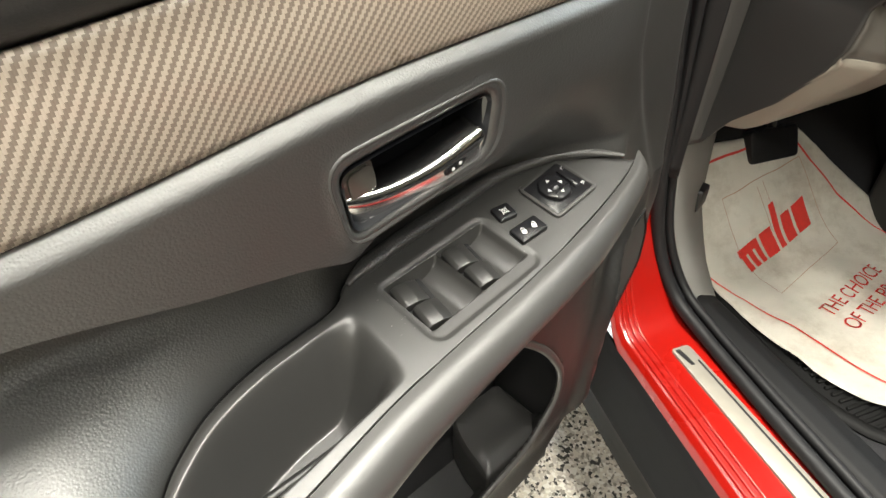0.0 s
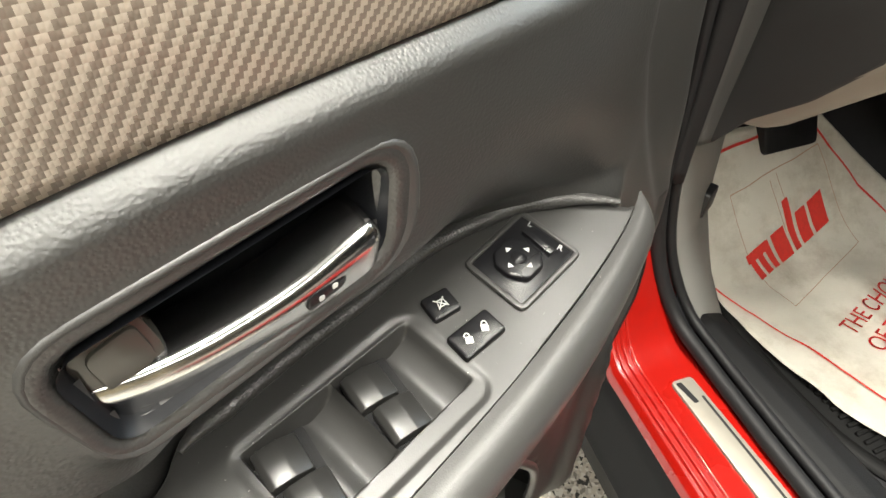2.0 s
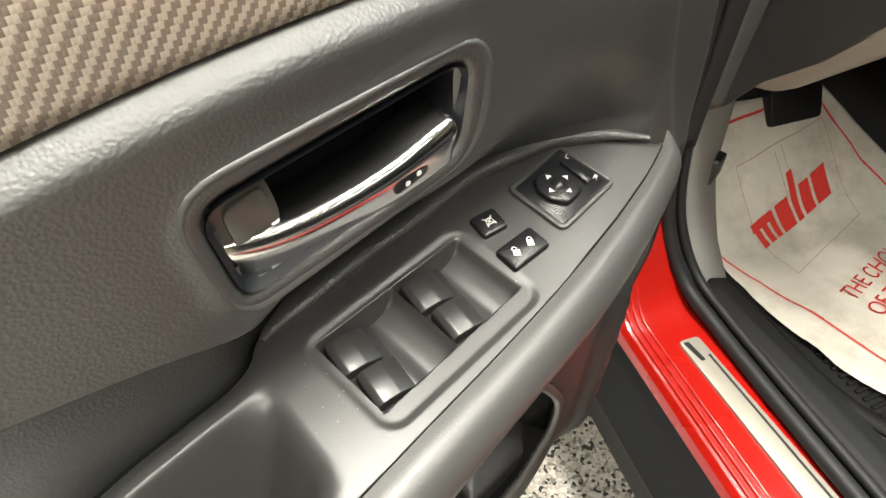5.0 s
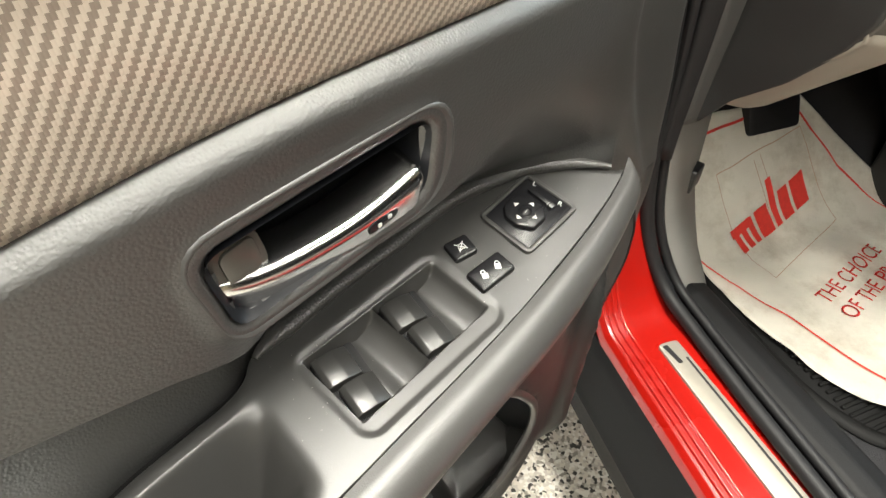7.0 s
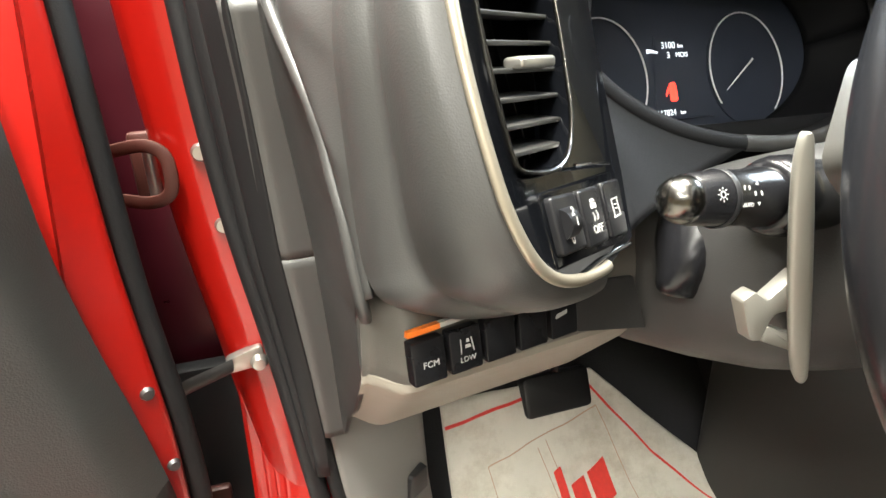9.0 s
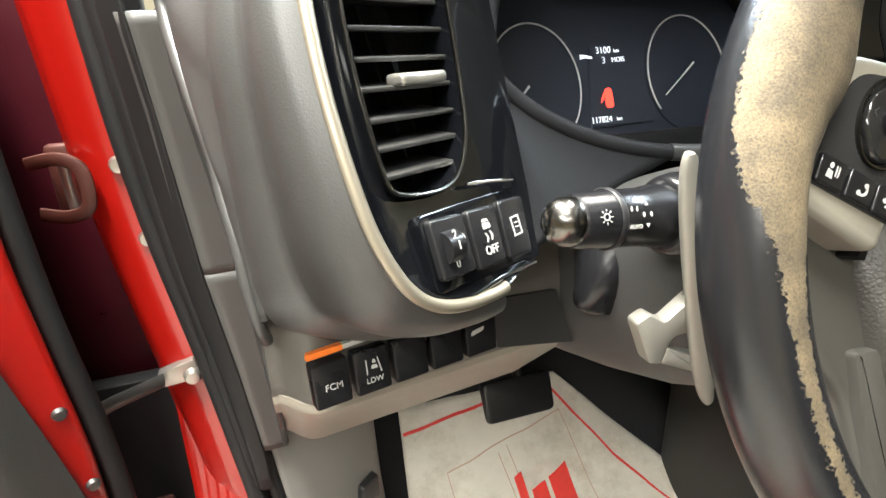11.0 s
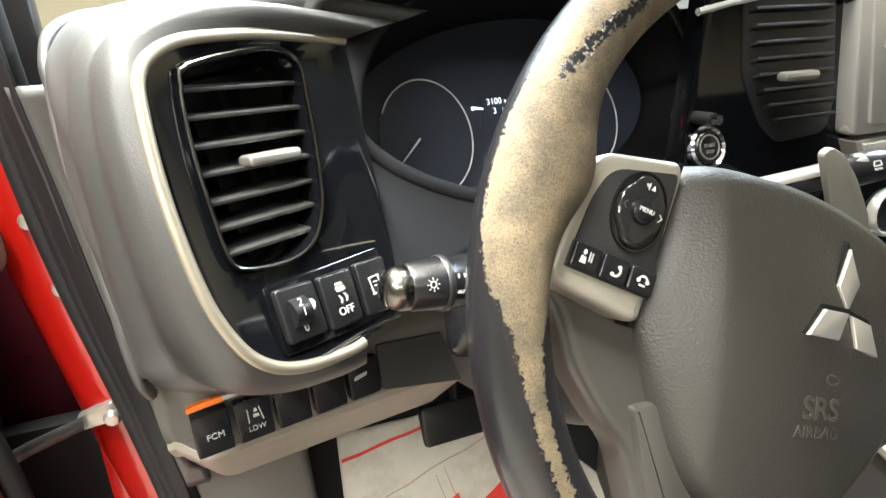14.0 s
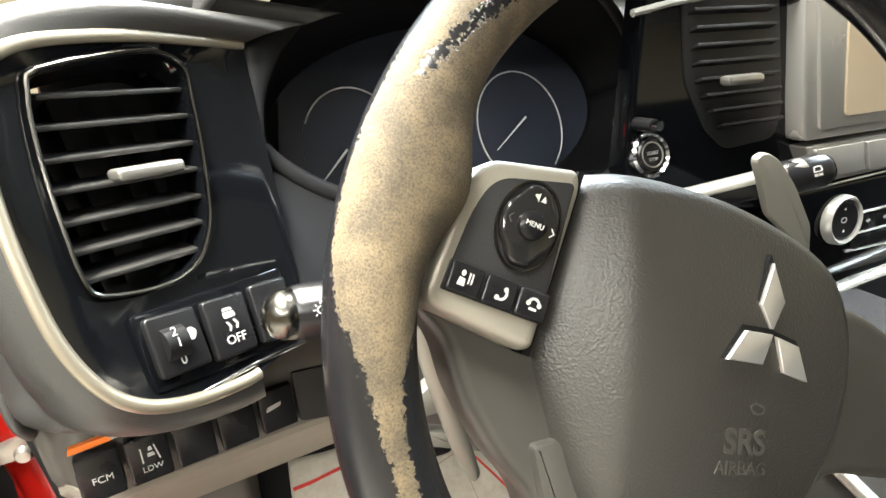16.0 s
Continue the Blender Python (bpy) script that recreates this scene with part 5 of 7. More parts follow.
sheet("pillar_trim", strip_face, spread(0.9156, 1.113, 24), spread(-0.06, 1, 12), M_strip, dash, "grey plastic trim strip beside the seal", thick=0.004)
sheet("lower_pillar_trim", strip_face, spread(0.709, 0.9150, 24), spread(-0.06, 1, 12), M_strip, dash, "grey lower trim strip below a thin seam", thick=0.004)


def cap_pt(z, s):
    hollow = 0.0035 * math.sin(math.pi * s) * step(0.90, 0.96, z)
    groove = 0.0022 * math.exp(-((s - 0.03) / 0.04) ** 2)
    return strip_side(z).lerp(ridge_at(z), s) + Vector((hollow + groove, 0, 0))


sheet("end_cap", cap_pt, spread(0.711, 1.114, 80), spread(0, 1, 30), M_trim, dash, "hollow grey side of the dash end", thick=0.004)
fin = smooth_path([(0.562, 0.720, 1.163), (0.546, 0.590, 1.158), (0.535, 0.512, 1.147), (0.5315, 0.486, 1.128), (0.5325, 0.478, 1.110), (0.536, 0.456, 1.092), (0.541, 0.432, 1.072), (0.546, 0.413, 1.052), (0.550, 0.402, 1.032), (0.552, 0.392, 1.011), (0.555, 0.382, 0.989), (0.557, 0.375, 0.964), (0.560, 0.371, 0.938), (0.5625, 0.378, 0.924)], 6)
part("cap_ridge", sweep(fin, 0.0050, 0.0042, 12, (-0.3, 1, 0.2)), M_dash, dash, "rounded outer ridge of the dash")


def along(line, s):
    """The point at the share s of the line's length."""
    ds = [0.0]
    for p, q in zip(line, line[1:]):
        ds.append(ds[-1] + (q - p).length)
    x = s * ds[-1]
    i = max(k for k in range(len(line) - 1) if ds[k] <= x)
    return line[i].lerp(line[i + 1], (x - ds[i]) / (ds[i + 1] - ds[i]))


inner_edge = smooth_path([(0.760, 0.440, 1.168), (0.700, 0.413, 1.164), (0.655, 0.406, 1.163), (0.620, 0.401, 1.160), (0.590, 0.396, 1.152), (0.572, 0.390, 1.138), (0.565, 0.382, 1.115), (0.5620, 0.375, 1.085), (0.5610, 0.371, 1.050), (0.5610, 0.368, 1.015), (0.5620, 0.366, 0.985), (0.5630, 0.364, 0.960), (0.5650, 0.362, 0.945)], 6)
fin_mid = smooth_path([(0.760, 0.800, 1.185), (0.600, 0.740, 1.172), (0.548, 0.600, 1.160), (0.536, 0.514, 1.148), (0.5325, 0.486, 1.130), (0.5335, 0.478, 1.110), (0.537, 0.456, 1.092), (0.542, 0.432, 1.072), (0.547, 0.413, 1.052), (0.551, 0.402, 1.032), (0.553, 0.392, 1.011), (0.556, 0.382, 0.989), (0.558, 0.375, 0.964), (0.560, 0.370, 0.940)], 6)


def band_pt(s, k):
    p, q = along(inner_edge, k), along(fin_mid, k)
    wide = min(1.0, (q - p).length / 0.06)
    out = Vector((-0.45, -0.30, 0.25)) * (0.012 * math.sin(math.pi * s) * wide)
    return p.lerp(q, s) + out + Vector((0.55, 0.25, -0.05)) * (0.010 * math.exp(-((s - 0.90) / 0.09) ** 2) * step(0.0, 0.5, wide))


sheet("dash_side", band_pt, spread(0, 1, 34), spread(0, 1, 80), M_dash, dash, "smooth grey outer side of the dash", thick=0.003, sharp=70)


# knee panel with its row of switches
def knee_pt(x, s):
    prof = [(0.372, 0.962), (0.366, 0.945), (0.360, 0.925), (0.359, 0.900), (0.363, 0.880), (0.370, 0.867), (0.385, 0.850), (0.43, 0.807), (0.485, 0.754), (0.50, 0.744)]
    q = s * (len(prof) - 1)
    i = min(int(q), len(prof) - 2)
    f = q - i
    y = prof[i][0] * (1 - f) + prof[i + 1][0] * f
    z = prof[i][1] * (1 - f) + prof[i + 1][1] * f
    c = step(0.600, 0.562, x)
    return (x, y + 0.006 + 0.028 * c * c + 0.15 * (x - 0.6), z)


sheet("switch_row_panel", knee_pt, spread(0.560, 0.80, 50), spread(0, 0.56, 30), M_row, dash, "dark grey panel around the switch row", thick=0.004)
# Lower face of the same piece, coloured paler for light from the floor.
sheet("knee_panel", lambda x, s: Vector(knee_pt(x, s)) + Vector((0, 0.0045 * step(0.575, 0.545, s), 0)), spread(0.560, 0.80, 50), spread(0.52, 1, 28), M_kneelit, dash, "lower knee panel, its bounce light put into a greige colour", thick=0.004)
KN_M = axes((0.5955, 0.3590, 0.8980), (0.985, 0.17, 0.02), (-0.03, 0.16, 0.985), (0.17, -0.97, 0.17))
lower = []
for i in range(5):
    x = i * 0.0268
    b = part("row_switch", prism(rounded([(x - 0.0118, -0.0150), (x + 0.0118, -0.0150), (x + 0.0118, 0.0145), (x - 0.0118, 0.0145)], 0.0018, 3), -0.004, 0.0060, 0.0012, 2, KN_M), M_button, dash, ("black collision warning button", "black lane departure button", "blank black switch cover", "blank black switch cover", "black tailgate button")[i])
    lower.append(b)
words("FCM", 0.0060, KN_M @ pose(0.001, -0.002, 0.0063), M_white, lower[0])
words("LDW", 0.0052, KN_M @ pose(0.0275, -0.0065, 0.0063), M_white, lower[1])
for poly in ([(0.0225, -0.002), (0.0233, -0.002), (0.0233, 0.008), (0.0225, 0.008)], [(0.0320, -0.002), (0.0328, -0.002), (0.0310, 0.008), (0.0302, 0.008)], [(0.0259, 0.0012), (0.0301, 0.0012), (0.0297, 0.0036), (0.0263, 0.0036)], [(0.0268, 0.005), (0.0295, 0.005), (0.0288, 0.0075), (0.0274, 0.0075)]):
    part("printed_mark", prism(poly, 0.0062, 0.0064, 0, 1, KN_M), M_white, lower[1])
part("printed_mark", prism(rounded([(0.099, 0.000), (0.109, 0.002), (0.110, 0.005), (0.100, 0.0035)], 0.001, 2), 0.0062, 0.0064, 0, 1, KN_M), M_white, lower[4])
lab = part("label_strip", prism([(-0.0125, 0.0190), (0.066, 0.0212), (0.066, 0.0242), (-0.0115, 0.0222)], 0.000, 0.0052, 0, 1, KN_M), M_white, dash, "white label strip with orange end")
part("label_end", prism([(-0.0128, 0.0188), (0.0100, 0.0195), (0.0100, 0.0230), (-0.0118, 0.0224)], 0.0, 0.0055, 0, 1, KN_M), M_orange, lab, "orange label end")
part("fuse_notch", box(0.626, 0.636, 0.468, 0.478, 0.782, 0.792, 0.001), M_black, dash, "small black notch of the fuse lid")
lid = [(0.6311, 0.4673, 0.7926), (0.6331, 0.5088, 0.7453), (0.7293, 0.5300, 0.7370), (0.7248, 0.4711, 0.8043)]
part("fuse_lid_gap", sweep([Vector(p) + Vector((0, -0.002, -0.002)) for p in lid], 0.0007, 0.0007, 6, (0, 0, 1)), M_black, dash, "thin gap of the fuse lid")
part("row_end_panel", prism(rounded([(0.1215, 0.0200), (0.1770, 0.0125), (0.1900, -0.0340), (0.1215, -0.0170)], 0.002, 2), -0.006, 0.0022, 0.0008, 2, KN_M), M_trim, dash, "dark grey panel at the end of the switch row")

# instrument cluster
CN = Vector((0.08, -0.93, 0.36)).normalized()
CX = Vector((0, 0, 1)).cross(CN)
CX.normalize()
CY = CN.cross(CX)
CL_M = axes((0.803, 0.4955, 1.046), CX, CY, CN)
part("cluster_face", prism(rounded([(-0.075, -0.060), (0.30, -0.060), (0.33, 0.11), (-0.04, 0.12)], 0.03, 5), -0.012, -0.004, 0, 1, CL_M), M_hazeface, dash, "dark instrument cluster face")
for cx, rx, ry, a0, a1, n0, n1 in ((0.0, 0.0437, 0.0520, -85, 150, (-0.0085, 0.000), (-0.0345, -0.0235)), (0.165, 0.0465, 0.0530, -50, 215, (0.1705, 0.008), (0.1325, -0.0190))):
    g = part("gauge", prism(oval(cx, 0, rx, ry, 56), -0.0035, -0.002, 0, 1, CL_M), M_hazeface, dash, "round dark gauge with bright ring")
    arc = [CL_M @ Vector((cx + rx * math.cos(a), ry * math.sin(a), 0.001)) for a in spread(radians(a0), radians(a1), 52)]
    part("gauge_ring", sweep(arc, 0.0009, 0.0008, 6, CN), M_ring, g, "thin silver gauge ring")
    part("needle", sweep([CL_M @ Vector((*n0, 0.004)), CL_M @ Vector((*n1, 0.004))], 0.0006, lambda s: 0.0011 - 0.0006 * s, 6, CN), M_ring, g)
disp = part("display", prism([(0.050, -0.040), (0.118, -0.040), (0.105, 0.035), (0.060, 0.035)], -0.003, -0.001, 0, 1, CL_M), M_hazeface, dash, "small cluster display")
words("3100", 0.0082, CL_M @ pose(0.0735, 0.0258, 0.0), M_lcd, disp)
words("km", 0.0050, CL_M @ pose(0.0875, 0.0250, 0.0), M_lcd, disp)
words("3", 0.0082, CL_M @ pose(0.0725, 0.0170, 0.0), M_lcd, disp)
words("MOIS", 0.0062, CL_M @ pose(0.0880, 0.0170, 0.0), M_lcd, disp)
words("117824", 0.0074, CL_M @ pose(0.0610, -0.0340, 0.0), M_lcd, disp)
words("km", 0.0048, CL_M @ pose(0.0800, -0.0345, 0.0), M_lcd, disp)
part("service_mark", prism([(0.049, 0.0195), (0.053, 0.0205), (0.061, 0.0195), (0.061, 0.0210), (0.053, 0.0230), (0.049, 0.0235)], -0.001, 0.0, 0, 1, CL_M), M_lcd, disp)
part("door_warning", prism(rounded([(0.0685, -0.0240), (0.0765, -0.0240), (0.0760, -0.0070), (0.0690, -0.0070)], 0.003, 3), -0.001, 0.0, 0, 1, CL_M), M_redlamp, disp, "glowing red door-open symbol")
part("door_warning_wing", prism([(0.0640, -0.0190), (0.0680, -0.0140), (0.0680, -0.0105), (0.0650, -0.0150)], -0.001, 0.0, 0, 1, CL_M), M_redlamp, disp)


def hood_pt(a, s):
    """Funnel between the cluster and the dash face."""
    c, e = math.cos(a), math.sin(a)
    x0, y0 = 0.115 + (0.185 if c < 0 else 0.140) * c, 0.020 + (0.085 if e > 0 else 0.082) * e
    x1, y1 = 0.125 + (0.225 if c < 0 else 0.150) * c, 0.020 + (0.125 if e > 0 else 0.100) * e
    q = CL_M @ Vector((x0 + (x1 - x0) * s, y0 + (y1 - y0) * s, -0.004 + 0.075 * s - 0.02 * s * c))
    return q


sheet("cluster_surround", hood_pt, spread(0, 2 * math.pi, 64), spread(0, 1, 10), M_hood, dash, "matte black cluster surround", thick=0.003)
pod_side = smooth_path([(0.085, 0.0755, 0), (0.078, 0.040, 0), (0.070, 0.000, 0), (0.061, -0.050, 0), (0.050, -0.098, 0)], 6)


def bridge_pt(s, k):
    a = POD_M @ along(pod_side, k)
    b = hood_pt(radians(100 + 155 * k), 1.0)
    return a.lerp(b, s) + Vector((0, 0.006, 0)) * math.sin(math.pi * s)


sheet("fascia_bridge", bridge_pt, spread(0, 1, 12), spread(0, 1, 30), M_hood, dash, "matte dark fascia beside the cluster", thick=0.003, sharp=70)
part("cluster_lip", sweep([hood_pt(radians(a), 1.0) + Vector((0, -0.002, 0.001)) for a in range(196, 257, 4)], 0.0032, 0.0058, 12, CN), M_hood, dash, "dark lip below the gauges")
# Rest of the same lip; light from above is put into a paler grey.
part("lit_cluster_lip", sweep([hood_pt(radians(a), 1.0) + Vector((0, -0.002, 0.001)) for a in range(252, 345, 4)], 0.0034, 0.0066, 12, CN), M_trim, dash, "right stretch of the lip, greyer for the light on it")
part("cluster_edge", sweep([hood_pt(radians(a), 1.0) + Vector((0, -0.002, 0)) for a in range(-62, 70, 4)], 0.0034, 0.0060, 12, CN), M_dash, dash, "grey edge of the cluster hood")
sheet("cluster_fascia", lambda x, s: (x, 0.405 + 0.03 * step(0.72, 0.82, x) + 0.015 * s, 0.90 + s * 0.110), spread(0.69, 1.12, 20), spread(0, 1, 8), M_hood, dash, "dark fascia below the cluster", thick=0.004)

# centre: start button, vent, display, climate knobs
def upright(outline, low, high, y, bevel=0.0, seg=2):
    """A plate facing the cabin, its outline given in x and z."""
    return prism(outline, low, high, bevel, seg, Matrix.Translation((0, y, 0)) @ pose(0, 0, 0, 90))


part("centre_face", upright(rounded([(1.010, 0.985), (1.190, 0.955), (1.44, 0.955), (1.44, 1.165), (1.02, 1.165)], 0.015, 4), 0, 0.02, 0.432, 0.003), M_gloss, dash, "glossy black centre fascia")
cvent = part("centre_vent", upright(rounded([(1.056, 1.155), (1.162, 1.155), (1.188, 1.050), (1.182, 1.026), (1.122, 1.022), (1.096, 1.042), (1.068, 1.085)], 0.010, 4), 0.0, 0.006, 0.416, 0.001), M_black, dash, "centre air vent with slats")
for i in range(8):
    z = 1.140 - i * 0.0136
    x0 = lerp_table([(1.038, 1.116), (1.060, 1.094), (1.089, 1.076), (1.14, 1.064)])(z)
    part("slat", (lambda bm: (bm.transform(Matrix.Translation((0, 0.4075, z)) @ pose(0, 0, 0, -22)), bm)[1])(box(x0, 1.157 + (1.126 - z) * 0.31, -0.0058, 0.0058, -0.0014, 0.0014, 0.0008)), M_slat, cvent)
part("vent_knob", box(1.092, 1.132, 0.386, 0.398, 1.0815, 1.0895, 0.003, 2), M_silver, cvent, "silver slider knob on a slat")
part("fascia_line", sweep([(1.005, 0.405, 1.141), (1.04, 0.405, 1.147), (1.075, 0.405, 1.151)], 0.003, 0.003, 8, (0, 0, 1)), M_frame, dash)
st = part("start_button", lathe([(0, 0.010), (0.013, 0.010), (0.0145, 0.0085), (0.0145, 0.0)], 32, pose(1.035, 0.414, 1.026, 72)), M_button, dash, "round black engine start button")
part("start_ring", lathe([(0.0155, 0.0), (0.0155, 0.0085), (0.0175, 0.0105), (0.0195, 0.0085), (0.0195, 0.0)], 36, pose(1.035, 0.414, 1.026, 72)), M_chrome, st, "chrome ring")
words("START", 0.0042, pose(1.035, 0.414, 1.026, 72) @ pose(0, 0.0012, 0.0102), M_white, st)
words("STOP", 0.0038, pose(1.035, 0.414, 1.026, 72) @ pose(0, -0.0042, 0.0102), M_white, st)
part("inner_ring", lathe([(0.0098, 0.0098), (0.0102, 0.0106), (0.0110, 0.0106), (0.0114, 0.0098)], 32, pose(1.035, 0.414, 1.026, 72)), M_silver, st, "thin silver inner ring")
part("trip_knob", sweep([(1.021, 0.436, 1.055), (1.022, 0.410, 1.0555), (1.023, 0.392, 1.056)], 0.0055, 0.0055, 12, (0, 0, 1)), M_black, dash, "black trip reset knob")
part("trip_knob_tip", sweep([(1.0232, 0.391, 1.0562), (1.0238, 0.386, 1.0563)], 0.0042, 0.0042, 12, (0, 0, 1)), M_chrome, dash, "bright tip of the reset knob")
part("screen_frame", upright(rounded([(1.172, 1.165), (1.44, 1.165), (1.44, 1.022), (1.201, 1.022), (1.192, 1.06)], 0.006, 3), 0, 0.02, 0.414, 0.003), M_frame, dash, "silver framed centre screen")
part("screen_panel", upright(rounded([(1.184, 1.160), (1.43, 1.160), (1.43, 1.032), (1.217, 1.032)], 0.004, 3), 0, 0.003, 0.3935, 0.001), M_frame, dash, "silver screen surround")
part("screen", upright(rounded([(1.220, 1.155), (1.42, 1.155), (1.42, 1.043), (1.246, 1.043)], 0.003, 3), 0, 0.002, 0.3905), M_screenglare, dash, "touch screen with a beige reflection as its colour")
part("button_strip", upright(rounded([(1.206, 1.017), (1.44, 1.019), (1.44, 0.982), (1.232, 0.978)], 0.004, 3), 0, 0.02, 0.414, 0.002), M_kick, dash, "grey button strip below the screen")
for x0, x1 in ((1.2120, 1.2815), (1.2830, 1.3500), (1.3515, 1.4300)):
    part("strip_key", upright(rounded([(x0 + 0.004, 1.0140), (x1, 1.0145), (x1 + 0.010, 0.9850), (x0 + 0.016, 0.9835)], 0.002, 3), 0, 0.004, 0.3935, 0.0008), M_frame, dash, "pale grey strip key")
part("climate_panel", upright(rounded([(1.19, 0.972), (1.44, 0.976), (1.44, 0.872), (1.21, 0.868)], 0.008, 3), 0, 0.03, 0.424, 0.003), M_gloss, dash, "glossy black climate panel")
KNOB_M = pose(1.2710, 0.3930, 0.936, 84)
ck = part("climate_knob", lathe([(0, 0.0060), (0.008, 0.0062), (0.0185, 0.0075), (0.0200, 0.0060), (0.0205, 0.0)], 36, KNOB_M), M_button, dash, "round black climate knob")
part("knob_ring", lathe([(0.0207, 0.0), (0.0210, 0.0085), (0.0232, 0.0098), (0.0256, 0.0070), (0.0262, 0.0)], 40, KNOB_M), M_frame, ck, "satin silver ring")
for a in (90, 270):
    part("printed_mark", prism([(x + 0.0115 * math.cos(radians(a)), y + 0.0115 * math.sin(radians(a))) for x, y in ((-0.0016, -0.0011), (0.0016, -0.0011), (0.0, 0.0015))], 0.0066, 0.0070, 0, 1, KNOB_M), M_white, ck)
part("printed_mark", ring_cut(oval(0, 0, 0.0042, 0.0030, 20), oval(0, 0, 0.0034, 0.0022, 20), 0.0060, 0.0065, KNOB_M), M_white, ck)
for k in range(5):
    key = part("climate_key", upright(rounded([(1.3050 + 0.027 * k, 0.9335), (1.3305 + 0.027 * k, 0.9338), (1.3315 + 0.027 * k, 0.9180), (1.3062 + 0.027 * k, 0.9176)], 0.0014, 2), 0, 0.004, 0.3965, 0.0008), M_button, dash, "small glossy black climate key")
    part("printed_mark", upright([(1.3145 + 0.027 * k, 0.9268), (1.3185 + 0.027 * k, 0.9290), (1.3225 + 0.027 * k, 0.9268), (1.3185 + 0.027 * k, 0.9246)], 0, 0.0002, 0.3924), M_white, key)
part("climate_display", upright(rounded([(1.2985, 0.9115), (1.440, 0.9130), (1.440, 0.8990), (1.3020, 0.8970)], 0.003, 3), 0, 0.004, 0.3955, 0.0008), M_button, dash, "narrow dark climate display")
for line in (((1.232, 0.975), (1.33, 0.978), (1.44, 0.981)), ((1.306, 0.9372), (1.36, 0.9385), (1.44, 0.9400)), ((1.306, 0.9148), (1.36, 0.9158), (1.44, 0.9172)), ((1.293, 0.8965), (1.36, 0.8945), (1.44, 0.894))):
    part("silver_line", sweep([(x, 0.393, z) for x, z in line], 0.0014, 0.0014, 8, (0, 0, 1)), M_frame, dash)
part("lower_trim", sweep([(1.22, 0.385, 0.852), (1.30, 0.385, 0.862), (1.44, 0.385, 0.872)], 0.006, 0.008, 10, (0, 0, 1)), M_frame, dash, "silver lower trim")
part("glove_box", box(1.28, 2.0, 0.44, 0.56, 0.58, 0.95, 0.02, 3), M_dark, dash, "dark lower dash on the passenger side")
cons = thing("centre_console", "dark centre console with silver edge trim", "console")
part("console_body", prism(rounded([(0.05, 0.38), (0.62, 0.38), (0.62, 0.86), (0.40, 0.85), (0.05, 0.74)], 0.02, 3), -0.18, 0.0, 0.01, 3, axes((1.10, 0, 0), (0, 1, 0), (0, 0, 1), (-1, 0, 0))), M_trim, cons)
part("console_edge", sweep(smooth_path([(1.095, 0.05, 0.745), (1.095, 0.25, 0.808), (1.10, 0.40, 0.855)], 6), 0.006, 0.006, 10), M_silver, cons, "silver edge trim")
part("tunnel", box(1.16, 1.32, -0.4, 0.9, 0.38, 0.86, 0.03, 3), M_carpet, cons)

# ---------------------------------------------------------------- steering column and wheel
WNv = Vector((0.05, -0.926, 0.375)).normalized()
WX = Vector((0, 0, 1)).cross(WNv)
WX.normalize()
WY = WNv.cross(WX)
HUB = (0.897, 0.181, 1.017)
COL_M = axes(HUB, WX, WY, WNv)
col = thing("steering_column", "grey steering column shroud with control stalks", "steering column", COL_M)


def shroud(n=48):
    """Column cover: a rounded box that leans away towards the dash."""
    bm, rows = bmesh.new(), []
    for z, rx, hi, lo in ((-0.080, 0.035, 0.030, -0.035), (-0.085, 0.054, 0.044, -0.052), (-0.096, 0.064, 0.053, -0.068), (-0.114, 0.074, 0.059, -0.080), (-0.130, 0.098, 0.062, -0.085), (-0.15, 0.107, 0.063, -0.089), (-0.19, 0.111, 0.063, -0.094), (-0.25, 0.112, 0.060, -0.094), (-0.32, 0.110, 0.054, -0.090)):
        row = []
        for i in range(n):
            a = 2 * math.pi * i / n
            c, e = math.cos(a), math.sin(a)
            c, e = math.copysign(abs(c) ** 0.62, c), math.copysign(abs(e) ** 0.62, e)
            row.append(bm.verts.new((c * rx * (1.0 if e > 0 else 1.0 - 0.12 * e * e), e * (hi if e > 0 else -lo) - 0.004, z)))
        rows.append(row)
    for a, b in zip(rows, rows[1:]):
        for i in range(n):
            bm.faces.new((a[i], a[(i + 1) % n], b[(i + 1) % n], b[i]))
    bm.faces.new(rows[0])
    return bm


part("shroud", shroud(), M_shroud, col, "matte grey column shroud", 60)
ci = COL_M.inverted()
p0, p1 = ci @ Vector((0.7730, 0.2890, 1.0040)), ci @ Vector((0.7015, 0.2805, 1.0130))
sd = (p1 - p0).normalized()


def stalk_bm(profile, n=28):
    bm = lathe(profile, n)
    bm.transform(Matrix.Translation(p0) @ sd.to_track_quat("Z", "Y").to_matrix().to_4x4())
    return bm


stk = part("light_stalk", stalk_bm([(0.0, -0.024), (0.0170, -0.024), (0.0165, 0.012), (0.0152, 0.019), (0.0148, 0.037), (0.0154, 0.0385), (0.0154, 0.0415), (0.0145, 0.043), (0.0136, 0.060), (0.012, 0.062), (0, 0.062)]), M_stalk, col, "black light stalk with printed symbols")
part("stalk_ring", stalk_bm([(0.0154, 0.0380), (0.0160, 0.039), (0.0160, 0.041), (0.0154, 0.0420)]), M_black, stk)
part("stalk_tip", stalk_bm([(0.0120, 0.060), (0.0128, 0.062), (0.0122, 0.067), (0.0097, 0.072), (0.0052, 0.0755), (0, 0.0765)]), M_mirror, stk, "dark chrome stalk tip")
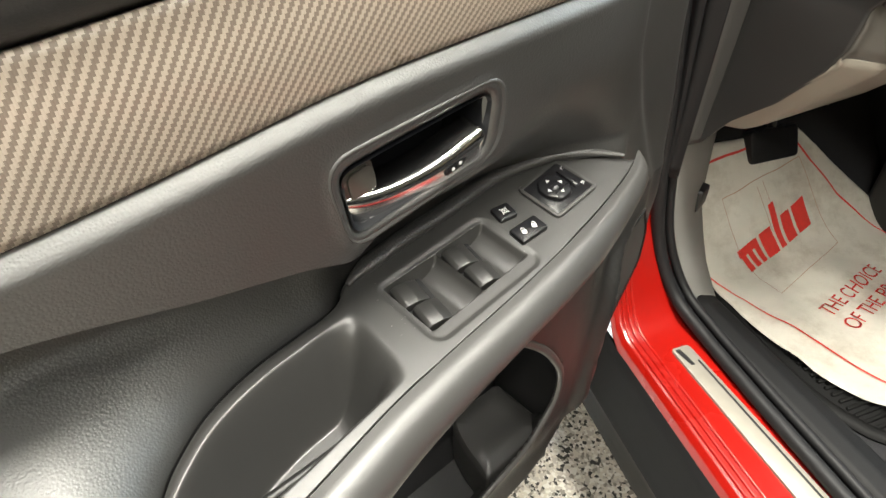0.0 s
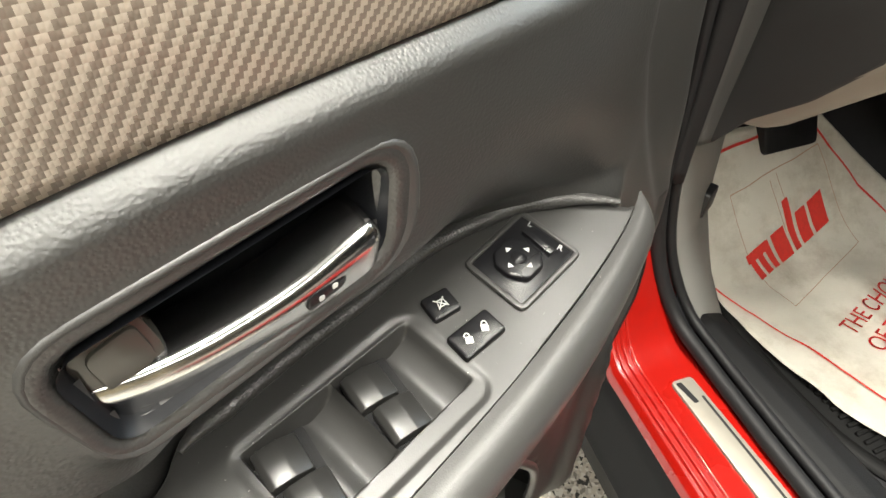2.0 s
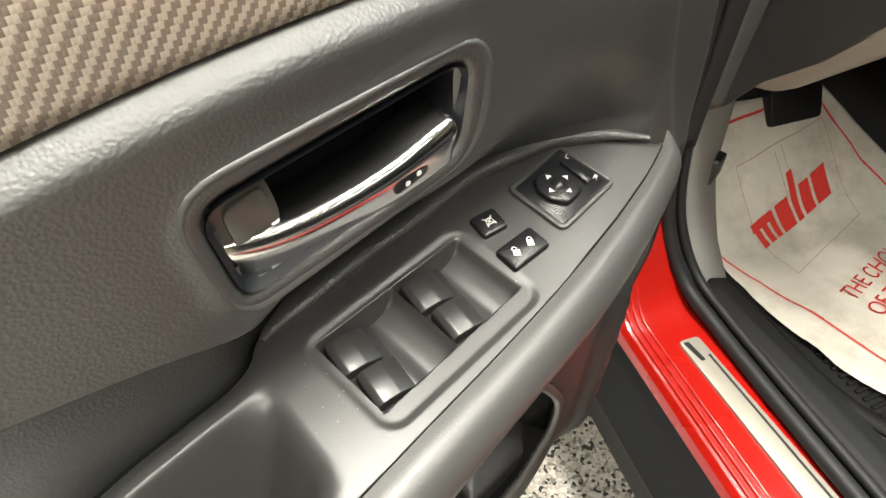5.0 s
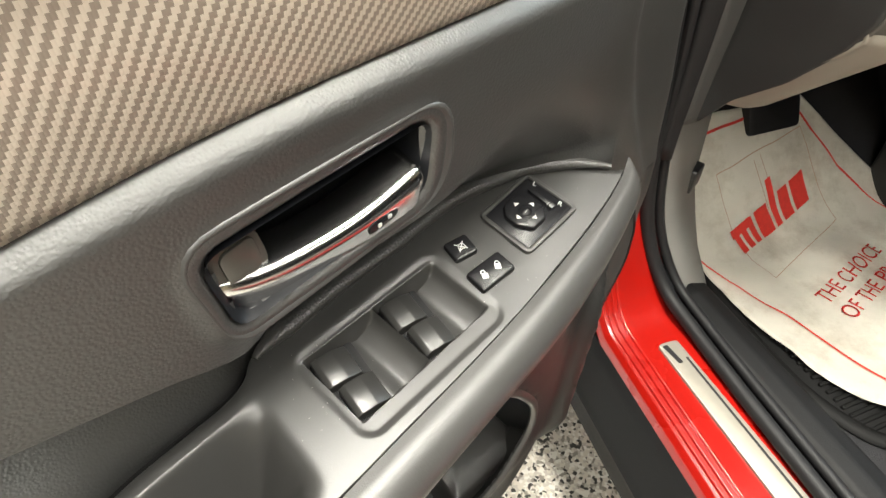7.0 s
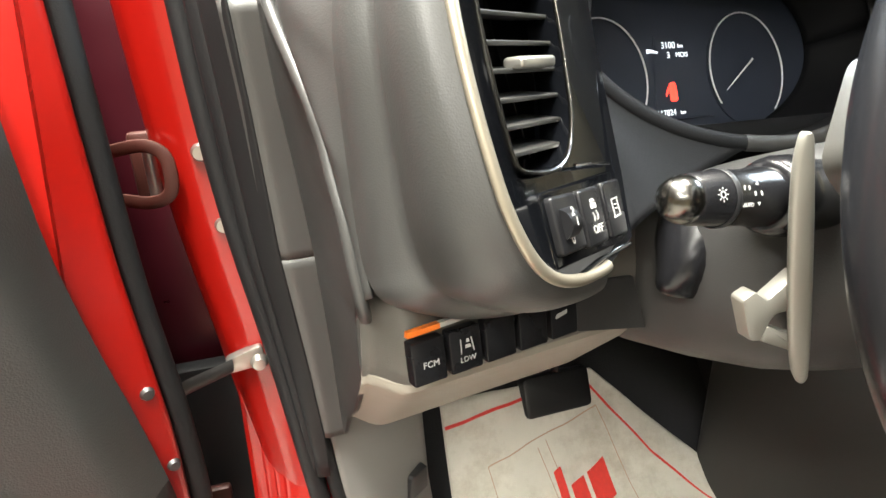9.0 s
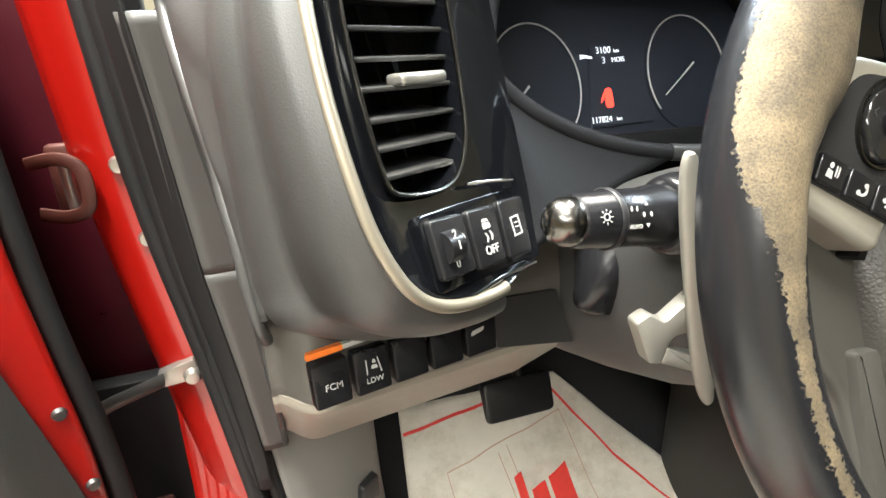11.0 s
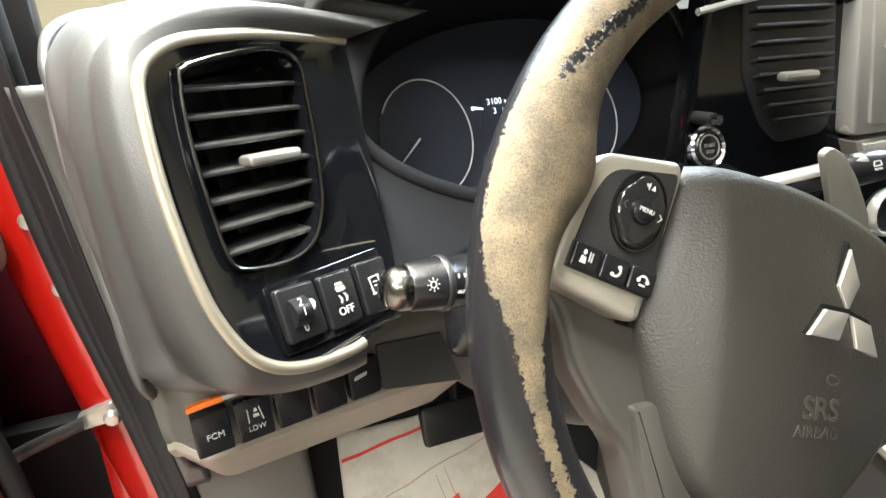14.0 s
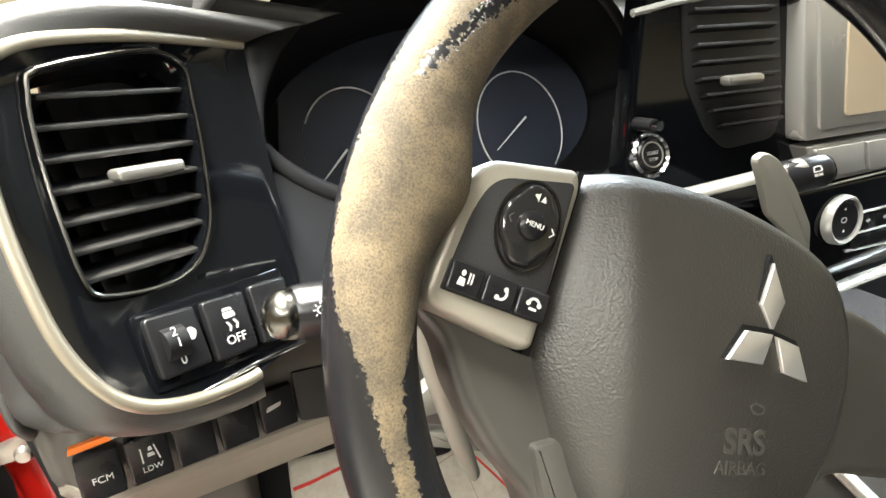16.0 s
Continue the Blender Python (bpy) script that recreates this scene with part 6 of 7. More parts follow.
part("stalk_boot", stalk_bm([(0.0, 0.002), (0.0180, 0.002), (0.0212, -0.001), (0.0228, -0.007), (0.0232, -0.016), (0.0218, -0.019), (0.0200, -0.060), (0.0, -0.060)]), M_stalk, stk, "round black stalk boot", 60)
eye_dir = (ci @ Vector((0.63, 0.01, 1.14)) - p0).normalized()
sx = (eye_dir - sd * eye_dir.dot(sd)).normalized()
STM = axes(p0, -sd, sx.cross(-sd).normalized(), sx)


def on_stalk(x, y, r):
    return STM @ Matrix.Translation((-x, y, r))


def stalk_mark(poly, x, r):
    part("printed_mark", prism(poly, 0, 0.0002, 0, 1, on_stalk(x, 0, r)), M_white, stk)


for i in range(8):
    a = i * math.pi / 4
    stalk_mark([(math.cos(a + d) * q, math.sin(a + d) * q) for q, d in ((0.0026, -0.08), (0.0038, -0.05), (0.0038, 0.05), (0.0026, 0.08))], 0.051, 0.0143)
part("printed_mark", ring_cut(oval(0, 0, 0.0019, 0.0019, 20), oval(0, 0, 0.0014, 0.0014, 20), 0, 0.0002, on_stalk(0.051, 0, 0.0143)), M_white, stk)
words("AUTO", 0.0029, on_stalk(0.033, -0.0058, 0.0141) @ pose(0, 0, 0, 18), M_white, stk)
for dx in (-0.0022, 0.0022):
    stalk_mark(oval(dx * 0.8, 0.003, 0.0006, 0.0013, 10), 0.034, 0.0149)
for dx in (-0.003, 0.003):
    stalk_mark(oval(dx * 0.8, 0.0, 0.0007, 0.0013, 10), 0.026, 0.0152)
for s in (-1, 1):
    stalk_mark([(-0.0012, s * 0.0045), (0.0012, s * 0.0045), (0, s * 0.0064)], 0.026, 0.0148)
lk = [ci @ Vector(p) for p in ((0.800, 0.368, 0.972), (0.786, 0.356, 0.950), (0.780, 0.350, 0.930), (0.779, 0.3485, 0.917))]
part("column_release", sweep(smooth_path(lk, 5), lambda s: 0.019 - 0.006 * s ** 3, lambda s: 0.026 - 0.013 * s ** 3, 14, (0, 1, 0)), M_stalk, col, "dark release knob under the light stalk")
q0, q1 = ci @ Vector((0.96, 0.30, 1.022)), ci @ Vector((1.070, 0.278, 1.037))
wk = part("wiper_stalk", sweep([q0, q0.lerp(q1, 0.5), q0.lerp(q1, 0.85), q1], lambda s: 0.0085 + 0.001 * s, None, 14, (0, 0, 1)), M_stalk, col, "black wiper stalk with silver upper strip")
up = ci.to_3x3() @ Vector((0, -0.35, 0.94))
part("stalk_strip", sweep([q0 + up * 0.0072, q0.lerp(q1, 0.5) + up * 0.0076, q0.lerp(q1, 0.80) + up * 0.0098], 0.0024, 0.0060, 12, up), M_silver, wk, "satin silver upper strip")
part("wiper_end", sweep([q0.lerp(q1, 0.66), q0.lerp(q1, 0.70), q0.lerp(q1, 0.95), q0.lerp(q1, 0.985)], lambda s: 0.0118 if 0.1 < s < 0.9 else 0.0100, None, 16, (0, 0, 1)), M_button, wk, "black end cap with a small white mark")
ws = (ci @ Vector((0.63, 0.03, 1.12)) - q1).normalized()
wd = (q1 - q0).normalized()
ws = (ws - wd * ws.dot(wd)).normalized()
WM = axes(q0.lerp(q1, 0.86) + ws * 0.0119, wd, ws.cross(wd).normalized(), ws)
part("printed_mark", ring_cut(rounded([(-0.0034, -0.0006), (0.0034, -0.0006), (0.0028, 0.0034), (-0.0028, 0.0034)], 0.001, 3), rounded([(-0.0025, 0.0001), (0.0025, 0.0001), (0.0020, 0.0026), (-0.0020, 0.0026)], 0.0006, 3), 0, 0.0002, WM), M_white, wk)
words("REAR", 0.0026, WM @ pose(0, -0.0026, 0), M_white, wk)

wn = Vector((-0.019, -0.926, 0.335)).normalized()
wx = Vector((0, 0, 1)).cross(wn).normalized()
wheel = thing("steering_wheel", "worn leather steering wheel, turned a little clockwise", "steering wheel", axes((0.902, 0.182, 1.0146), wx, wn.cross(wx), wn) @ pose(0, 0, 0, 0, 0, -30))


def worn_leather():
    """Black leather whose finish has flaked off on the driver's side, showing pale fibre."""
    m = mat("worn_leather", (0.02, 0.02, 0.021), 0.35, grain=0.3, grain_size=700, kind="leather")
    n, k = m.node_tree.nodes, m.node_tree.links
    p = n["Principled BSDF"]
    co = n.new("ShaderNodeTexCoord")
    at = n.new("ShaderNodeAttribute")
    at.attribute_name = "wear"
    nz = n.new("ShaderNodeTexNoise")
    nz.inputs["Scale"].default_value, nz.inputs["Detail"].default_value, nz.inputs["Roughness"].default_value = 420, 9, 0.75
    k.new(co.outputs["Object"], nz.inputs["Vector"])

    def op(kind, a, b):
        q = n.new("ShaderNodeMath")
        q.operation = kind
        for i, x in enumerate((a, b)):
            if isinstance(x, (int, float)):
                q.inputs[i].default_value = x
            else:
                k.new(x, q.inputs[i])
        return q.outputs[0]
    f = op("ADD", at.outputs["Fac"], op("MULTIPLY", op("SUBTRACT", nz.outputs["Fac"], 0.5), 1.9))
    r = n.new("ShaderNodeValToRGB")
    r.color_ramp.elements[0].position, r.color_ramp.elements[1].position = 0.49, 0.52
    k.new(f, r.inputs["Fac"])
    pale = n.new("ShaderNodeTexNoise")
    pale.inputs["Scale"].default_value, pale.inputs["Detail"].default_value = 1300, 7
    k.new(co.outputs["Object"], pale.inputs["Vector"])
    tone = n.new("ShaderNodeMix")
    tone.data_type = "RGBA"
    tone.inputs["A"].default_value = (0.042, 0.030, 0.017, 1)
    tone.inputs["B"].default_value = (0.115, 0.088, 0.049, 1)
    speck = n.new("ShaderNodeMapRange")
    speck.inputs["From Min"].default_value, speck.inputs["From Max"].default_value = 0.26, 0.62
    k.new(pale.outputs["Fac"], speck.inputs["Value"])
    k.new(speck.outputs["Result"], tone.inputs["Factor"])
    base = n.new("ShaderNodeMix")
    base.data_type = "RGBA"
    base.inputs["A"].default_value = (0.008, 0.008, 0.009, 1)
    blot = n.new("ShaderNodeTexNoise")
    blot.inputs["Scale"].default_value, blot.inputs["Detail"].default_value = 70, 6
    k.new(co.outputs["Object"], blot.inputs["Vector"])
    stain = n.new("ShaderNodeMapRange")
    stain.inputs["From Min"].default_value, stain.inputs["From Max"].default_value = 0.35, 0.65
    stain.inputs["To Min"].default_value, stain.inputs["To Max"].default_value = 0.55, 1.12
    k.new(blot.outputs["Fac"], stain.inputs["Value"])
    worn = n.new("ShaderNodeMix")
    worn.data_type, worn.blend_type = "RGBA", "MULTIPLY"
    worn.inputs["Factor"].default_value = 1.0
    k.new(tone.outputs["Result"], worn.inputs["A"])
    k.new(stain.outputs["Result"], worn.inputs["B"])
    k.new(worn.outputs["Result"], base.inputs["B"])
    k.new(r.outputs["Color"], base.inputs["Factor"])
    k.new(base.outputs["Result"], p.inputs["Base Color"])
    rough = n.new("ShaderNodeMapRange")
    rough.inputs["To Min"].default_value, rough.inputs["To Max"].default_value = 0.24, 0.8
    k.new(r.outputs["Color"], rough.inputs["Value"])
    k.new(rough.outputs["Result"], p.inputs["Roughness"])
    b = n.new("ShaderNodeBump")
    b.inputs["Strength"].default_value, b.inputs["Distance"].default_value = 0.5, 0.0008
    k.new(op("MULTIPLY", nz.outputs["Fac"], op("ADD", 0.15, r.outputs["Color"])), b.inputs["Height"])
    k.new(b.outputs["Normal"], p.inputs["Normal"])
    return m


wear_low = smooth_table([(90, 60), (150, 34), (165, 24), (190, 18), (198, 36), (203, 64), (210, 78), (225, 85), (265, 90)])
wear_high = smooth_table([(90, 182), (192, 186), (200, 146), (206, 116), (213, 107), (240, 104), (265, 100)])


def seg_distance(x, y, ax, ay, bx, by):
    dx, dy = bx - ax, by - ay
    f = min(1.0, max(0.0, ((x - ax) * dx + (y - ay) * dy) / (dx * dx + dy * dy)))
    return math.hypot(x - ax - f * dx, y - ay - f * dy)


def rim_mesh():
    R, n, k = 0.1748, 240, 48
    verts, wear = [], []
    for i in range(n):
        a = 2 * math.pi * i / n
        for j in range(k):
            b = 2 * math.pi * j / k
            thick = 0.0168
            rr = R + thick * math.cos(b) * 0.97
            rr -= 0.013 * max(0.0, -math.cos(b)) * math.exp(-((math.degrees(a) - 182) / 9) ** 2)
            verts.append((rr * math.cos(a), rr * math.sin(a), thick * 1.08 * math.sin(b)))
            # worn from the top to the lower left, on the face towards the driver
            deg = math.degrees(a)
            bd = math.degrees(b)
            spare = math.exp(-(seg_distance(deg * 2.95, bd * 0.29, 463, 30.5, 507, 20.0) / 5.5) ** 2)
            reach = min(1.2, max(-0.6, 0.5 + min(bd - wear_low(deg), wear_high(deg) - bd) / 26))
            ends = step(92, 112, deg) * (1 - step(256, 274, deg))
            wear.append(reach * ends - 0.9 * spare)
    faces = [(i * k + j, ((i + 1) % n) * k + j, ((i + 1) % n) * k + (j + 1) % k, i * k + (j + 1) % k) for i in range(n) for j in range(k)]
    mesh = bpy.data.meshes.new("rim")
    mesh.from_pydata(verts, [], faces)
    at = mesh.attributes.new("wear", "FLOAT", "POINT")
    at.data.foreach_set("value", wear)
    return mesh


M_worn = worn_leather()
finish(rim_mesh(), "rim", M_worn, wheel, "black leather rim worn to pale fibre")


# airbag cover
def cover_z(x, y, edge):
    """Height of the cover: a soft dome; a flatter facet beyond a crease on the driver's outer side stands in for a
    shadow edge.
    """
    d = math.hypot((x + 0.008) / 0.10, (y + 0.035) / 0.10)
    z = 0.0045 - 0.013 * d * d
    crease = x - (-0.0745 + 0.25 * (0.03 - y))
    if crease < 0:
        z += 0.40 * crease
    return z - 0.016 * max(0.0, 1 - edge / 0.009) ** 2.4


def dome_plate(outline, z0, n=26):
    """The cover over its outline, with rounded edges falling to z0."""
    bm, rows = bmesh.new(), []
    cx, cy = -0.008, -0.035
    rows.append([bm.verts.new((x, y, z0)) for x, y in outline])
    for i in range(n):
        f = 1 - (1 - i / n) ** 1.6 if i else 0.0
        row = []
        for x, y in outline:
            px, py = x + (cx - x) * f, y + (cy - y) * f
            row.append(bm.verts.new((px, py, cover_z(px, py, f * math.hypot(x - cx, y - cy)))))
        rows.append(row)
    for a, b in zip(rows, rows[1:]):
        for i in range(len(outline)):
            j = (i + 1) % len(outline)
            bm.faces.new((a[i], a[j], b[j], b[i]))
    top = bm.verts.new((cx, cy, cover_z(cx, cy, 1)))
    for i in range(len(outline)):
        bm.faces.new((rows[-1][i], rows[-1][(i + 1) % len(outline)], top))
    return bm


M_hub = mat("airbag_skin", (0.034, 0.0322, 0.029), 0.42, grain=0.32, grain_size=900, kind="leather", vary=0.08)
M_emblem = mat("emblem_silver", (0.80, 0.79, 0.76), 0.3, 0.8, vary=0.04)
M_padgloss = mat("pad_gloss", (0.012, 0.012, 0.012), 0.14, spec=0.5, vary=0.05)
M_emboss = mat("emboss", (0.058, 0.055, 0.049), 0.30)
cover_pts = [(-0.0985, 0.0275), (-0.070, 0.0395), (-0.034, 0.0455), (0.000, 0.0455), (0.028, 0.0430), (0.052, 0.0365), (0.072, 0.0130), (0.0795, -0.0330), (0.069, -0.076), (0.045, -0.112), (0.010, -0.128), (-0.024, -0.126), (-0.0525, -0.1070), (-0.0740, -0.0810), (-0.0965, -0.0530)]
cover_line = []
for i, p in enumerate(rounded(cover_pts, [0.004, 0.02, 0.02, 0.02, 0.02, 0.02, 0.02, 0.02, 0.02, 0.02, 0.02, 0.02, 0.02, 0.02, 0.006], 3)):
    q = rounded(cover_pts, [0.004, 0.02, 0.02, 0.02, 0.02, 0.02, 0.02, 0.02, 0.02, 0.02, 0.02, 0.02, 0.02, 0.02, 0.006], 3)[(i + 1) % 60]
    k = max(1, int(math.hypot(q[0] - p[0], q[1] - p[1]) / 0.003))
    cover_line += [(p[0] + (q[0] - p[0]) * j / k, p[1] + (q[1] - p[1]) * j / k) for j in range(k)]
cover = part("airbag_cover", dome_plate(cover_line, -0.050), M_hub, wheel, "grained grey airbag cover", 60)
M_spoke = mat("spoke_satin", (0.062, 0.059, 0.053), 0.36, 0.3, grain=0.1, grain_size=900)
left_spoke = [(-0.158, 0.008), (-0.10, 0.026), (0.10, 0.026), (0.160, 0.012), (0.160, -0.05), (0.095, -0.06), (0.068, -0.10), (0.062, -0.166), (-0.030, -0.166), (-0.0560, -0.128), (-0.0703, -0.1081), (-0.0860, -0.1000), (-0.1000, -0.0895), (-0.1150, -0.0768), (-0.1300, -0.0560), (-0.155, -0.046)]
part("spoke_base", prism(rounded(left_spoke, 0.010, 4), -0.045, -0.020, 0.007, 3), M_spoke, wheel, "grey spoke casting")
part("spoke_insert", prism(rounded([(-0.0790, -0.0870), (-0.0640, -0.0795), (-0.0480, -0.0980), (-0.022, -0.128), (-0.010, -0.166), (-0.026, -0.166), (-0.0520, -0.126), (-0.0670, -0.1060)], 0.003, 3), -0.03, -0.0150, 0.003, 2), M_spoke, wheel, "satin lower spoke insert")
M_padframe = mat("pad_silver", (0.30, 0.28, 0.235), 0.36, 0.4, vary=0.05)
PADO = rounded([(-0.1500, -0.0480), (-0.1478, 0.0000), (-0.1410, 0.0130), (-0.1030, 0.0240), (-0.0995, 0.0180), (-0.0990, -0.0500), (-0.1035, -0.0525)], [0.009, 0.016, 0.012, 0.004, 0.004, 0.004, 0.004], 5)
sp = part("switch_pad", prism(PADO, -0.030, -0.002, 0.0045, 4), M_padframe, wheel, "satin silver framed switch pad")
PADI = rounded([(-0.1430, -0.0400), (-0.1410, -0.0080), (-0.1360, 0.0070), (-0.1035, 0.0175), (-0.1005, -0.0400)], [0.003, 0.018, 0.014, 0.003, 0.003], 5)
part("pad_face", prism(PADI, -0.004, -0.0012, 0.0006, 2), M_dark, sp)
CX_, CY_ = -0.1180, -0.0062


def petal(r, n=64):
    """The control pad: an oval waisted at its four diagonals."""
    out = []
    for i in range(n):
        a = 2 * math.pi * i / n
        k = r * (1 - 0.10 * (0.5 - 0.5 * math.cos(4 * a)) ** 3)
        out.append((CX_ + 0.0126 * k * math.cos(a), CY_ + 0.0168 * k * math.sin(a)))
    return out


part("pad_well", prism(oval(CX_, CY_, 0.0136, 0.0180, 40), -0.002, -0.0008, 0.0003, 1), M_black, sp, "black well round the control pad")
part("pad_rim", ring_cut(oval(CX_, CY_, 0.0136, 0.0180, 48), oval(CX_, CY_, 0.0129, 0.0172, 48), -0.004, 0.0004), M_mirror, sp, "thin bright rim")
part("round_pad", prism(petal(0.97), -0.002, 0.0024, 0.0022, 4), M_padgloss, sp, "glossy dark oval control pad")
part("centre_key", lathe([(0, 0.0052), (0.0040, 0.0049), (0.0056, 0.0040), (0.0062, 0.0018), (0.0062, 0.0)], 28, pose(CX_, CY_, 0)), M_button, sp, "domed black menu key")
words("MENU", 0.0028, pose(CX_, CY_, 0.0053), M_white, sp)
part("printed_mark", prism([(CX_ + x, CY_ + y) for x, y in ((0.0082, -0.0018), (0.0087, -0.0018), (0.0103, 0.0), (0.0087, 0.0018), (0.0082, 0.0018), (0.0097, 0.0))], 0.0024, 0.0027), M_white, sp)
part("printed_mark", prism([(CX_ + x, CY_ + y) for x, y in ((-0.0082, -0.0018), (-0.0087, -0.0018), (-0.0103, 0.0), (-0.0087, 0.0018), (-0.0082, 0.0018), (-0.0097, 0.0))], 0.0024, 0.0027), M_grille, sp)
part("printed_mark", prism([(CX_ + x, CY_ + y) for x, y in ((-0.0022, 0.0112), (-0.0010, 0.0104), (-0.0002, 0.0094), (-0.0002, 0.0130), (-0.0010, 0.0121), (-0.0022, 0.0121))], 0.0024, 0.0027), M_white, sp)
part("printed_mark", prism([(CX_ + x, CY_ + y) for x, y in ((0.0008, 0.0100), (0.0030, 0.0100), (0.0019, 0.0124))], 0.0024, 0.0027), M_white, sp)
part("button_well", prism(rounded([(-0.1435, -0.0402), (-0.0995, -0.0402), (-0.0995, -0.0282), (-0.1430, -0.0282)], 0.001, 2), -0.002, -0.0008), M_black, sp)
for i, (x, lab) in enumerate(((-0.1356, "black voice button"), (-0.1208, "black call button"), (-0.1065, "black hang-up button"))):
    kb = part("wheel_button", prism(rounded([(x - 0.0068, -0.0397), (x + 0.0066, -0.0397), (x + 0.0066, -0.0287), (x - 0.0068, -0.0287)], 0.0012, 3), -0.003, 0.0012, 0.0009, 3), M_button, sp, lab)
    z, yc = 0.0012, -0.0342
    if i == 0:
        part("printed_mark", prism(oval(x - 0.0016, yc + 0.0022, 0.0009, 0.0012, 10), z, z + 0.0002), M_white, kb)
        part("printed_mark", prism([(x - 0.0032, yc - 0.0026), (x - 0.0002, yc - 0.0026), (x - 0.0004, yc + 0.0002), (x - 0.0028, yc + 0.0006)], z, z + 0.0002), M_white, kb)
        for d in (0.0008, 0.0020):
            part("printed_mark", prism([(x + d, yc - 0.0014), (x + d + 0.0006, yc - 0.0010), (x + d + 0.0006, yc + 0.0026), (x + d, yc + 0.0030)], z, z + 0.0002), M_white, kb)
    else:
        a = 0.9 if i == 1 else 0.0
        arc = [(0.0029 * math.cos(t), 0.0029 * math.sin(t)) for t in spread(radians(20), radians(160), 8)] + [(0.0019 * math.cos(t), 0.0019 * math.sin(t)) for t in spread(radians(160), radians(20), 8)]
        if i == 1:
            arc = [(-px, -py) for px, py in arc]
        arc = [(x + px * math.cos(a) - py * math.sin(a), yc + px * math.sin(a) + py * math.cos(a)) for px, py in arc]
        part("printed_mark", prism(arc, z, z + 0.0002), M_white, kb)
        for e in (radians(20), radians(160)):
            q = -1 if i == 1 else 1
            px, py = q * 0.0025 * math.cos(e), q * (0.0025 * math.sin(e) - 0.0006)
            part("printed_mark", prism(oval(x + px * math.cos(a) - py * math.sin(a), yc + px * math.sin(a) + py * math.cos(a), 0.0010, 0.0010, 10), z, z + 0.0002), M_white, kb)
        if i == 2:
            part("printed_mark", prism([(x - 0.0016, yc - 0.0022), (x + 0.0016, yc - 0.0022), (x + 0.0016, yc - 0.0012), (x - 0.0016, yc - 0.0012)], z, z + 0.0002), M_white, kb)
part("pad_gap", prism([(-0.0992, 0.026), (-0.0965, 0.027), (-0.0955, -0.053), (-0.0992, -0.053)], -0.03, -0.010), M_clad, wheel, "dark gap beside the cover")

# emblem: three plain silver rhombs, each over an offset black plate for its shadow
for quad in ([(0.0070, -0.0088), (-0.0028, 0.0010), (-0.0016, 0.0205), (0.0098, 0.0062)], [(0.0060, -0.0098), (-0.0088, -0.0125), (-0.0150, -0.0272), (0.0042, -0.0240)], [(0.0092, -0.0098), (0.0228, -0.0102), (0.0330, -0.0238), (0.0180, -0.0238)]):
    mx, my = sum(p[0] for p in quad) / 4, sum(p[1] for p in quad) / 4
    h = cover_z(mx, my, 1)
    part("emblem_rhomb", prism(quad, h - 0.004, h + 0.0022, 0.0005, 2), M_emblem, wheel, "plain polished silver rhomb")
    part("emblem_shade", prism([(mx + (x - mx) * 1.16 - 0.0006, my + (y - my) * 1.16 + 0.0012) for x, y in quad], h - 0.004, h + 0.0004), M_clad, wheel, "black plate painting the shadow round the rhomb")
words("SRS", 0.0150, pose(0.0075, -0.0580, cover_z(0.0075, -0.058, 1) + 0.0006, 0, 0, 12), M_emboss, wheel, bold=0.0003)
words("AIRBAG", 0.0082, pose(0.0098, -0.0690, cover_z(0.0098, -0.069, 1) + 0.0006, 0, 0, 12), M_emboss, wheel)
part("embossed_mark", ring_cut(oval(0.0095, -0.0425, 0.0042, 0.0026, 18), oval(0.0095, -0.0425, 0.0032, 0.0017, 18), cover_z(0.0095, -0.0425, 1) - 0.001, cover_z(0.0095, -0.0425, 1) + 0.0006), M_emboss, wheel)
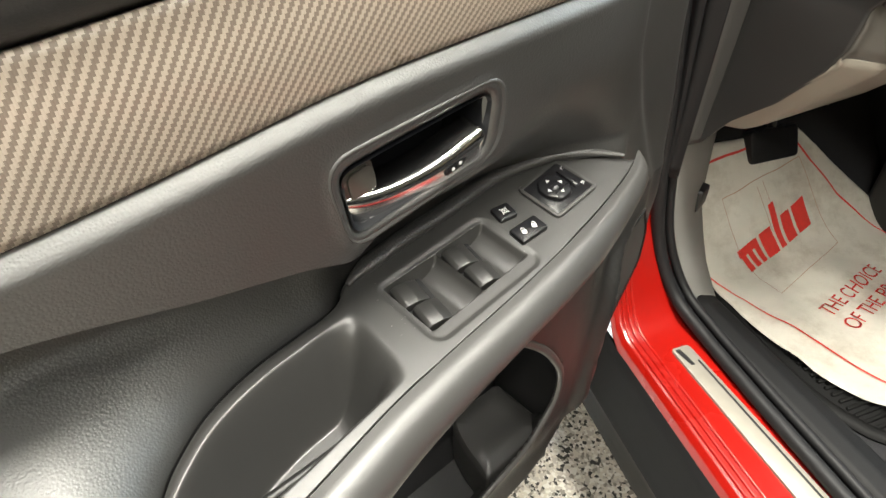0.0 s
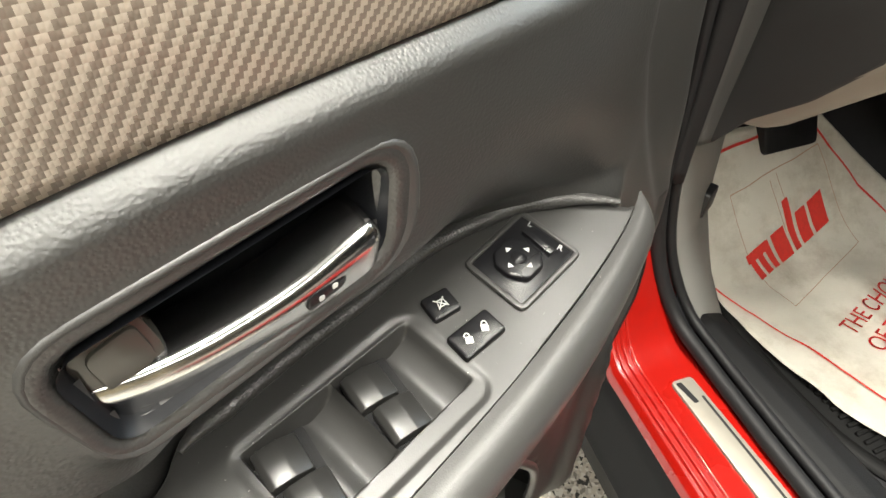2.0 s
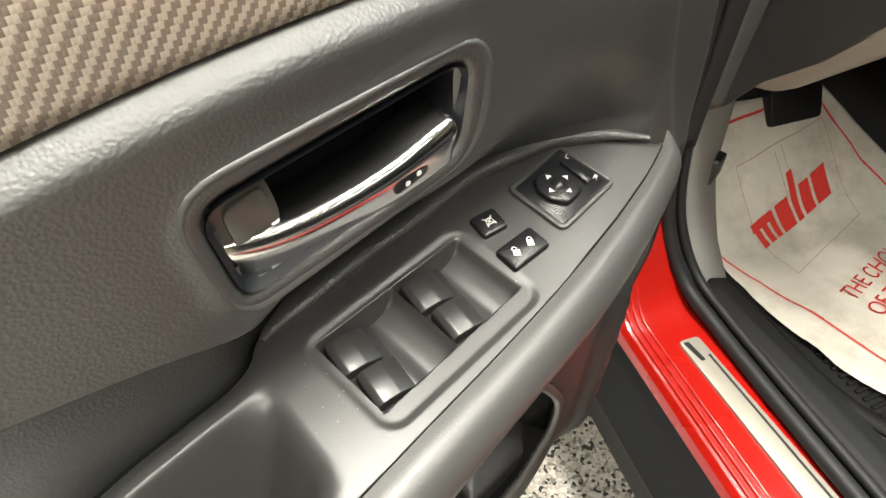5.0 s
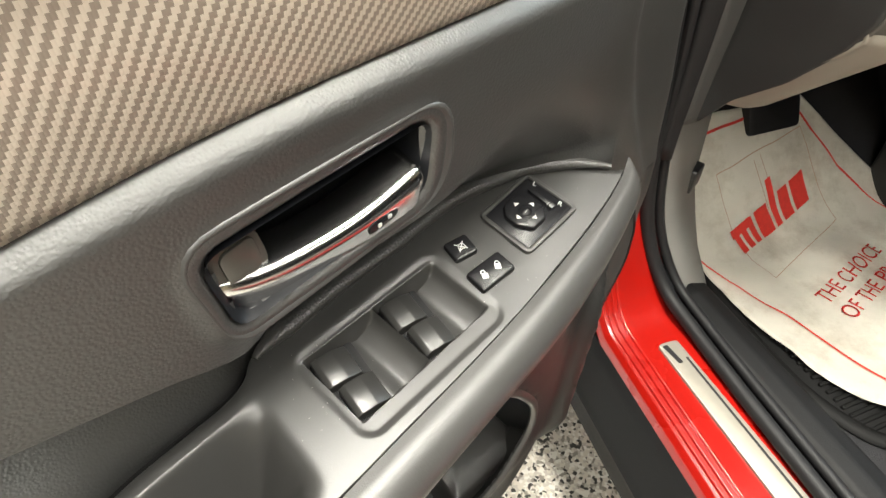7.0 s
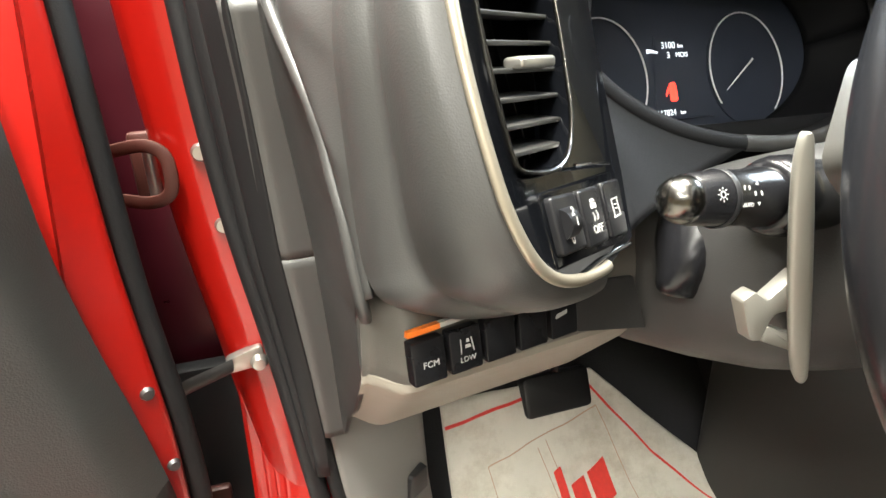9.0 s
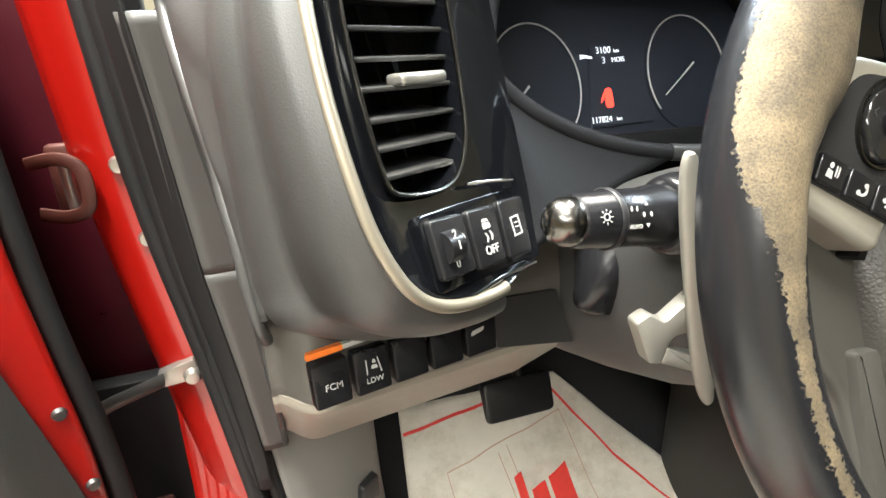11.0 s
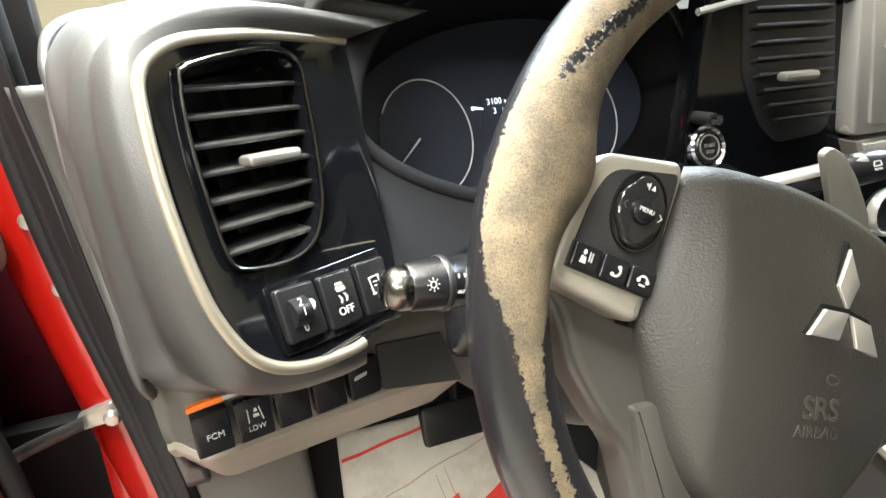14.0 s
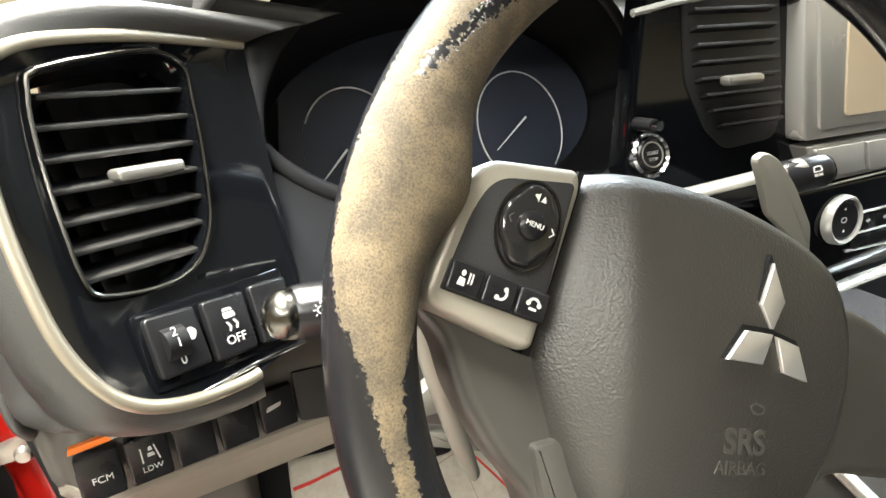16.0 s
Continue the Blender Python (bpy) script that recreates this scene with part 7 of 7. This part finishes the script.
# shift paddles behind the wheel, fixed to the column
left_bar = [ci @ Vector(p) for p in ((0.7611, 0.262, 1.0448), (0.7639, 0.262, 1.0266), (0.7725, 0.262, 0.9897), (0.7845, 0.262, 0.9409), (0.7930, 0.262, 0.9095), (0.7980, 0.262, 0.8958))]
pad = part("shift_paddle", sweep(smooth_path(left_bar, 8), 0.0032, lambda s: 0.0062 * (0.30 + 0.70 * math.sin(math.pi * min(1.0, max(0.0, s))) ** 0.55), 16, (0, 1, 0), square=2.6), M_paddle, col, "satin silver gearshift paddle")
for outline in ([(0.765, 0.956), (0.775, 0.949), (0.794, 0.963), (0.800, 0.939), (0.783, 0.939), (0.779, 0.933), (0.776, 0.923), (0.768, 0.925), (0.757, 0.952)], [(0.776, 0.923), (0.779, 0.933), (0.789, 0.927), (0.806, 0.920), (0.810, 0.907), (0.791, 0.916)]):
    part("paddle_foot", (lambda bm: (bm.transform(ci), bm)[1])(prism(rounded(outline, 0.0025, 3), -0.006, 0.003, 0.0015, 2, Matrix.Translation((-0.012, 0.268, 0.004)) @ pose(0, 0, 0, 90))), M_paddle, pad)
blade = rounded([(0.985, 1.057), (0.993, 1.060), (1.005, 1.054), (1.022, 1.036), (1.043, 1.006), (1.047, 0.985), (1.003, 1.019)], 0.004, 3)
part("shift_paddle", (lambda bm: (bm.transform(ci), bm)[1])(prism(blade, -0.002, 0.003, 0.0015, 2, Matrix.Translation((0, 0.265, 0)) @ pose(0, 0, 0, 90))), M_paddle, col, "satin silver gearshift paddle")

# front edge of the driver seat
seat = thing("driver_seat", "dark grey cloth driver seat front edge with black side cover", "seat")
part("cushion", prism(rounded([(-0.45, 0.47), (0.03, 0.47), (0.060, 0.54), (0.045, 0.64), (-0.02, 0.69), (-0.45, 0.66)], 0.03, 5), -0.15, 0.20, 0.03, 4, axes((0.95, 0, 0), (0, 1, 0), (0, 0, 1), (1, 0, 0))), M_seat, seat, "dark cloth cushion")
part("side_cover", prism(rounded([(-0.45, 0.42), (0.02, 0.42), (0.120, 0.455), (0.135, 0.490), (0.08, 0.520), (-0.45, 0.56)], 0.02, 5), -0.02, 0.02, 0.008, 3, axes((0.735, 0, 0), (0, 1, 0), (0, 0, 1), (1, 0, 0))), M_black, seat, "black plastic seat side cover")
part("front_cover", prism(rounded([(-0.02, 0.43), (0.12, 0.43), (0.155, 0.475), (0.125, 0.505), (-0.02, 0.52)], 0.015, 5), -0.11, 0.14, 0.010, 3, axes((0.93, 0, 0), (0, 1, 0), (0, 0, 1), (1, 0, 0))), M_kick, seat, "grey plastic cover under the cushion")
for x in (0.80, 1.08):
    part("seat_rail", box(x - 0.018, x + 0.018, -0.40, 0.13, 0.385, 0.440, 0.004), M_strap, seat, "steel seat rail")
scrap = thing("paper_scrap", "small torn white paper scrap on black carpet", "paper scrap")
part("scrap", prism([(0.0, 0.0), (0.018, 0.004), (0.021, 0.010), (0.006, 0.009)], 0.0, 0.0012, 0, 1, pose(0.668, 0.232, 0.3885, 8, -6, 12)), M_white, scrap)
